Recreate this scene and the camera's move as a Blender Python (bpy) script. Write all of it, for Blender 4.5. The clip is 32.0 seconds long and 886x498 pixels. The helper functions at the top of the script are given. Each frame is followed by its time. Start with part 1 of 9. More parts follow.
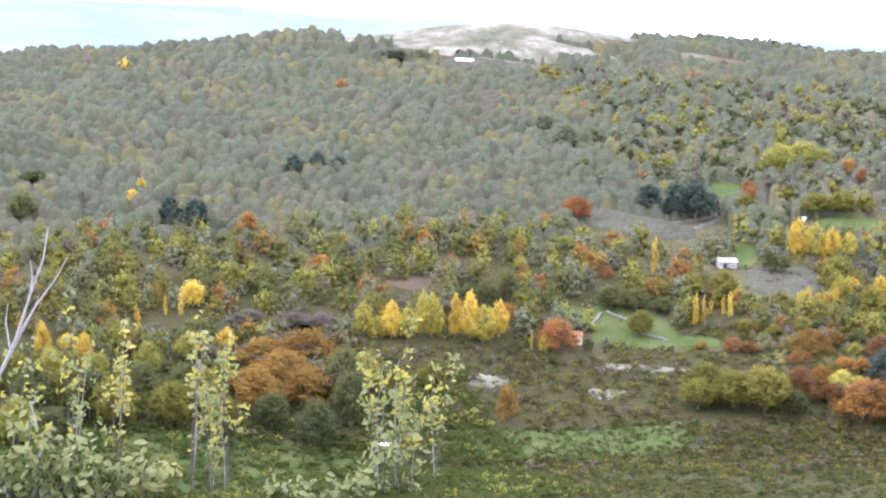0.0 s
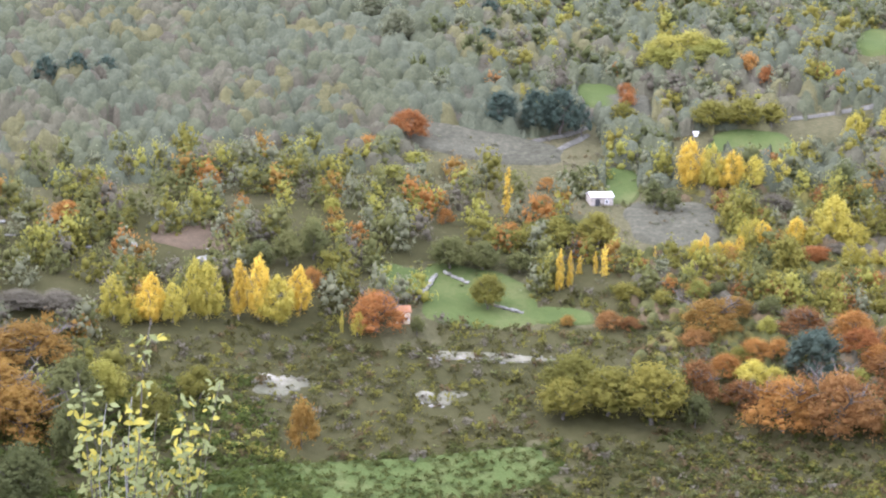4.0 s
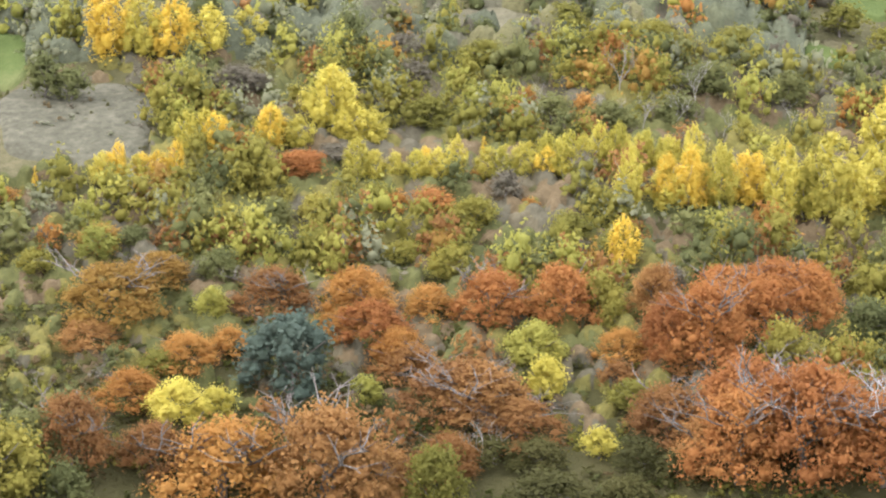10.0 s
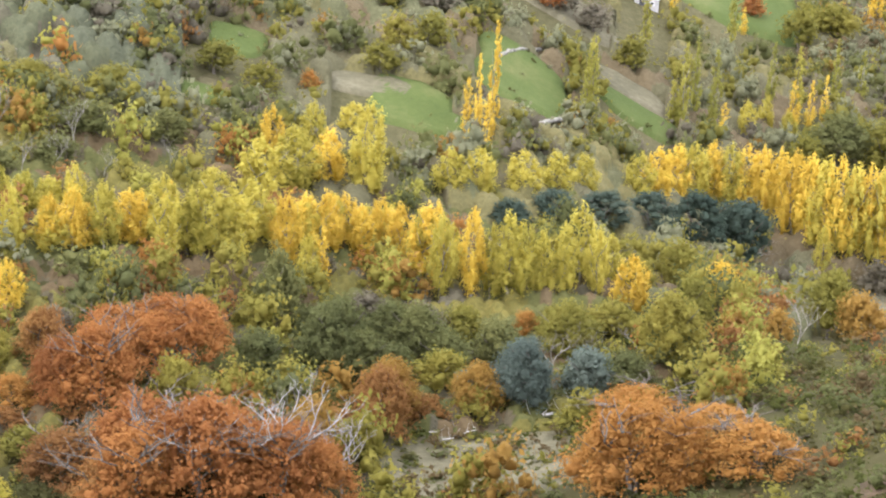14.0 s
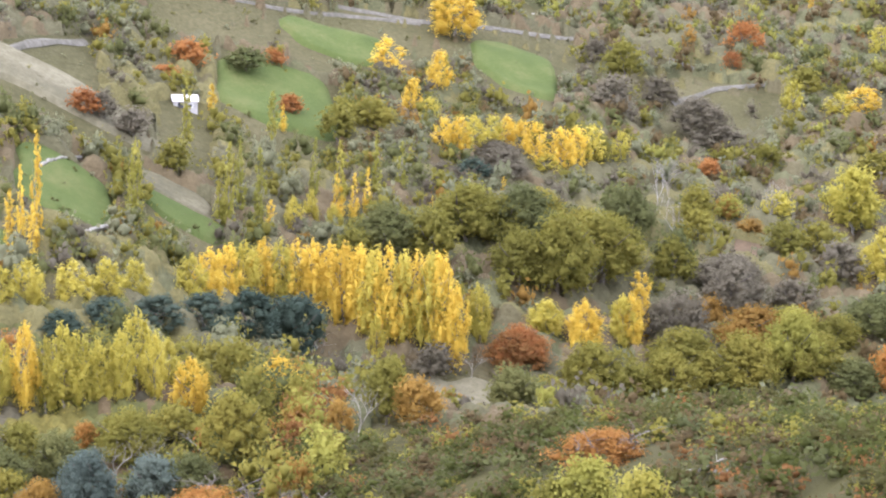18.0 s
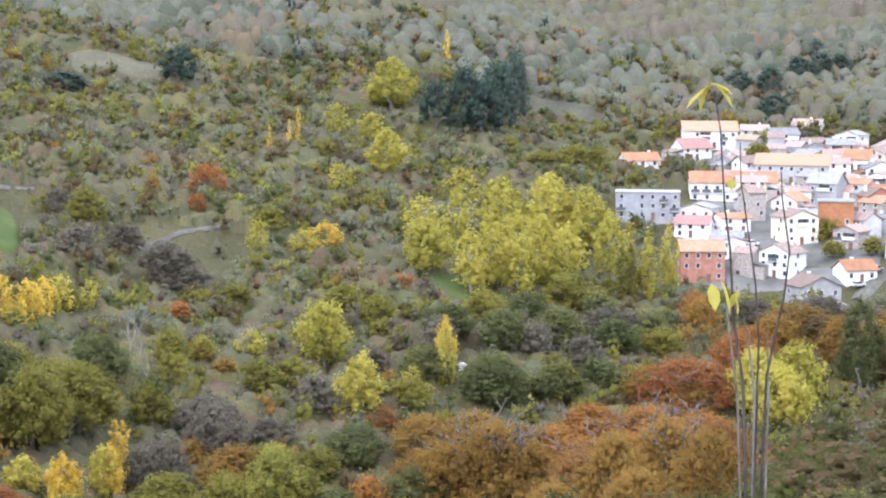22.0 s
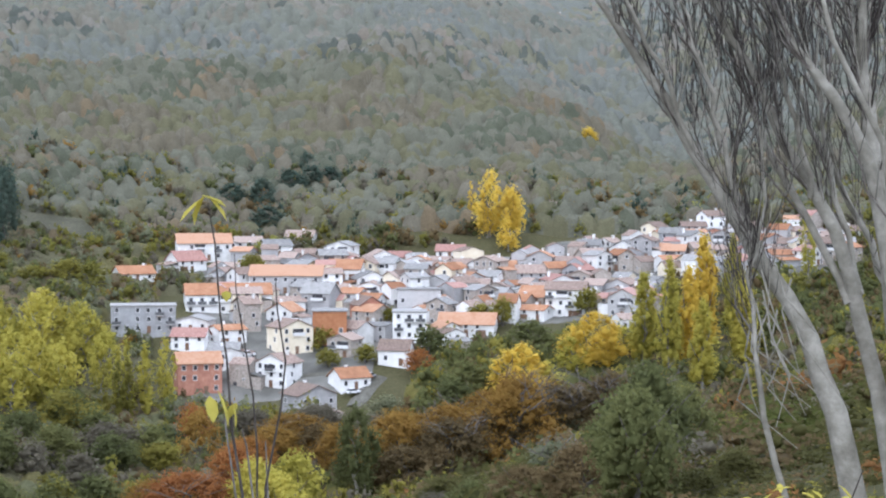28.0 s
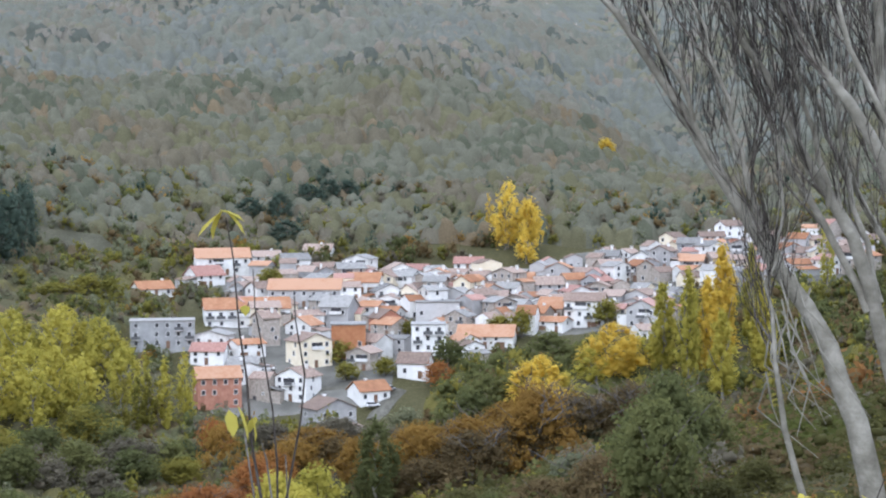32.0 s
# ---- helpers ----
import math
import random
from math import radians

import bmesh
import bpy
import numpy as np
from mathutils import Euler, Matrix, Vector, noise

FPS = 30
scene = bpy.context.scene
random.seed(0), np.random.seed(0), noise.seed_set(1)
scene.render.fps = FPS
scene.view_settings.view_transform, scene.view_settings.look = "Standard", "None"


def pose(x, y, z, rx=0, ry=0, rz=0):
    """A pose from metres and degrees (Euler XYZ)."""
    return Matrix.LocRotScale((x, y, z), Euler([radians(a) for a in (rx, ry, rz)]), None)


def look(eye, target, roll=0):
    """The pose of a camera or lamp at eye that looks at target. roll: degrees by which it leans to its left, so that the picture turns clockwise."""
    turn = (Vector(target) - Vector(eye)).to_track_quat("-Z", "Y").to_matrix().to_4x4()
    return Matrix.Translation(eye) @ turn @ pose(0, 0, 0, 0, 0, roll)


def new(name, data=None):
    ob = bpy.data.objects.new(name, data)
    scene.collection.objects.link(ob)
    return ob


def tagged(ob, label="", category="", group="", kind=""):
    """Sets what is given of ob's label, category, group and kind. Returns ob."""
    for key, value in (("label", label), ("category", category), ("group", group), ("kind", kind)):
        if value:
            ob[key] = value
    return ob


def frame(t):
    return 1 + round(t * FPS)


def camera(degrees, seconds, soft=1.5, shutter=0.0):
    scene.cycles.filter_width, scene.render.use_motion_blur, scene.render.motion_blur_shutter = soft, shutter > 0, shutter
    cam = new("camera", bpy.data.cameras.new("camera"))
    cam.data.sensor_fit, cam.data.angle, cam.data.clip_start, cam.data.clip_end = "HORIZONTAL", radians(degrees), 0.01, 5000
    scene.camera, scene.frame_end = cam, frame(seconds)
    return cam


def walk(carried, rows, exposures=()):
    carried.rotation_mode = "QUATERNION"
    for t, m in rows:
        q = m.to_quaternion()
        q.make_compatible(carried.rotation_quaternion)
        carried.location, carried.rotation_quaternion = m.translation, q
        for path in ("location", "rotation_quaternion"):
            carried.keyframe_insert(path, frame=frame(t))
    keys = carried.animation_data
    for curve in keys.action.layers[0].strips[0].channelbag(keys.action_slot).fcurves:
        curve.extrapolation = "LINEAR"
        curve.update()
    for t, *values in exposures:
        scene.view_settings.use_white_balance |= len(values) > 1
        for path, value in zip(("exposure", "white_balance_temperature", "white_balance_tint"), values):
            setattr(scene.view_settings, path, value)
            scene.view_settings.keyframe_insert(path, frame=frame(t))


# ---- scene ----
cam = camera(25.58, 32.0, soft=2.15)
rows = [
    (0.0, pose(-137.21, -224.74, 10.62, 83.644, -1.902, -16.986)),
    (0.5, pose(-131.25, -211.13, 12.32, 83.130, -2.027, -17.605)),
    (1.0, pose(-125.28, -197.58, 13.87, 82.559, -1.908, -18.106)),
    (1.5, pose(-119.28, -184.14, 15.18, 82.230, -1.574, -18.672)),
    (2.0, pose(-113.23, -170.84, 16.17, 81.757, -1.459, -19.215)),
    (2.5, pose(-107.11, -157.72, 16.79, 80.989, -1.302, -19.649)),
    (4.5, pose(-82.44, -106.00, 17.69, 78.854, -2.124, -22.186)),
    (5.0, pose(-76.15, -93.46, 17.50, 80.012, -1.905, -24.341)),
    (5.5, pose(-69.60, -81.43, 16.95, 79.521, -1.617, -26.023)),
    (6.0, pose(-62.57, -70.08, 16.07, 79.234, -1.542, -27.452)),
    (6.5, pose(-54.87, -59.48, 14.88, 78.103, -1.670, -28.169)),
    (7.0, pose(-46.51, -49.48, 13.33, 77.216, -1.636, -28.171)),
    (7.5, pose(-37.72, -39.75, 11.37, 76.636, -1.197, -28.150)),
    (8.0, pose(-28.63, -30.01, 9.00, 75.734, -1.027, -28.283)),
    (8.5, pose(-19.30, -20.15, 6.24, 75.034, -0.907, -27.320)),
    (9.0, pose(-9.77, -10.11, 3.20, 74.522, -0.848, -29.030)),
    (9.5, pose(0.00, 0.00, 0.00, 74.644, -1.211, -30.376)),
    (10.0, pose(0.00, 0.00, 0.00, 74.488, -1.382, -33.121)),
    (10.5, pose(0.00, 0.00, 0.00, 74.389, -1.452, -35.715)),
    (11.0, pose(0.00, 0.00, 0.00, 75.064, -2.111, -37.978)),
    (11.5, pose(0.00, 0.00, 0.00, 75.354, -2.201, -39.872)),
    (12.0, pose(0.00, 0.00, 0.00, 74.830, -1.820, -41.245)),
    (12.5, pose(0.00, 0.00, 0.00, 75.918, -2.240, -43.647)),
    (13.0, pose(0.00, 0.00, 0.00, 76.491, -2.679, -45.920)),
    (13.5, pose(0.00, 0.00, 0.00, 76.366, -2.871, -48.859)),
    (14.0, pose(0.00, 0.00, 0.00, 76.323, -3.210, -51.149)),
    (14.5, pose(0.00, 0.00, 0.00, 75.881, -3.267, -52.709)),
    (15.0, pose(0.00, 0.00, 0.00, 76.478, -3.447, -54.608)),
    (15.5, pose(0.00, 0.00, 0.00, 77.650, -3.383, -56.645)),
    (17.5, pose(0.00, 0.00, 0.00, 78.821, -2.497, -62.324)),
    (18.0, pose(0.00, 0.00, 0.00, 79.863, -1.865, -64.796)),
    (18.5, pose(0.00, 0.00, 0.00, 80.718, -1.551, -67.282)),
    (19.0, pose(0.00, 0.00, 0.00, 81.109, -1.440, -69.171)),
    (19.5, pose(0.00, 0.00, 0.00, 81.433, -0.890, -71.944)),
    (20.0, pose(0.00, 0.00, 0.00, 82.003, -0.646, -73.675)),
    (20.5, pose(0.00, 0.00, 0.00, 82.667, -0.127, -75.190)),
    (21.0, pose(0.00, 0.00, 0.00, 82.998, -0.061, -76.887)),
    (21.5, pose(0.00, 0.00, 0.00, 83.939, -0.277, -78.799)),
    (22.0, pose(0.00, 0.00, 0.00, 84.366, -0.347, -80.563)),
    (22.5, pose(0.00, 0.00, 0.00, 84.562, -0.122, -82.517)),
    (23.0, pose(0.00, 0.00, 0.00, 84.658, -0.084, -84.332)),
    (23.5, pose(0.00, 0.00, 0.00, 84.839, -0.141, -86.574)),
    (24.0, pose(0.00, 0.00, 0.00, 84.902, -0.284, -88.544)),
    (24.5, pose(0.00, 0.00, 0.00, 85.127, -0.485, -90.596)),
    (25.0, pose(0.00, 0.00, 0.00, 85.416, -0.416, -92.004)),
    (25.5, pose(0.00, 0.00, 0.00, 85.819, -0.470, -94.364)),
    (27.5, pose(0.00, 0.00, 0.00, 87.064, -0.579, -95.828)),
    (28.0, pose(0.00, 0.00, 0.00, 87.729, -0.151, -95.329)),
    (28.5, pose(0.00, 0.00, 0.00, 88.119, -0.236, -95.042)),
    (29.0, pose(0.00, 0.00, 0.00, 88.920, -0.250, -94.423)),
    (29.5, pose(0.00, 0.00, 0.00, 88.972, -0.051, -94.369)),
    (30.0, pose(0.00, 0.00, 0.00, 89.251, -0.165, -94.179)),
    (30.5, pose(0.00, 0.00, 0.00, 89.750, 0.352, -94.675)),
    (31.0, pose(0.00, 0.00, 0.00, 89.786, 0.537, -95.217)),
    (31.5, pose(0.00, 0.00, 0.00, 89.200, 0.156, -95.252)),
    (32.0, pose(0.00, 0.00, 0.00, 88.095, 0.406, -94.818)),
]
exposures = [(0.0, 1.47, 5700, 25), (6.0, 1.55, 5750, 23), (10.0, 1.62, 6400, 17), (15.0, 1.45, 6450, 18), (20.0, 1.5, 5750, 25), (21.3, 1.27, 5700, 20), (22.2, 1.0, 5700, 17), (23.0, 0.82, 5750, 14), (25.0, 0.54, 5750, 12), (28.0, 0.47, 5650, 13), (32.0, 0.4, 5650, 12)]
walk(cam, rows, exposures)

# ---- sky and light: bright overcast ----
SUN_BEARING, SUN_HEIGHT = -70.0, 42.0
world = bpy.data.worlds.new("sky")
scene.world = world
world.use_nodes = True
wn, wl = world.node_tree.nodes, world.node_tree.links
background = wn["Background"]
sky = wn.new("ShaderNodeTexSky")
sky.sky_type = "NISHITA"
sky.sun_disc = False
sky.sun_elevation = radians(SUN_HEIGHT)
sky.sun_rotation = radians(SUN_BEARING)
sky.dust_density = 2.0
cloud = wn.new("ShaderNodeTexNoise")
cloud.inputs["Scale"].default_value = 2.2
cloud.inputs["Detail"].default_value = 5.0
ramp = wn.new("ShaderNodeValToRGB")
ramp.color_ramp.elements[0].position = 0.34
ramp.color_ramp.elements[0].color = (0.55, 0.55, 0.55, 1)
ramp.color_ramp.elements[1].position = 0.56
ramp.color_ramp.elements[1].color = (0.97, 0.97, 0.97, 1)
veil = wn.new("ShaderNodeMix")
veil.data_type = "RGBA"
veil.inputs[7].default_value = (12.6, 13.2, 14.2, 1)
wl.new(cloud.outputs["Fac"], ramp.inputs["Fac"])
wl.new(ramp.outputs["Color"], veil.inputs[0])
wl.new(sky.outputs["Color"], veil.inputs[6])
wl.new(veil.outputs[2], background.inputs["Color"])
background.inputs["Strength"].default_value = 0.15

sun_data = bpy.data.lights.new("sun", "SUN")
sun_data.energy = 0.9
sun_data.angle = radians(30)
sun_data.color = (1.0, 0.96, 0.9)
sun = new("sun", sun_data)
toward = Vector((math.sin(radians(SUN_BEARING)) * math.cos(radians(SUN_HEIGHT)), math.cos(radians(SUN_BEARING)) * math.cos(radians(SUN_HEIGHT)), math.sin(radians(SUN_HEIGHT))))
sun.matrix_world = look(toward * 900, (0, 0, 0))

# ---- materials ----
MATS = {}


def material(name, colours, scale=1.0, rough=0.85, bump=0.0, bump_scale=20.0, by_object=0.0, patch=0.0, patch_scale=0.05, leaf=0.0, metal=0.0, spread=0.5):
    """A surface of two or three colours mixed by noise at a fine and a broad scale; by_object shifts the mix from one thing to the next."""
    if name in MATS:
        return MATS[name]
    m = bpy.data.materials.new(name)
    m.use_nodes = True
    n, l = m.node_tree.nodes, m.node_tree.links
    shader = n["Principled BSDF"]
    geo = n.new("ShaderNodeNewGeometry")
    fine = n.new("ShaderNodeTexNoise")
    fine.inputs["Scale"].default_value = scale
    fine.inputs["Detail"].default_value = 6.0
    fine.inputs["Roughness"].default_value = 0.62
    l.new(geo.outputs["Position"], fine.inputs["Vector"])
    value = fine.outputs["Fac"]
    if patch:
        broad = n.new("ShaderNodeTexNoise")
        broad.inputs["Scale"].default_value = patch_scale
        broad.inputs["Detail"].default_value = 3.0
        l.new(geo.outputs["Position"], broad.inputs["Vector"])
        mix = n.new("ShaderNodeMix")
        mix.inputs[0].default_value = patch
        l.new(value, mix.inputs[2])
        l.new(broad.outputs["Fac"], mix.inputs[3])
        value = mix.outputs[0]
    if by_object:
        info = n.new("ShaderNodeObjectInfo")
        shift = n.new("ShaderNodeMath")
        shift.operation = "MULTIPLY_ADD"
        shift.inputs[1].default_value = by_object
        shift.inputs[2].default_value = -by_object / 2
        l.new(info.outputs["Random"], shift.inputs[0])
        add = n.new("ShaderNodeMath")
        l.new(shift.outputs[0], add.inputs[0])
        l.new(value, add.inputs[1])
        value = add.outputs[0]
    stops = n.new("ShaderNodeValToRGB")
    e = stops.color_ramp.elements
    lo, hi = 0.5 - spread / 2.4, 0.5 + spread / 2.4
    while len(e) < len(colours):
        e.new(0.5)
    for k, c in enumerate(colours):
        e[k].position = lo + (hi - lo) * k / max(1, len(colours) - 1)
        e[k].color = (*c, 1)
    l.new(value, stops.inputs["Fac"])
    l.new(stops.outputs["Color"], shader.inputs["Base Color"])
    shader.inputs["Roughness"].default_value = rough
    shader.inputs["Metallic"].default_value = metal
    if rough > 0.88:
        shader.inputs["Specular IOR Level"].default_value = 0.06
    if bump:
        grain = n.new("ShaderNodeTexNoise")
        grain.inputs["Scale"].default_value = bump_scale
        grain.inputs["Detail"].default_value = 4.0
        l.new(geo.outputs["Position"], grain.inputs["Vector"])
        b = n.new("ShaderNodeBump")
        b.inputs["Strength"].default_value = bump
        b.inputs["Distance"].default_value = 0.6 / bump_scale
        l.new(grain.outputs["Fac"], b.inputs["Height"])
        l.new(b.outputs["Normal"], shader.inputs["Normal"])
    if leaf:
        shader.inputs["Specular IOR Level"].default_value = 0.1
        thin = n.new("ShaderNodeBsdfTranslucent")
        l.new(stops.outputs["Color"], thin.inputs["Color"])
        both = n.new("ShaderNodeMixShader")
        both.inputs[0].default_value = leaf
        l.new(shader.outputs[0], both.inputs[1])
        l.new(thin.outputs[0], both.inputs[2])
        l.new(both.outputs[0], n["Material Output"].inputs["Surface"])
    MATS[name] = m
    return m


def leafage(name, a, b, c):
    # valley haze is put into each leaf tone as a little grey
    dull = []
    for tint in (a, b, c):
        grey = 0.3 * tint[0] + 0.6 * tint[1] + 0.1 * tint[2]
        dull.append(tuple(0.92 * v + 0.08 * grey + 0.004 for v in tint))
    return material("leaves_" + name, dull, scale=2.4, rough=0.8, bump=0.5, bump_scale=5.0, by_object=0.3, patch=0.5, patch_scale=0.16, leaf=0.5, spread=0.8)


LEAF = {
    "grey": leafage("grey", (0.105, 0.115, 0.066), (0.158, 0.165, 0.088), (0.22, 0.218, 0.118)),
    "green": leafage("green", (0.068, 0.08, 0.026), (0.112, 0.12, 0.035), (0.175, 0.168, 0.046)),
    "olive": leafage("olive", (0.105, 0.104, 0.016), (0.178, 0.163, 0.021), (0.275, 0.23, 0.03)),
    "yellow_green": leafage("yellow_green", (0.15, 0.16, 0.028), (0.26, 0.25, 0.036), (0.4, 0.34, 0.05)),
    "lime": leafage("lime", (0.28, 0.25, 0.03), (0.44, 0.375, 0.045), (0.6, 0.5, 0.065)),
    "moss": leafage("moss", (0.24, 0.225, 0.028), (0.38, 0.335, 0.038), (0.53, 0.445, 0.052)),
    "gold": leafage("gold", (0.42, 0.275, 0.02), (0.6, 0.42, 0.03), (0.77, 0.575, 0.06)),
    "ochre": leafage("ochre", (0.165, 0.092, 0.015), (0.255, 0.145, 0.021), (0.36, 0.215, 0.035)),
    "orange": leafage("orange", (0.235, 0.102, 0.018), (0.33, 0.152, 0.025), (0.42, 0.22, 0.042)),
    "red": leafage("red", (0.205, 0.076, 0.02), (0.305, 0.12, 0.026), (0.4, 0.18, 0.04)),
    "rust": leafage("rust", (0.14, 0.064, 0.019), (0.235, 0.112, 0.028), (0.33, 0.172, 0.045)),
    "pine": leafage("pine", (0.032, 0.055, 0.04), (0.058, 0.085, 0.06), (0.092, 0.12, 0.085)),
    "blue_pine": leafage("blue_pine", (0.06, 0.085, 0.072), (0.095, 0.125, 0.1), (0.14, 0.17, 0.13)),
    "mauve": leafage("mauve", (0.092, 0.08, 0.052), (0.138, 0.12, 0.08), (0.188, 0.165, 0.114)),
    "pale": leafage("pale", (0.15, 0.18, 0.065), (0.26, 0.28, 0.10), (0.42, 0.37, 0.12)),
    "brown": leafage("brown", (0.08, 0.058, 0.024), (0.128, 0.09, 0.035), (0.188, 0.13, 0.052)),
    "broom": leafage("broom", (0.043, 0.052, 0.009), (0.075, 0.086, 0.014), (0.115, 0.12, 0.024)),
    "grass": leafage("grass", (0.05, 0.072, 0.01), (0.08, 0.105, 0.015), (0.12, 0.14, 0.026)),
    "heath": leafage("heath", (0.045, 0.046, 0.011), (0.077, 0.073, 0.017), (0.118, 0.108, 0.03)),
}
BARK = material("bark", ((0.06, 0.05, 0.04), (0.12, 0.105, 0.09), (0.2, 0.185, 0.165)), scale=6, rough=0.95, bump=0.6, bump_scale=14)
PALE_BARK = material("pale_bark", ((0.095, 0.086, 0.066), (0.2, 0.186, 0.152), (0.34, 0.32, 0.272)), scale=5, rough=0.9, bump=0.6, bump_scale=18, patch=0.4, patch_scale=1.2)
DEAD_WOOD = material("dead_wood", ((0.18, 0.17, 0.155), (0.28, 0.268, 0.248), (0.38, 0.366, 0.342)), scale=3, rough=0.9)
TWIG = material("dark_twig", ((0.025, 0.021, 0.018), (0.045, 0.038, 0.033), (0.08, 0.068, 0.058)), scale=8, rough=0.9)
TURF = material("ground_cover", ((0.042, 0.041, 0.018), (0.068, 0.063, 0.03), (0.108, 0.095, 0.052)), scale=0.9, rough=0.95, bump=0.9, bump_scale=1.2, patch=0.45, patch_scale=0.035, spread=0.45)
GRASS = material("meadow_grass", ((0.038, 0.056, 0.016), (0.063, 0.083, 0.025), (0.112, 0.112, 0.046)), scale=0.9, rough=0.95, bump=0.8, bump_scale=2.2, patch=0.6, patch_scale=0.11, spread=0.7)
DRY = material("dry_grass", ((0.06, 0.057, 0.036), (0.105, 0.096, 0.06), (0.17, 0.155, 0.105)), scale=0.8, rough=0.95, bump=0.8, bump_scale=2, patch=0.5, patch_scale=0.08)
SCRUBBY = material("scrubby_soil", ((0.042, 0.041, 0.027), (0.071, 0.068, 0.046), (0.114, 0.107, 0.075)), scale=0.9, rough=0.95, bump=0.9, bump_scale=1.6, patch=0.4, patch_scale=0.12, spread=0.4)
CHALKY = material("bare_hilltop_soil", ((0.062, 0.066, 0.036), (0.135, 0.127, 0.088), (0.28, 0.26, 0.212)), scale=0.22, rough=0.95, bump=0.8, bump_scale=1, patch=0.55, patch_scale=0.07, spread=0.42)
BRACKEN = material("bracken", ((0.055, 0.043, 0.028), (0.09, 0.066, 0.042), (0.14, 0.1, 0.066)), scale=1.2, rough=0.95, bump=0.8, bump_scale=4, patch=0.5, patch_scale=0.1)
ROCK = material("pale_rock", ((0.1, 0.097, 0.082), (0.19, 0.183, 0.157), (0.31, 0.297, 0.26)), scale=1.1, rough=0.9, bump=0.8, bump_scale=5)
DIRT = material("track_dirt", ((0.055, 0.053, 0.04), (0.098, 0.092, 0.075), (0.16, 0.152, 0.128)), scale=0.8, rough=0.95, patch=0.4, patch_scale=0.1)

# ---- ground form: sections by bearing (degrees from +Y towards +X), each a line of (distance, height) ----
SECTION = {
    -150: [(0, -6), (0.9, -7), (3, -45), (60, -68), (150, -72), (260, -72), (400, -60), (700, -30), (1000, -30), (1800, -60), (4700, -90)],
    -60: [(0, -6), (0.8, -7), (3, -50), (60, -72), (150, -74), (230, -60), (330, -34), (470, -12), (620, -20), (1500, -60), (4700, -90)],
    -20: [(0, -6), (0.8, -7), (3, -50), (60, -72), (140, -75.8), (240, -47.8), (330, -25), (462, -7), (600, -16), (1500, -60), (4700, -90)],
    15: [(0, -6), (0.8, -7), (3, -50), (60, -72), (140, -75.8), (240, -47.8), (330, -22.6), (462, 8.5), (640, 0), (1500, -60), (4700, -90)],
    38: [(0, -6), (0.8, -7), (3, -50), (60, -70), (150, -73), (240, -47.8), (330, -22.6), (475, 3.5), (800, 6), (1600, 10), (4700, -90)],
    50: [(0, -6), (0.9, -7), (4, -50), (70, -66), (140, -70), (200, -64), (330, -31), (520, 20), (900, 80), (1700, 60), (4700, -90)],
    62: [(0, -6), (1.0, -7.5), (6, -48), (100, -60), (165, -56), (215, -61), (285, -71), (450, -30), (900, 60), (1700, 90), (4700, -90)],
    75: [(0, -6), (2, -8), (10, -32), (90, -39), (150, -42), (200, -51), (290, -83), (600, -24), (1000, 75), (1700, 150), (4700, -90)],
    87: [(0, -6), (4, -6), (25, -8), (70, -17), (135, -31), (200, -58), (300, -86), (500, -61), (715, -19), (1500, 140), (4700, -90)],
    100: [(0, -6), (6, -6), (25, -6.4), (70, -11), (130, -18.5), (230, -54), (340, -88), (500, -60), (715, -18), (1500, 130), (4700, -90)],
    112: [(0, -6), (6, -5.6), (25, -5.4), (70, -7.8), (130, -11.5), (220, -25), (350, -62), (500, -48), (735, -10), (1500, 150), (4700, -90)],
    150: [(0, -6), (6, -4), (25, -2), (70, 2), (130, 9), (220, 16), (350, 22), (500, 30), (700, 50), (1500, 120), (4700, -90)],
    210: [(0, -6), (0.9, -7), (3, -45), (60, -68), (150, -72), (260, -72), (400, -60), (700, -30), (1000, -30), (1800, -60), (4700, -90)],
}
BEARINGS = sorted(SECTION)


def swell(x, y):
    """Broad unevenness of the land."""
    return (math.sin(x * 0.031 + 1.3) * math.cos(y * 0.027 - 0.4) + 0.6 * math.sin(x * 0.071 - y * 0.053) + 0.35 * math.sin(x * 0.15 + y * 0.17 + 2))


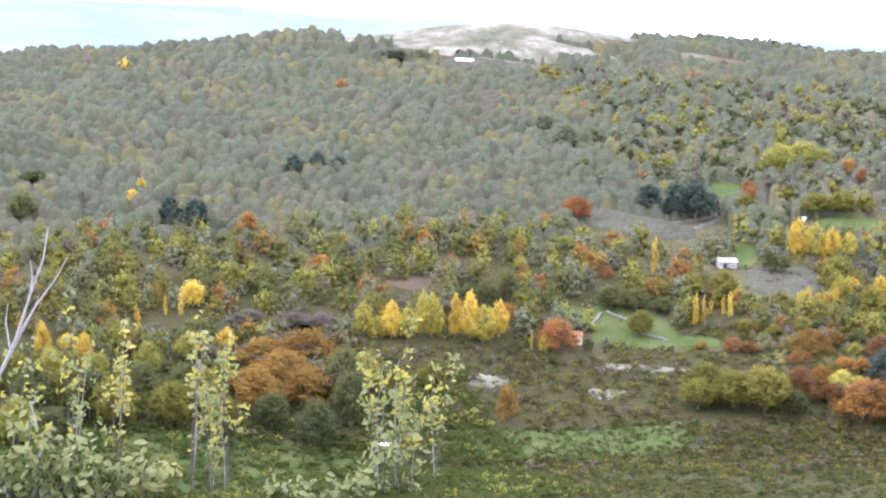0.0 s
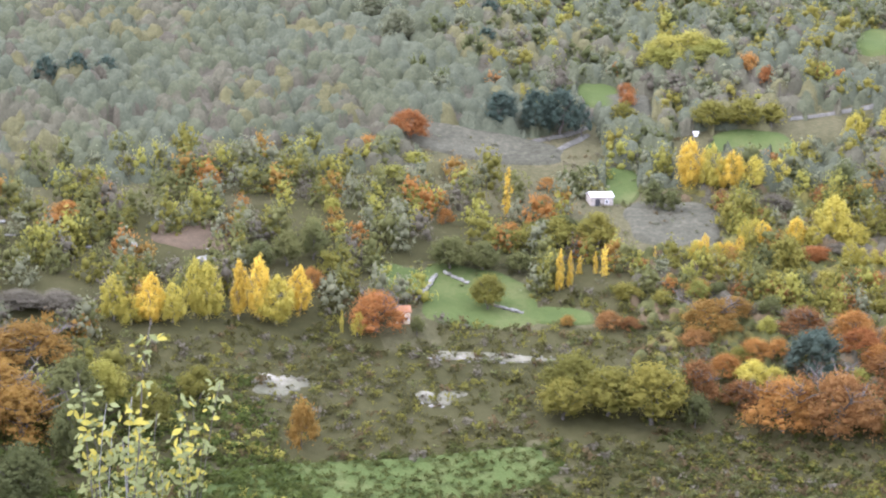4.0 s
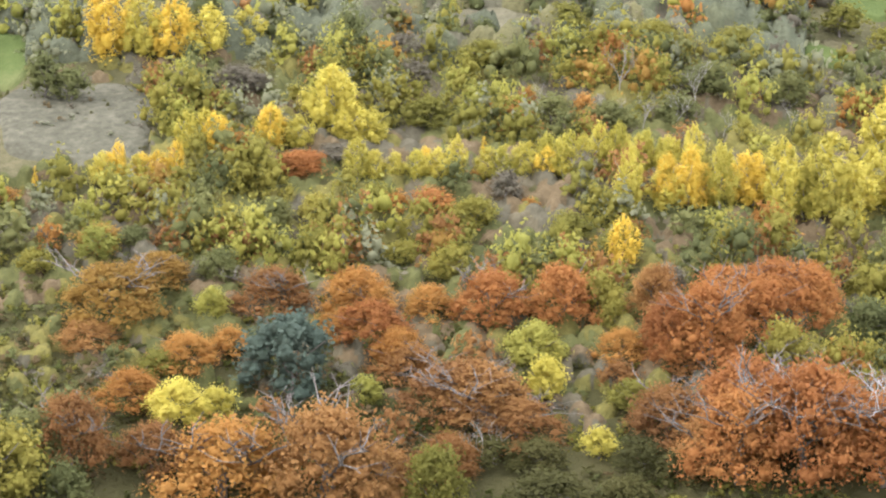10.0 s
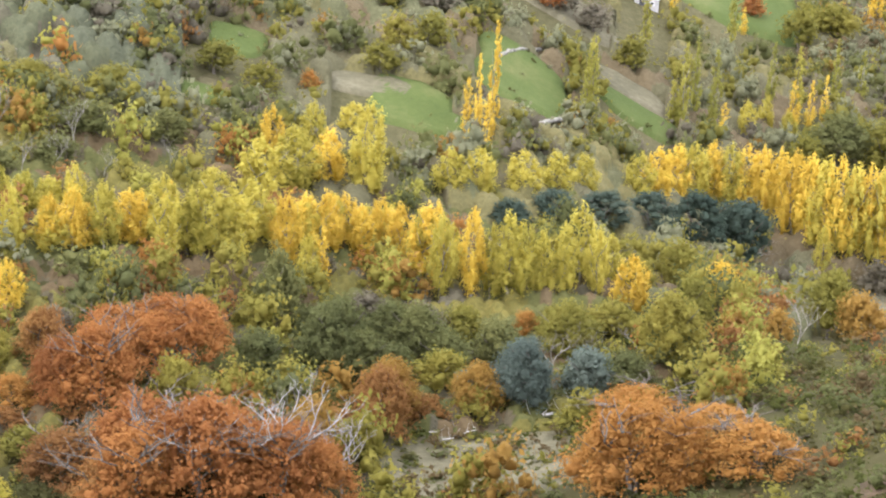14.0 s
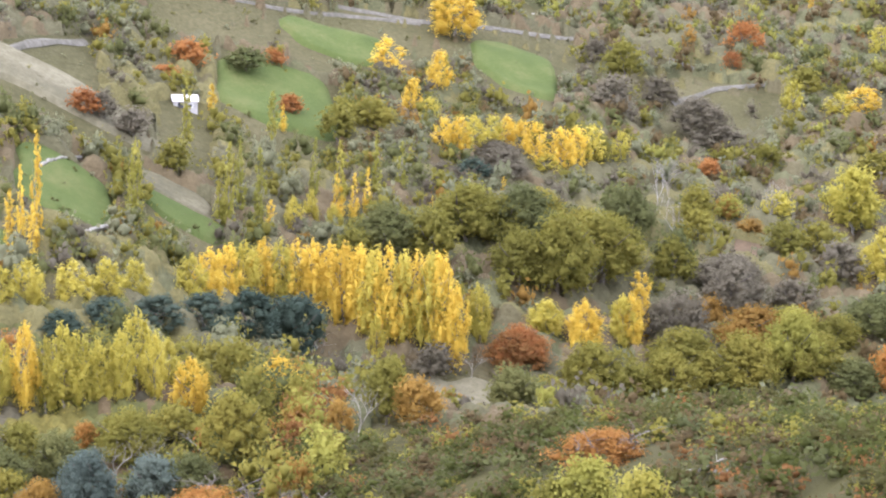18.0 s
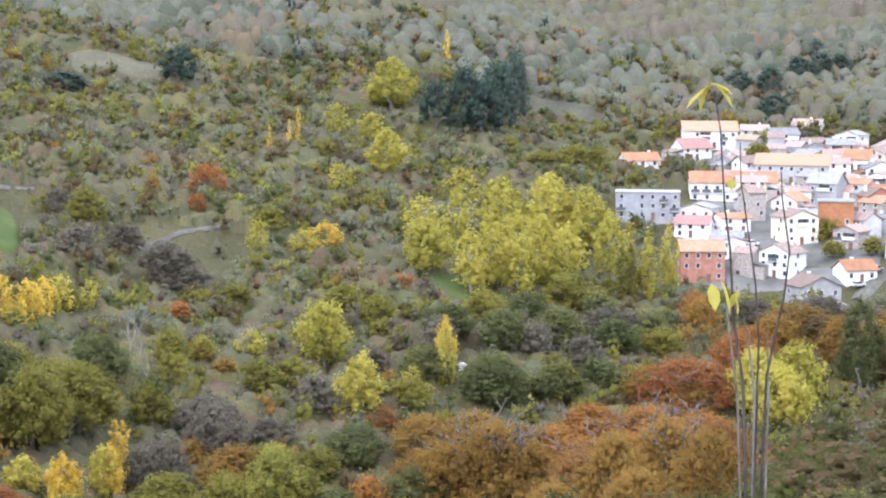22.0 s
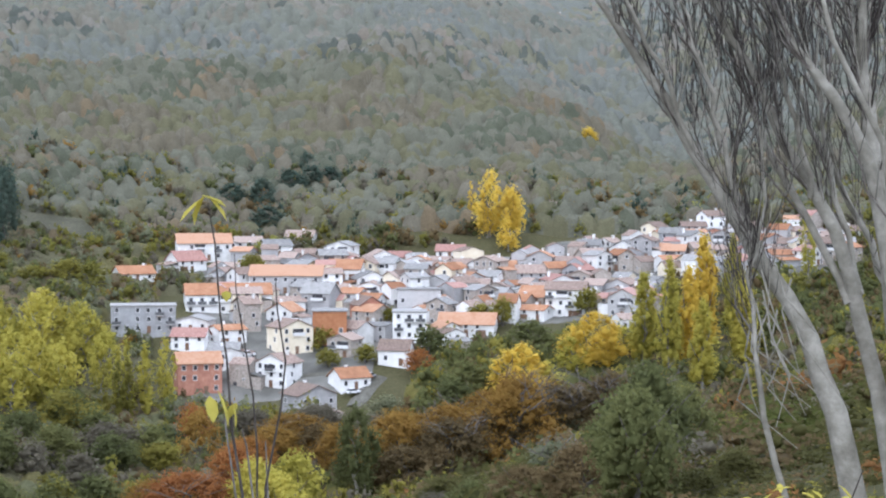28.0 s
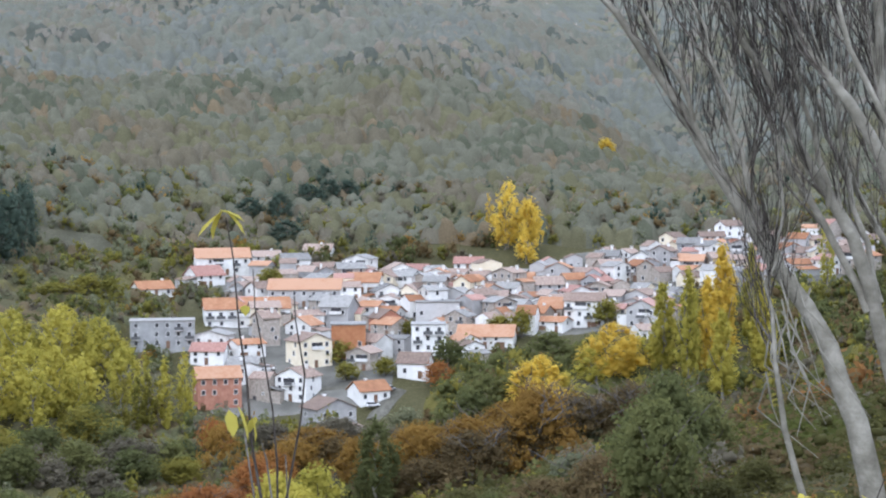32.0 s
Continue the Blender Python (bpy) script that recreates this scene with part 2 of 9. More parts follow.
def ground_z(x, y):
    r = math.hypot(x, y)
    b = math.degrees(math.atan2(x, y))
    if b < -150:
        b += 360
    for b0, b1 in zip(BEARINGS, BEARINGS[1:]):
        if b <= b1:
            break
    k = (b - b0) / (b1 - b0)
    k = k * k * (3 - 2 * k) * 0.5 + k * 0.5
    z = None
    p = SECTION[b0][0]
    q = SECTION[b1][0]
    r0, z0 = p[0] + (q[0] - p[0]) * k, p[1] + (q[1] - p[1]) * k
    for p, q in zip(SECTION[b0][1:], SECTION[b1][1:]):
        r1, z1 = p[0] + (q[0] - p[0]) * k, p[1] + (q[1] - p[1]) * k
        if r <= r1:
            z = z0 + (z1 - z0) * (r - r0) / (r1 - r0)
            break
        r0, z0 = r1, z1
    if z is None:
        z = z1
    if r > 720:
        # spurs and gullies of the far hillside
        far = min(1.0, (r - 720) / 300) * max(0.0, min(1.0, (1900 - r) / 400))
        z += far * (5 * math.sin(b * 0.5 + r * 0.004) + 3 * math.sin(b * 1.1 - r * 0.008 + 1.0))
        # the wooded spur above the village, with a gully behind it
        wide = max(0.0, 1 - ((b - 91) / 13) ** 2) * far
        crest = 960 + 9 * (b - 88)
        z += wide * (24 * math.exp(-((r - crest) / 95) ** 2) - 46 * math.exp(-((r - crest - 215) / 115) ** 2))
        # the side valley to the south
        z -= 55 * math.exp(-((b - 103) / 5.0) ** 2) * math.exp(-((r - 1250) / 330) ** 2)
    # the bald crest of the western hill
    z += 6.5 * math.exp(-((x - 88) / 52) ** 2 - ((y - 450) / 26) ** 2)
    return z + swell(x, y) * min(1.0, r / 250) * (1.3 if r < 500 else 2.2)
# ---- end of ground form ----
# ---- shape tools ----
def mesh_of(name, verts, quads, mats, tris=None, index=None, smooth=False):
    """One mesh from arrays of corners, four-cornered and three-cornered faces."""
    me = bpy.data.meshes.new(name)
    verts = np.asarray(verts, dtype=np.float32)
    nq = 0 if quads is None else len(quads)
    nt = 0 if tris is None else len(tris)
    loops = []
    if nq:
        loops.append(np.asarray(quads, dtype=np.int32).ravel())
    if nt:
        loops.append(np.asarray(tris, dtype=np.int32).ravel())
    loops = np.concatenate(loops)
    starts = np.concatenate([np.arange(nq) * 4, nq * 4 + np.arange(nt) * 3]).astype(np.int32)
    me.vertices.add(len(verts))
    me.loops.add(len(loops))
    me.polygons.add(nq + nt)
    me.vertices.foreach_set("co", verts.ravel())
    me.loops.foreach_set("vertex_index", loops)
    me.polygons.foreach_set("loop_start", starts)
    for m in mats:
        me.materials.append(m)
    if index is not None:
        me.polygons.foreach_set("material_index", np.asarray(index, dtype=np.int32))
    if smooth:
        me.polygons.foreach_set("use_smooth", np.ones(nq + nt, dtype=bool))
    me.update(calc_edges=True)
    return me


def part_mesh(name, me, parent, label=""):
    ob = new(name, me)
    ob.parent = parent
    return tagged(ob, label) if label else ob


def part(name, bm, mat, parent, label=""):
    me = bpy.data.meshes.new(name)
    bm.to_mesh(me)
    bm.free()
    for m in (mat if isinstance(mat, (list, tuple)) else [mat]):
        me.materials.append(m)
    return part_mesh(name, me, parent, label)


def box(bm, x0, x1, y0, y1, z0, z1, index=0):
    v = [bm.verts.new(p) for p in ((x0, y0, z0), (x1, y0, z0), (x1, y1, z0), (x0, y1, z0), (x0, y0, z1), (x1, y0, z1), (x1, y1, z1), (x0, y1, z1))]
    for f in ((0, 3, 2, 1), (4, 5, 6, 7), (0, 1, 5, 4), (1, 2, 6, 5), (2, 3, 7, 6), (3, 0, 4, 7)):
        bm.faces.new([v[k] for k in f]).material_index = index


GOLDEN = (1 + 5 ** 0.5) / 2
ICO_V = np.array([(-1, GOLDEN, 0), (1, GOLDEN, 0), (-1, -GOLDEN, 0), (1, -GOLDEN, 0), (0, -1, GOLDEN), (0, 1, GOLDEN), (0, -1, -GOLDEN), (0, 1, -GOLDEN), (GOLDEN, 0, -1), (GOLDEN, 0, 1), (-GOLDEN, 0, -1), (-GOLDEN, 0, 1)]) / math.sqrt(1 + GOLDEN ** 2)
ICO_F = np.array([(0, 11, 5), (0, 5, 1), (0, 1, 7), (0, 7, 10), (0, 10, 11), (1, 5, 9), (5, 11, 4), (11, 10, 2), (10, 7, 6), (7, 1, 8), (3, 9, 4), (3, 4, 2), (3, 2, 6), (3, 6, 8), (3, 8, 9), (4, 9, 5), (2, 4, 11), (6, 2, 10), (8, 6, 7), (9, 8, 1)])


def lobes_of(shape, rng, count):
    """Centres and radii of the clumps of a crown, in a tree one high and one wide."""
    out = []
    for k in range(count):
        u = (k + rng.uniform(0, 1)) / count
        a = k * 2.4 + rng.uniform(-0.5, 0.5)
        if shape == "round":
            z = 0.24 + 0.58 * u
            ring = 0.31 * math.sin(math.pi * min(1, 0.25 + 0.70 * u)) * rng.uniform(0.6, 1.1)
            rad = rng.uniform(0.19, 0.26)
        elif shape == "dome":
            z = 0.16 + 0.62 * u
            ring = 0.36 * math.sqrt(max(0.03, 1 - u ** 1.6)) * rng.uniform(0.6, 1.1)
            rad = rng.uniform(0.16, 0.23)
        elif shape == "ovoid":
            z = 0.16 + 0.74 * u
            ring = 0.29 * math.sin(math.pi * (0.2 + 0.76 * u)) * rng.uniform(0.55, 1.15)
            rad = rng.uniform(0.15, 0.22) * (1.1 - 0.6 * u)
        elif shape == "column":
            z = 0.12 + 0.82 * u
            ring = 0.26 * math.sin(math.pi * (0.20 + 0.76 * u)) * rng.uniform(0.3, 1.1)
            rad = rng.uniform(0.19, 0.27) * (1.08 - 0.62 * u)
        else:
            z = 0.20 + 0.66 * u
            ring = 0.34 * math.sqrt(max(0.02, 1 - u ** 2.2)) * rng.uniform(0.7, 1.1)
            rad = rng.uniform(0.16, 0.22)
        rad *= min(1.4, (13 / count) ** 0.36) * rng.uniform(0.7, 1.25)
        squash = {"round": 0.95, "dome": 0.95, "ovoid": 1.75, "column": 1.6}.get(shape, 0.95)
        out.append((ring * math.cos(a), ring * math.sin(a), z, rad, squash))
    return out


# height over width for which a crown's leaves come out square
ASPECT = {"round": 1.0, "dome": 0.85, "ovoid": 1.7, "column": 4.2, "pine": 1.15}


def finer_ball():
    """The twenty-sided ball with each face split in four."""
    verts, seen, faces = [tuple(v) for v in ICO_V], {}, []

    def middle(i, j):
        key = (min(i, j), max(i, j))
        if key not in seen:
            m = Vector(verts[i]) + Vector(verts[j])
            verts.append(tuple(m.normalized()))
            seen[key] = len(verts) - 1
        return seen[key]

    for i, j, k in ICO_F.tolist():
        p, q, r = middle(i, j), middle(j, k), middle(k, i)
        faces += [(i, p, r), (j, q, p), (k, r, q), (p, q, r)]
    return np.array(verts), np.array(faces)


BALL_V, BALL_F = finer_ball()


def crown_arrays(shape, seed, count, leaves, size, core=0.74, loose=1.22, fine=False):
    """Corners, four-cornered leaf sprays and three-cornered inner faces of a crown, one high and one wide."""
    rng = np.random.RandomState(seed)
    lobes = lobes_of(shape, rng, count)
    up = ASPECT[shape]
    ball, skin = (BALL_V, BALL_F) if fine else (ICO_V, ICO_F)
    V, T = [], []
    for x, y, z, rad, squash in lobes:
        T.append(skin + len(ball) * len(V))
        jig = ball * (core * rad * rng.uniform(0.6, 1.25, (len(ball), 1)))
        V.append(jig * (1, 1, squash if shape in ("round", "dome", "pine") else squash * 0.42 if shape == "column" else squash * 0.75) + (x, y, z))
    nb = len(ball) * len(V)
    L = np.array(lobes)
    pick = rng.choice(len(lobes), leaves, p=L[:, 3] ** 2 / (L[:, 3] ** 2).sum())
    d = rng.normal(size=(leaves, 3))
    d[:, 2] += 0.35
    d /= np.linalg.norm(d, axis=1)[:, None]
    vert = np.array([s if shape in ("round", "dome", "pine") else s * 0.42 if shape == "column" else s * 0.75 for s in L[:, 4]])
    c = L[pick, :3] + d * L[pick, 3:4] * rng.uniform(core * 0.85, loose, (leaves, 1)) * np.stack([np.ones(leaves), np.ones(leaves), vert[pick]], 1)
    # each spray lies roughly along the clump's skin, tilted at random
    nrm = d + rng.normal(size=(leaves, 3)) * 0.62
    nrm /= np.linalg.norm(nrm, axis=1)[:, None]
    t1 = np.cross(nrm, rng.normal(size=(leaves, 3)))
    t1 /= np.linalg.norm(t1, axis=1)[:, None] + 1e-9
    t2 = np.cross(nrm, t1)
    s = size * rng.uniform(0.6, 1.35, (leaves, 1))
    sz = np.array([1, 1, 1 / up])
    q = np.stack([c - t1 * s * sz, c + (t2 * s * 0.62 - nrm * s * 0.15) * sz, c + t1 * s * sz, c - (t2 * s * 0.62 + nrm * s * 0.15) * sz], 1).reshape(-1, 3)
    Q = nb + np.arange(leaves * 4).reshape(-1, 4)
    return np.concatenate(V + [q]), Q, np.concatenate(T)


def tube(path, radii, sides=6):
    """Corners and faces of a tapered limb along a line of places."""
    V, Q = [], []
    path = [Vector(p) for p in path]
    for k, p in enumerate(path):
        ahead = (path[min(k + 1, len(path) - 1)] - path[max(k - 1, 0)]).normalized()
        side = ahead.orthogonal().normalized()
        other = ahead.cross(side)
        for j in range(sides):
            a = 2 * math.pi * j / sides
            V.append(p + (side * math.cos(a) + other * math.sin(a)) * radii[k])
        if k:
            for j in range(sides):
                a, b = (k - 1) * sides + j, (k - 1) * sides + (j + 1) % sides
                Q.append((a, b, b + sides, a + sides))
    return [tuple(v) for v in V], Q


def join(pieces):
    V, Q = [], []
    for v, q in pieces:
        Q += [tuple(i + len(V) for i in f) for f in q]
        V += v
    return V, Q


def trunk_mesh(seed, top, limbs, thick, mat, spread=0.3, sides=6, low=0.25):
    """A bent tapered trunk with limbs, in a tree one high and one wide."""
    rng = random.Random(seed)
    lean = [(rng.uniform(-0.03, 0.03) * k, rng.uniform(-0.03, 0.03) * k, top * k / 5 - (0.04 if k == 0 else 0)) for k in range(6)]
    pieces = [tube(lean, [thick * (1.25 - 0.2 * k) * (1.35 if k == 0 else 1) for k in range(6)], sides)]
    for k in range(limbs):
        h = low + (top - low) * (k + 0.5) / limbs
        j = min(4, int(h / top * 5))
        f = h / top * 5 - j
        base = Vector(lean[j]).lerp(Vector(lean[j + 1]), f)
        a = k * 2.4 + rng.uniform(-0.4, 0.4)
        reach = spread * rng.uniform(0.7, 1.1)
        mid = base + Vector((math.cos(a) * reach * 0.5, math.sin(a) * reach * 0.5, 0.10))
        end = base + Vector((math.cos(a) * reach, math.sin(a) * reach, 0.26))
        pieces.append(tube([base, mid, end], [thick * 0.55, thick * 0.38, thick * 0.12], max(4, sides - 1)))
    V, Q = join(pieces)
    return mesh_of("trunk", V, Q, [mat], smooth=True)


def bare_mesh(seed, mat, depth=4, width=1.0, rise=0.55, thick=0.03, sides=4, splits=3):
    """A leafless tree of forking branches, one high and about one wide."""
    rng = random.Random(seed)
    pieces = []

    def grow(base, way, length, rad, level):
        mid = base + way * length * 0.5 + Vector((rng.uniform(-1, 1), rng.uniform(-1, 1), 0)) * length * 0.07
        end = base + way * length + Vector((rng.uniform(-1, 1), rng.uniform(-1, 1), rng.uniform(0, 0.6))) * length * 0.1
        pieces.append(tube([base, mid, end], [rad, rad * 0.82, rad * 0.62], sides if level else sides + 2))
        if level >= depth:
            return
        for _ in range(splits if level < 2 else max(2, splits - 1)):
            turn = Vector((rng.uniform(-1, 1) * width, rng.uniform(-1, 1) * width, rng.uniform(-0.1, 1) * rise)).normalized()
            grow(end.lerp(mid, rng.uniform(0, 0.6)), (way * 0.75 + turn * 0.75).normalized(), length * rng.uniform(0.6, 0.85), rad * 0.6, level + 1)

    grow(Vector((0, 0, -0.03)), Vector((rng.uniform(-0.1, 0.1), rng.uniform(-0.1, 0.1), 1)).normalized(), 0.3, thick, 0)
    V, Q = join(pieces)
    V = np.array(V)
    V[:, 2] /= V[:, 2].max()
    V[:, :2] /= max(0.3, 2 * np.percentile(np.abs(V[:, :2]), 97))
    return mesh_of("bare_crown", V, Q, [mat])


# ---- trees ----
CROWNS, TRUNKS = {}, {}
FORM = {  # shape, clumps, leaf sprays, spray size
    "oak": ("round", 24, 2100, 0.029), "cherry": ("dome", 30, 2900, 0.0215), "poplar": ("ovoid", 28, 2200, 0.028),
    "column_poplar": ("column", 22, 1200, 0.058), "pine": ("pine", 34, 2200, 0.025), "shrub": ("dome", 20, 1400, 0.032)}
CORE = {"oak": 0.42, "cherry": 0.36, "poplar": 0.44, "column_poplar": 0.55, "pine": 0.5, "shrub": 0.36}
LOOSE = {"oak": 1.22, "cherry": 1.32, "poplar": 1.22, "column_poplar": 1.25, "pine": 1.2, "shrub": 1.35}
FAR_CROWNS, FINE_CROWNS = {}, {}
for form, (shape, clumps, sprays, size) in FORM.items():
    CROWNS[form] = []
    for k in range(4):
        V, Q, T = crown_arrays(shape, 17 * k + len(form), clumps, sprays, size, CORE[form], LOOSE[form], True)
        CROWNS[form].append(mesh_of("crown", V, Q, [LEAF["green"]], T, smooth=True))
        if k < 2 and form in ("oak", "cherry", "poplar", "shrub", "column_poplar"):
            V, Q, T = crown_arrays(shape, 17 * k + len(form) + 5, clumps * 2, sprays * 2, size * 0.68, CORE[form], LOOSE[form], True)
            FINE_CROWNS.setdefault(form, []).append(mesh_of("crown", V, Q, [LEAF["green"]], T, smooth=True))
        V, Q, T = crown_arrays(shape, 17 * k + len(form), clumps // 2 + 2, sprays // 3, size * 1.45, CORE[form], LOOSE[form])
        FAR_CROWNS.setdefault(form, []).append(mesh_of("crown", V, Q, [LEAF["green"]], T, smooth=True))
    thick = {"oak": 0.022, "cherry": 0.014, "poplar": 0.022, "column_poplar": 0.03, "pine": 0.024, "shrub": 0.016}[form]
    TRUNKS[form] = [trunk_mesh(k + 5, 0.62 if form != "shrub" else 0.4, 5, thick, PALE_BARK if "poplar" in form else BARK, 0.42 if form == "cherry" else 0.3, low=0.18) for k in range(2)]
BARE = [bare_mesh(k + 3, PALE_BARK, depth=5, thick=0.017) for k in range(3)]
BOUGHS = [bare_mesh(k + 23, BARK, depth=4, thick=0.016) for k in range(3)]
WHITE_BARE = [bare_mesh(k + 13, DEAD_WOOD, depth=5, thick=0.014) for k in range(2)]
TONE_WORD = {"grey": "grey-green", "green": "dark green", "olive": "olive green", "yellow_green": "yellowing green", "lime": "pale lime-yellow", "gold": "bright golden yellow", "moss": "yellowing moss-green", "ochre": "ochre brown",
             "orange": "orange autumn", "red": "red-orange autumn", "rust": "rusty brown", "pine": "dark green", "blue_pine": "blue-green", "mauve": "greyish mauve twiggy", "pale": "pale green", "heath": "dark green", "brown": "dull brown", "broom": "rich green", "grass": "fresh yellow-green"}
KIND_WORD = {"oak": ("oak_tree", "round oak with {} foliage on the valley slope", "tree"), "cherry": ("cherry_tree", "broad cherry tree with {} leaves", "tree"),
             "poplar": ("poplar_tree", "tall leafy poplar with {} autumn leaves", "poplar"), "column_poplar": ("column_poplar", "narrow columnar poplar with {} leaves", "poplar"),
             "pine": ("pine_tree", "dense pine with {} needles among broadleaf trees", "pine"), "shrub": ("shrub", "low rounded shrub with {} leaves on rough ground", "shrub")}
PLACED = []
turn_rng = random.Random(4)


def tree(form, tone, x, y, height, width, sink=0.0):
    """A tree as one thing: an Empty at its foot with a trunk and a crown."""
    name, words, category = KIND_WORD[form]
    if form == "cherry":
        width *= 1.16
    k = turn_rng.randrange(4)
    foot = new(name)
    foot.matrix_world = pose(x, y, ground_z(x, y) - sink, 0, 0, turn_rng.uniform(0, 360)) @ Matrix.Diagonal((width, width, height, 1))
    tagged(foot, words.format(TONE_WORD[tone]), category, group=name.replace("_", " ") + "s in the valley")
    part_mesh("trunk", TRUNKS[form][k % 2], foot)
    r = math.hypot(x, y)
    if form in FINE_CROWNS and width > (0.015 if form == "column_poplar" else 0.038) * r:
        me = FINE_CROWNS[form][k % 2]
    else:
        me = (CROWNS if r < 210 or width > 0.03 * r or (form == "poplar" and r < 340) else FAR_CROWNS)[form][k]
    crown = part_mesh("crown", me, foot)
    crown.material_slots[0].link = "OBJECT"
    crown.material_slots[0].material = LEAF[tone]
    if form == "cherry" and width > 0.055 * r:
        twigs = part_mesh("branch_growth", BOUGHS[k % 3], foot)
        twigs.matrix_local = Matrix.Diagonal((0.95, 0.95, 0.98, 1))
    PLACED.append((x, y, width * 0.42))
    return foot


def bare_tree(x, y, height, width, white=False):
    foot = new("bare_tree")
    foot.matrix_world = pose(x, y, ground_z(x, y), 0, 0, turn_rng.uniform(0, 360)) @ Matrix.Diagonal((width, width, height, 1))
    tagged(foot, "bleached dead tree with bare white forking branches" if white else "leafless grey tree with fine forking branches", "tree", group="bare trees")
    part_mesh("bare_crown", turn_rng.choice(WHITE_BARE if white else BARE), foot)
    PLACED.append((x, y, width * 0.3))
    return foot

# ---- ground ----
def sheet(name, bearings, radii, lift, mat):
    V, Q = [], []
    n = len(bearings)
    for r in radii:
        for b in bearings:
            x, y = r * math.sin(radians(b)), r * math.cos(radians(b))
            V.append((x, y, ground_z(x, y) + lift))
    for i in range(len(radii) - 1):
        for j in range(n):
            k = (j + 1) % n
            Q.append((i * n + j, (i + 1) * n + j, (i + 1) * n + k, i * n + k))
    return new(name, mesh_of(name, V, Q, [mat], smooth=True))


bearings = [b * 0.8 for b in range(-50, 150)] + [120 + 5 * k for k in range(40)]
radii = [0.5 * 1.085 ** k for k in range(59)] + [61 * 1.02 ** k for k in range(133)] + [860 * 1.06 ** k for k in range(30)]
tagged(sheet("ground", bearings, radii, 0, TURF), "rough valley ground of dry grass, heath and bare soil", "ground", kind="structure")


CLEAR = []


def meadow(name, x, y, length, width, angle, mat, label, lift=0.4, wobble=0.16, seed=1):
    """A patch of grass or soil that lies on the ground, with an uneven rim."""
    rng = random.Random(seed + int(x * 7 + y * 3))
    ph = [rng.uniform(0, 6.3) for _ in range(3)]
    V, Q = [], []
    rings, spokes = 9, 40
    ca, sa = math.cos(radians(angle)), math.sin(radians(angle))
    for i in range(rings + 1):
        f = max(0.02, i / rings)
        for j in range(spokes):
            a = 2 * math.pi * j / spokes
            c, s = math.cos(a), math.sin(a)
            sq = (abs(c) ** 3.2 + abs(s) ** 3.2) ** (-1 / 3.2)
            rim = 1 + (0.5 if "sandy" in name or "hilltop" in name else wobble) * (math.sin(2 * a + ph[0]) * 0.4 + math.sin(3 * a + ph[1]) * 0.35 + math.sin(7 * a + ph[2]) * 0.25)
            u, w = c * sq * f * rim * length / 2, s * sq * f * rim * width / 2
            px, py = x + u * ca - w * sa, y + u * sa + w * ca
            V.append((px, py, ground_z(px, py) + (lift + 0.0025 * max(0, math.hypot(px, py) - 200) if i < rings else -0.3)))
    for i in range(rings):
        for j in range(spokes):
            k = (j + 1) % spokes
            Q.append((i * spokes + j, (i + 1) * spokes + j, (i + 1) * spokes + k, i * spokes + k))
    edge = 0.48 if "hilltop" in name else 0.2 if mat is BRACKEN else 0.46
    if "sandy" not in name:
        CLEAR.append((x, y, length * edge, width * edge, ca, sa))
        if mat is not BRACKEN and x > 180 and math.hypot(x, y) < 460:
            # low ground on the near side
            for near in (0.98, 0.962):
                CLEAR.append((x * near, y * near, length * 0.42, width * 0.42, ca, sa))
    return tagged(new(name, mesh_of(name, V, Q, [mat], smooth=True)), label, "meadow", kind="structure")


def is_clear(x, y):
    """True where a meadow, a track or the village keeps trees away."""
    for cx, cy, a, b, ca, sa in CLEAR:
        dx, dy = x - cx, y - cy
        if abs(dx * ca + dy * sa) < a and abs(-dx * sa + dy * ca) < b:
            return True
    return False


def is_taken(x, y, gap=0.0):
    for px, py, r in PLACED:
        if (px - x) ** 2 + (py - y) ** 2 < (r + gap) ** 2:
            return True
    return False


FILL = {}


def fill_template(shape, count, leaves, size):
    key = (shape, count, leaves)
    if key not in FILL:
        FILL[key] = [crown_arrays(shape, 31 * k + leaves, count, leaves, size * (1.0 if shape == "dome" else 0.86), 0.36 if shape == "dome" else 0.36 if leaves > 100 else 0.46 if leaves > 30 else 0.68, 1.4 if shape == "dome" else 1.22) for k in range(5)]
    return FILL[key]


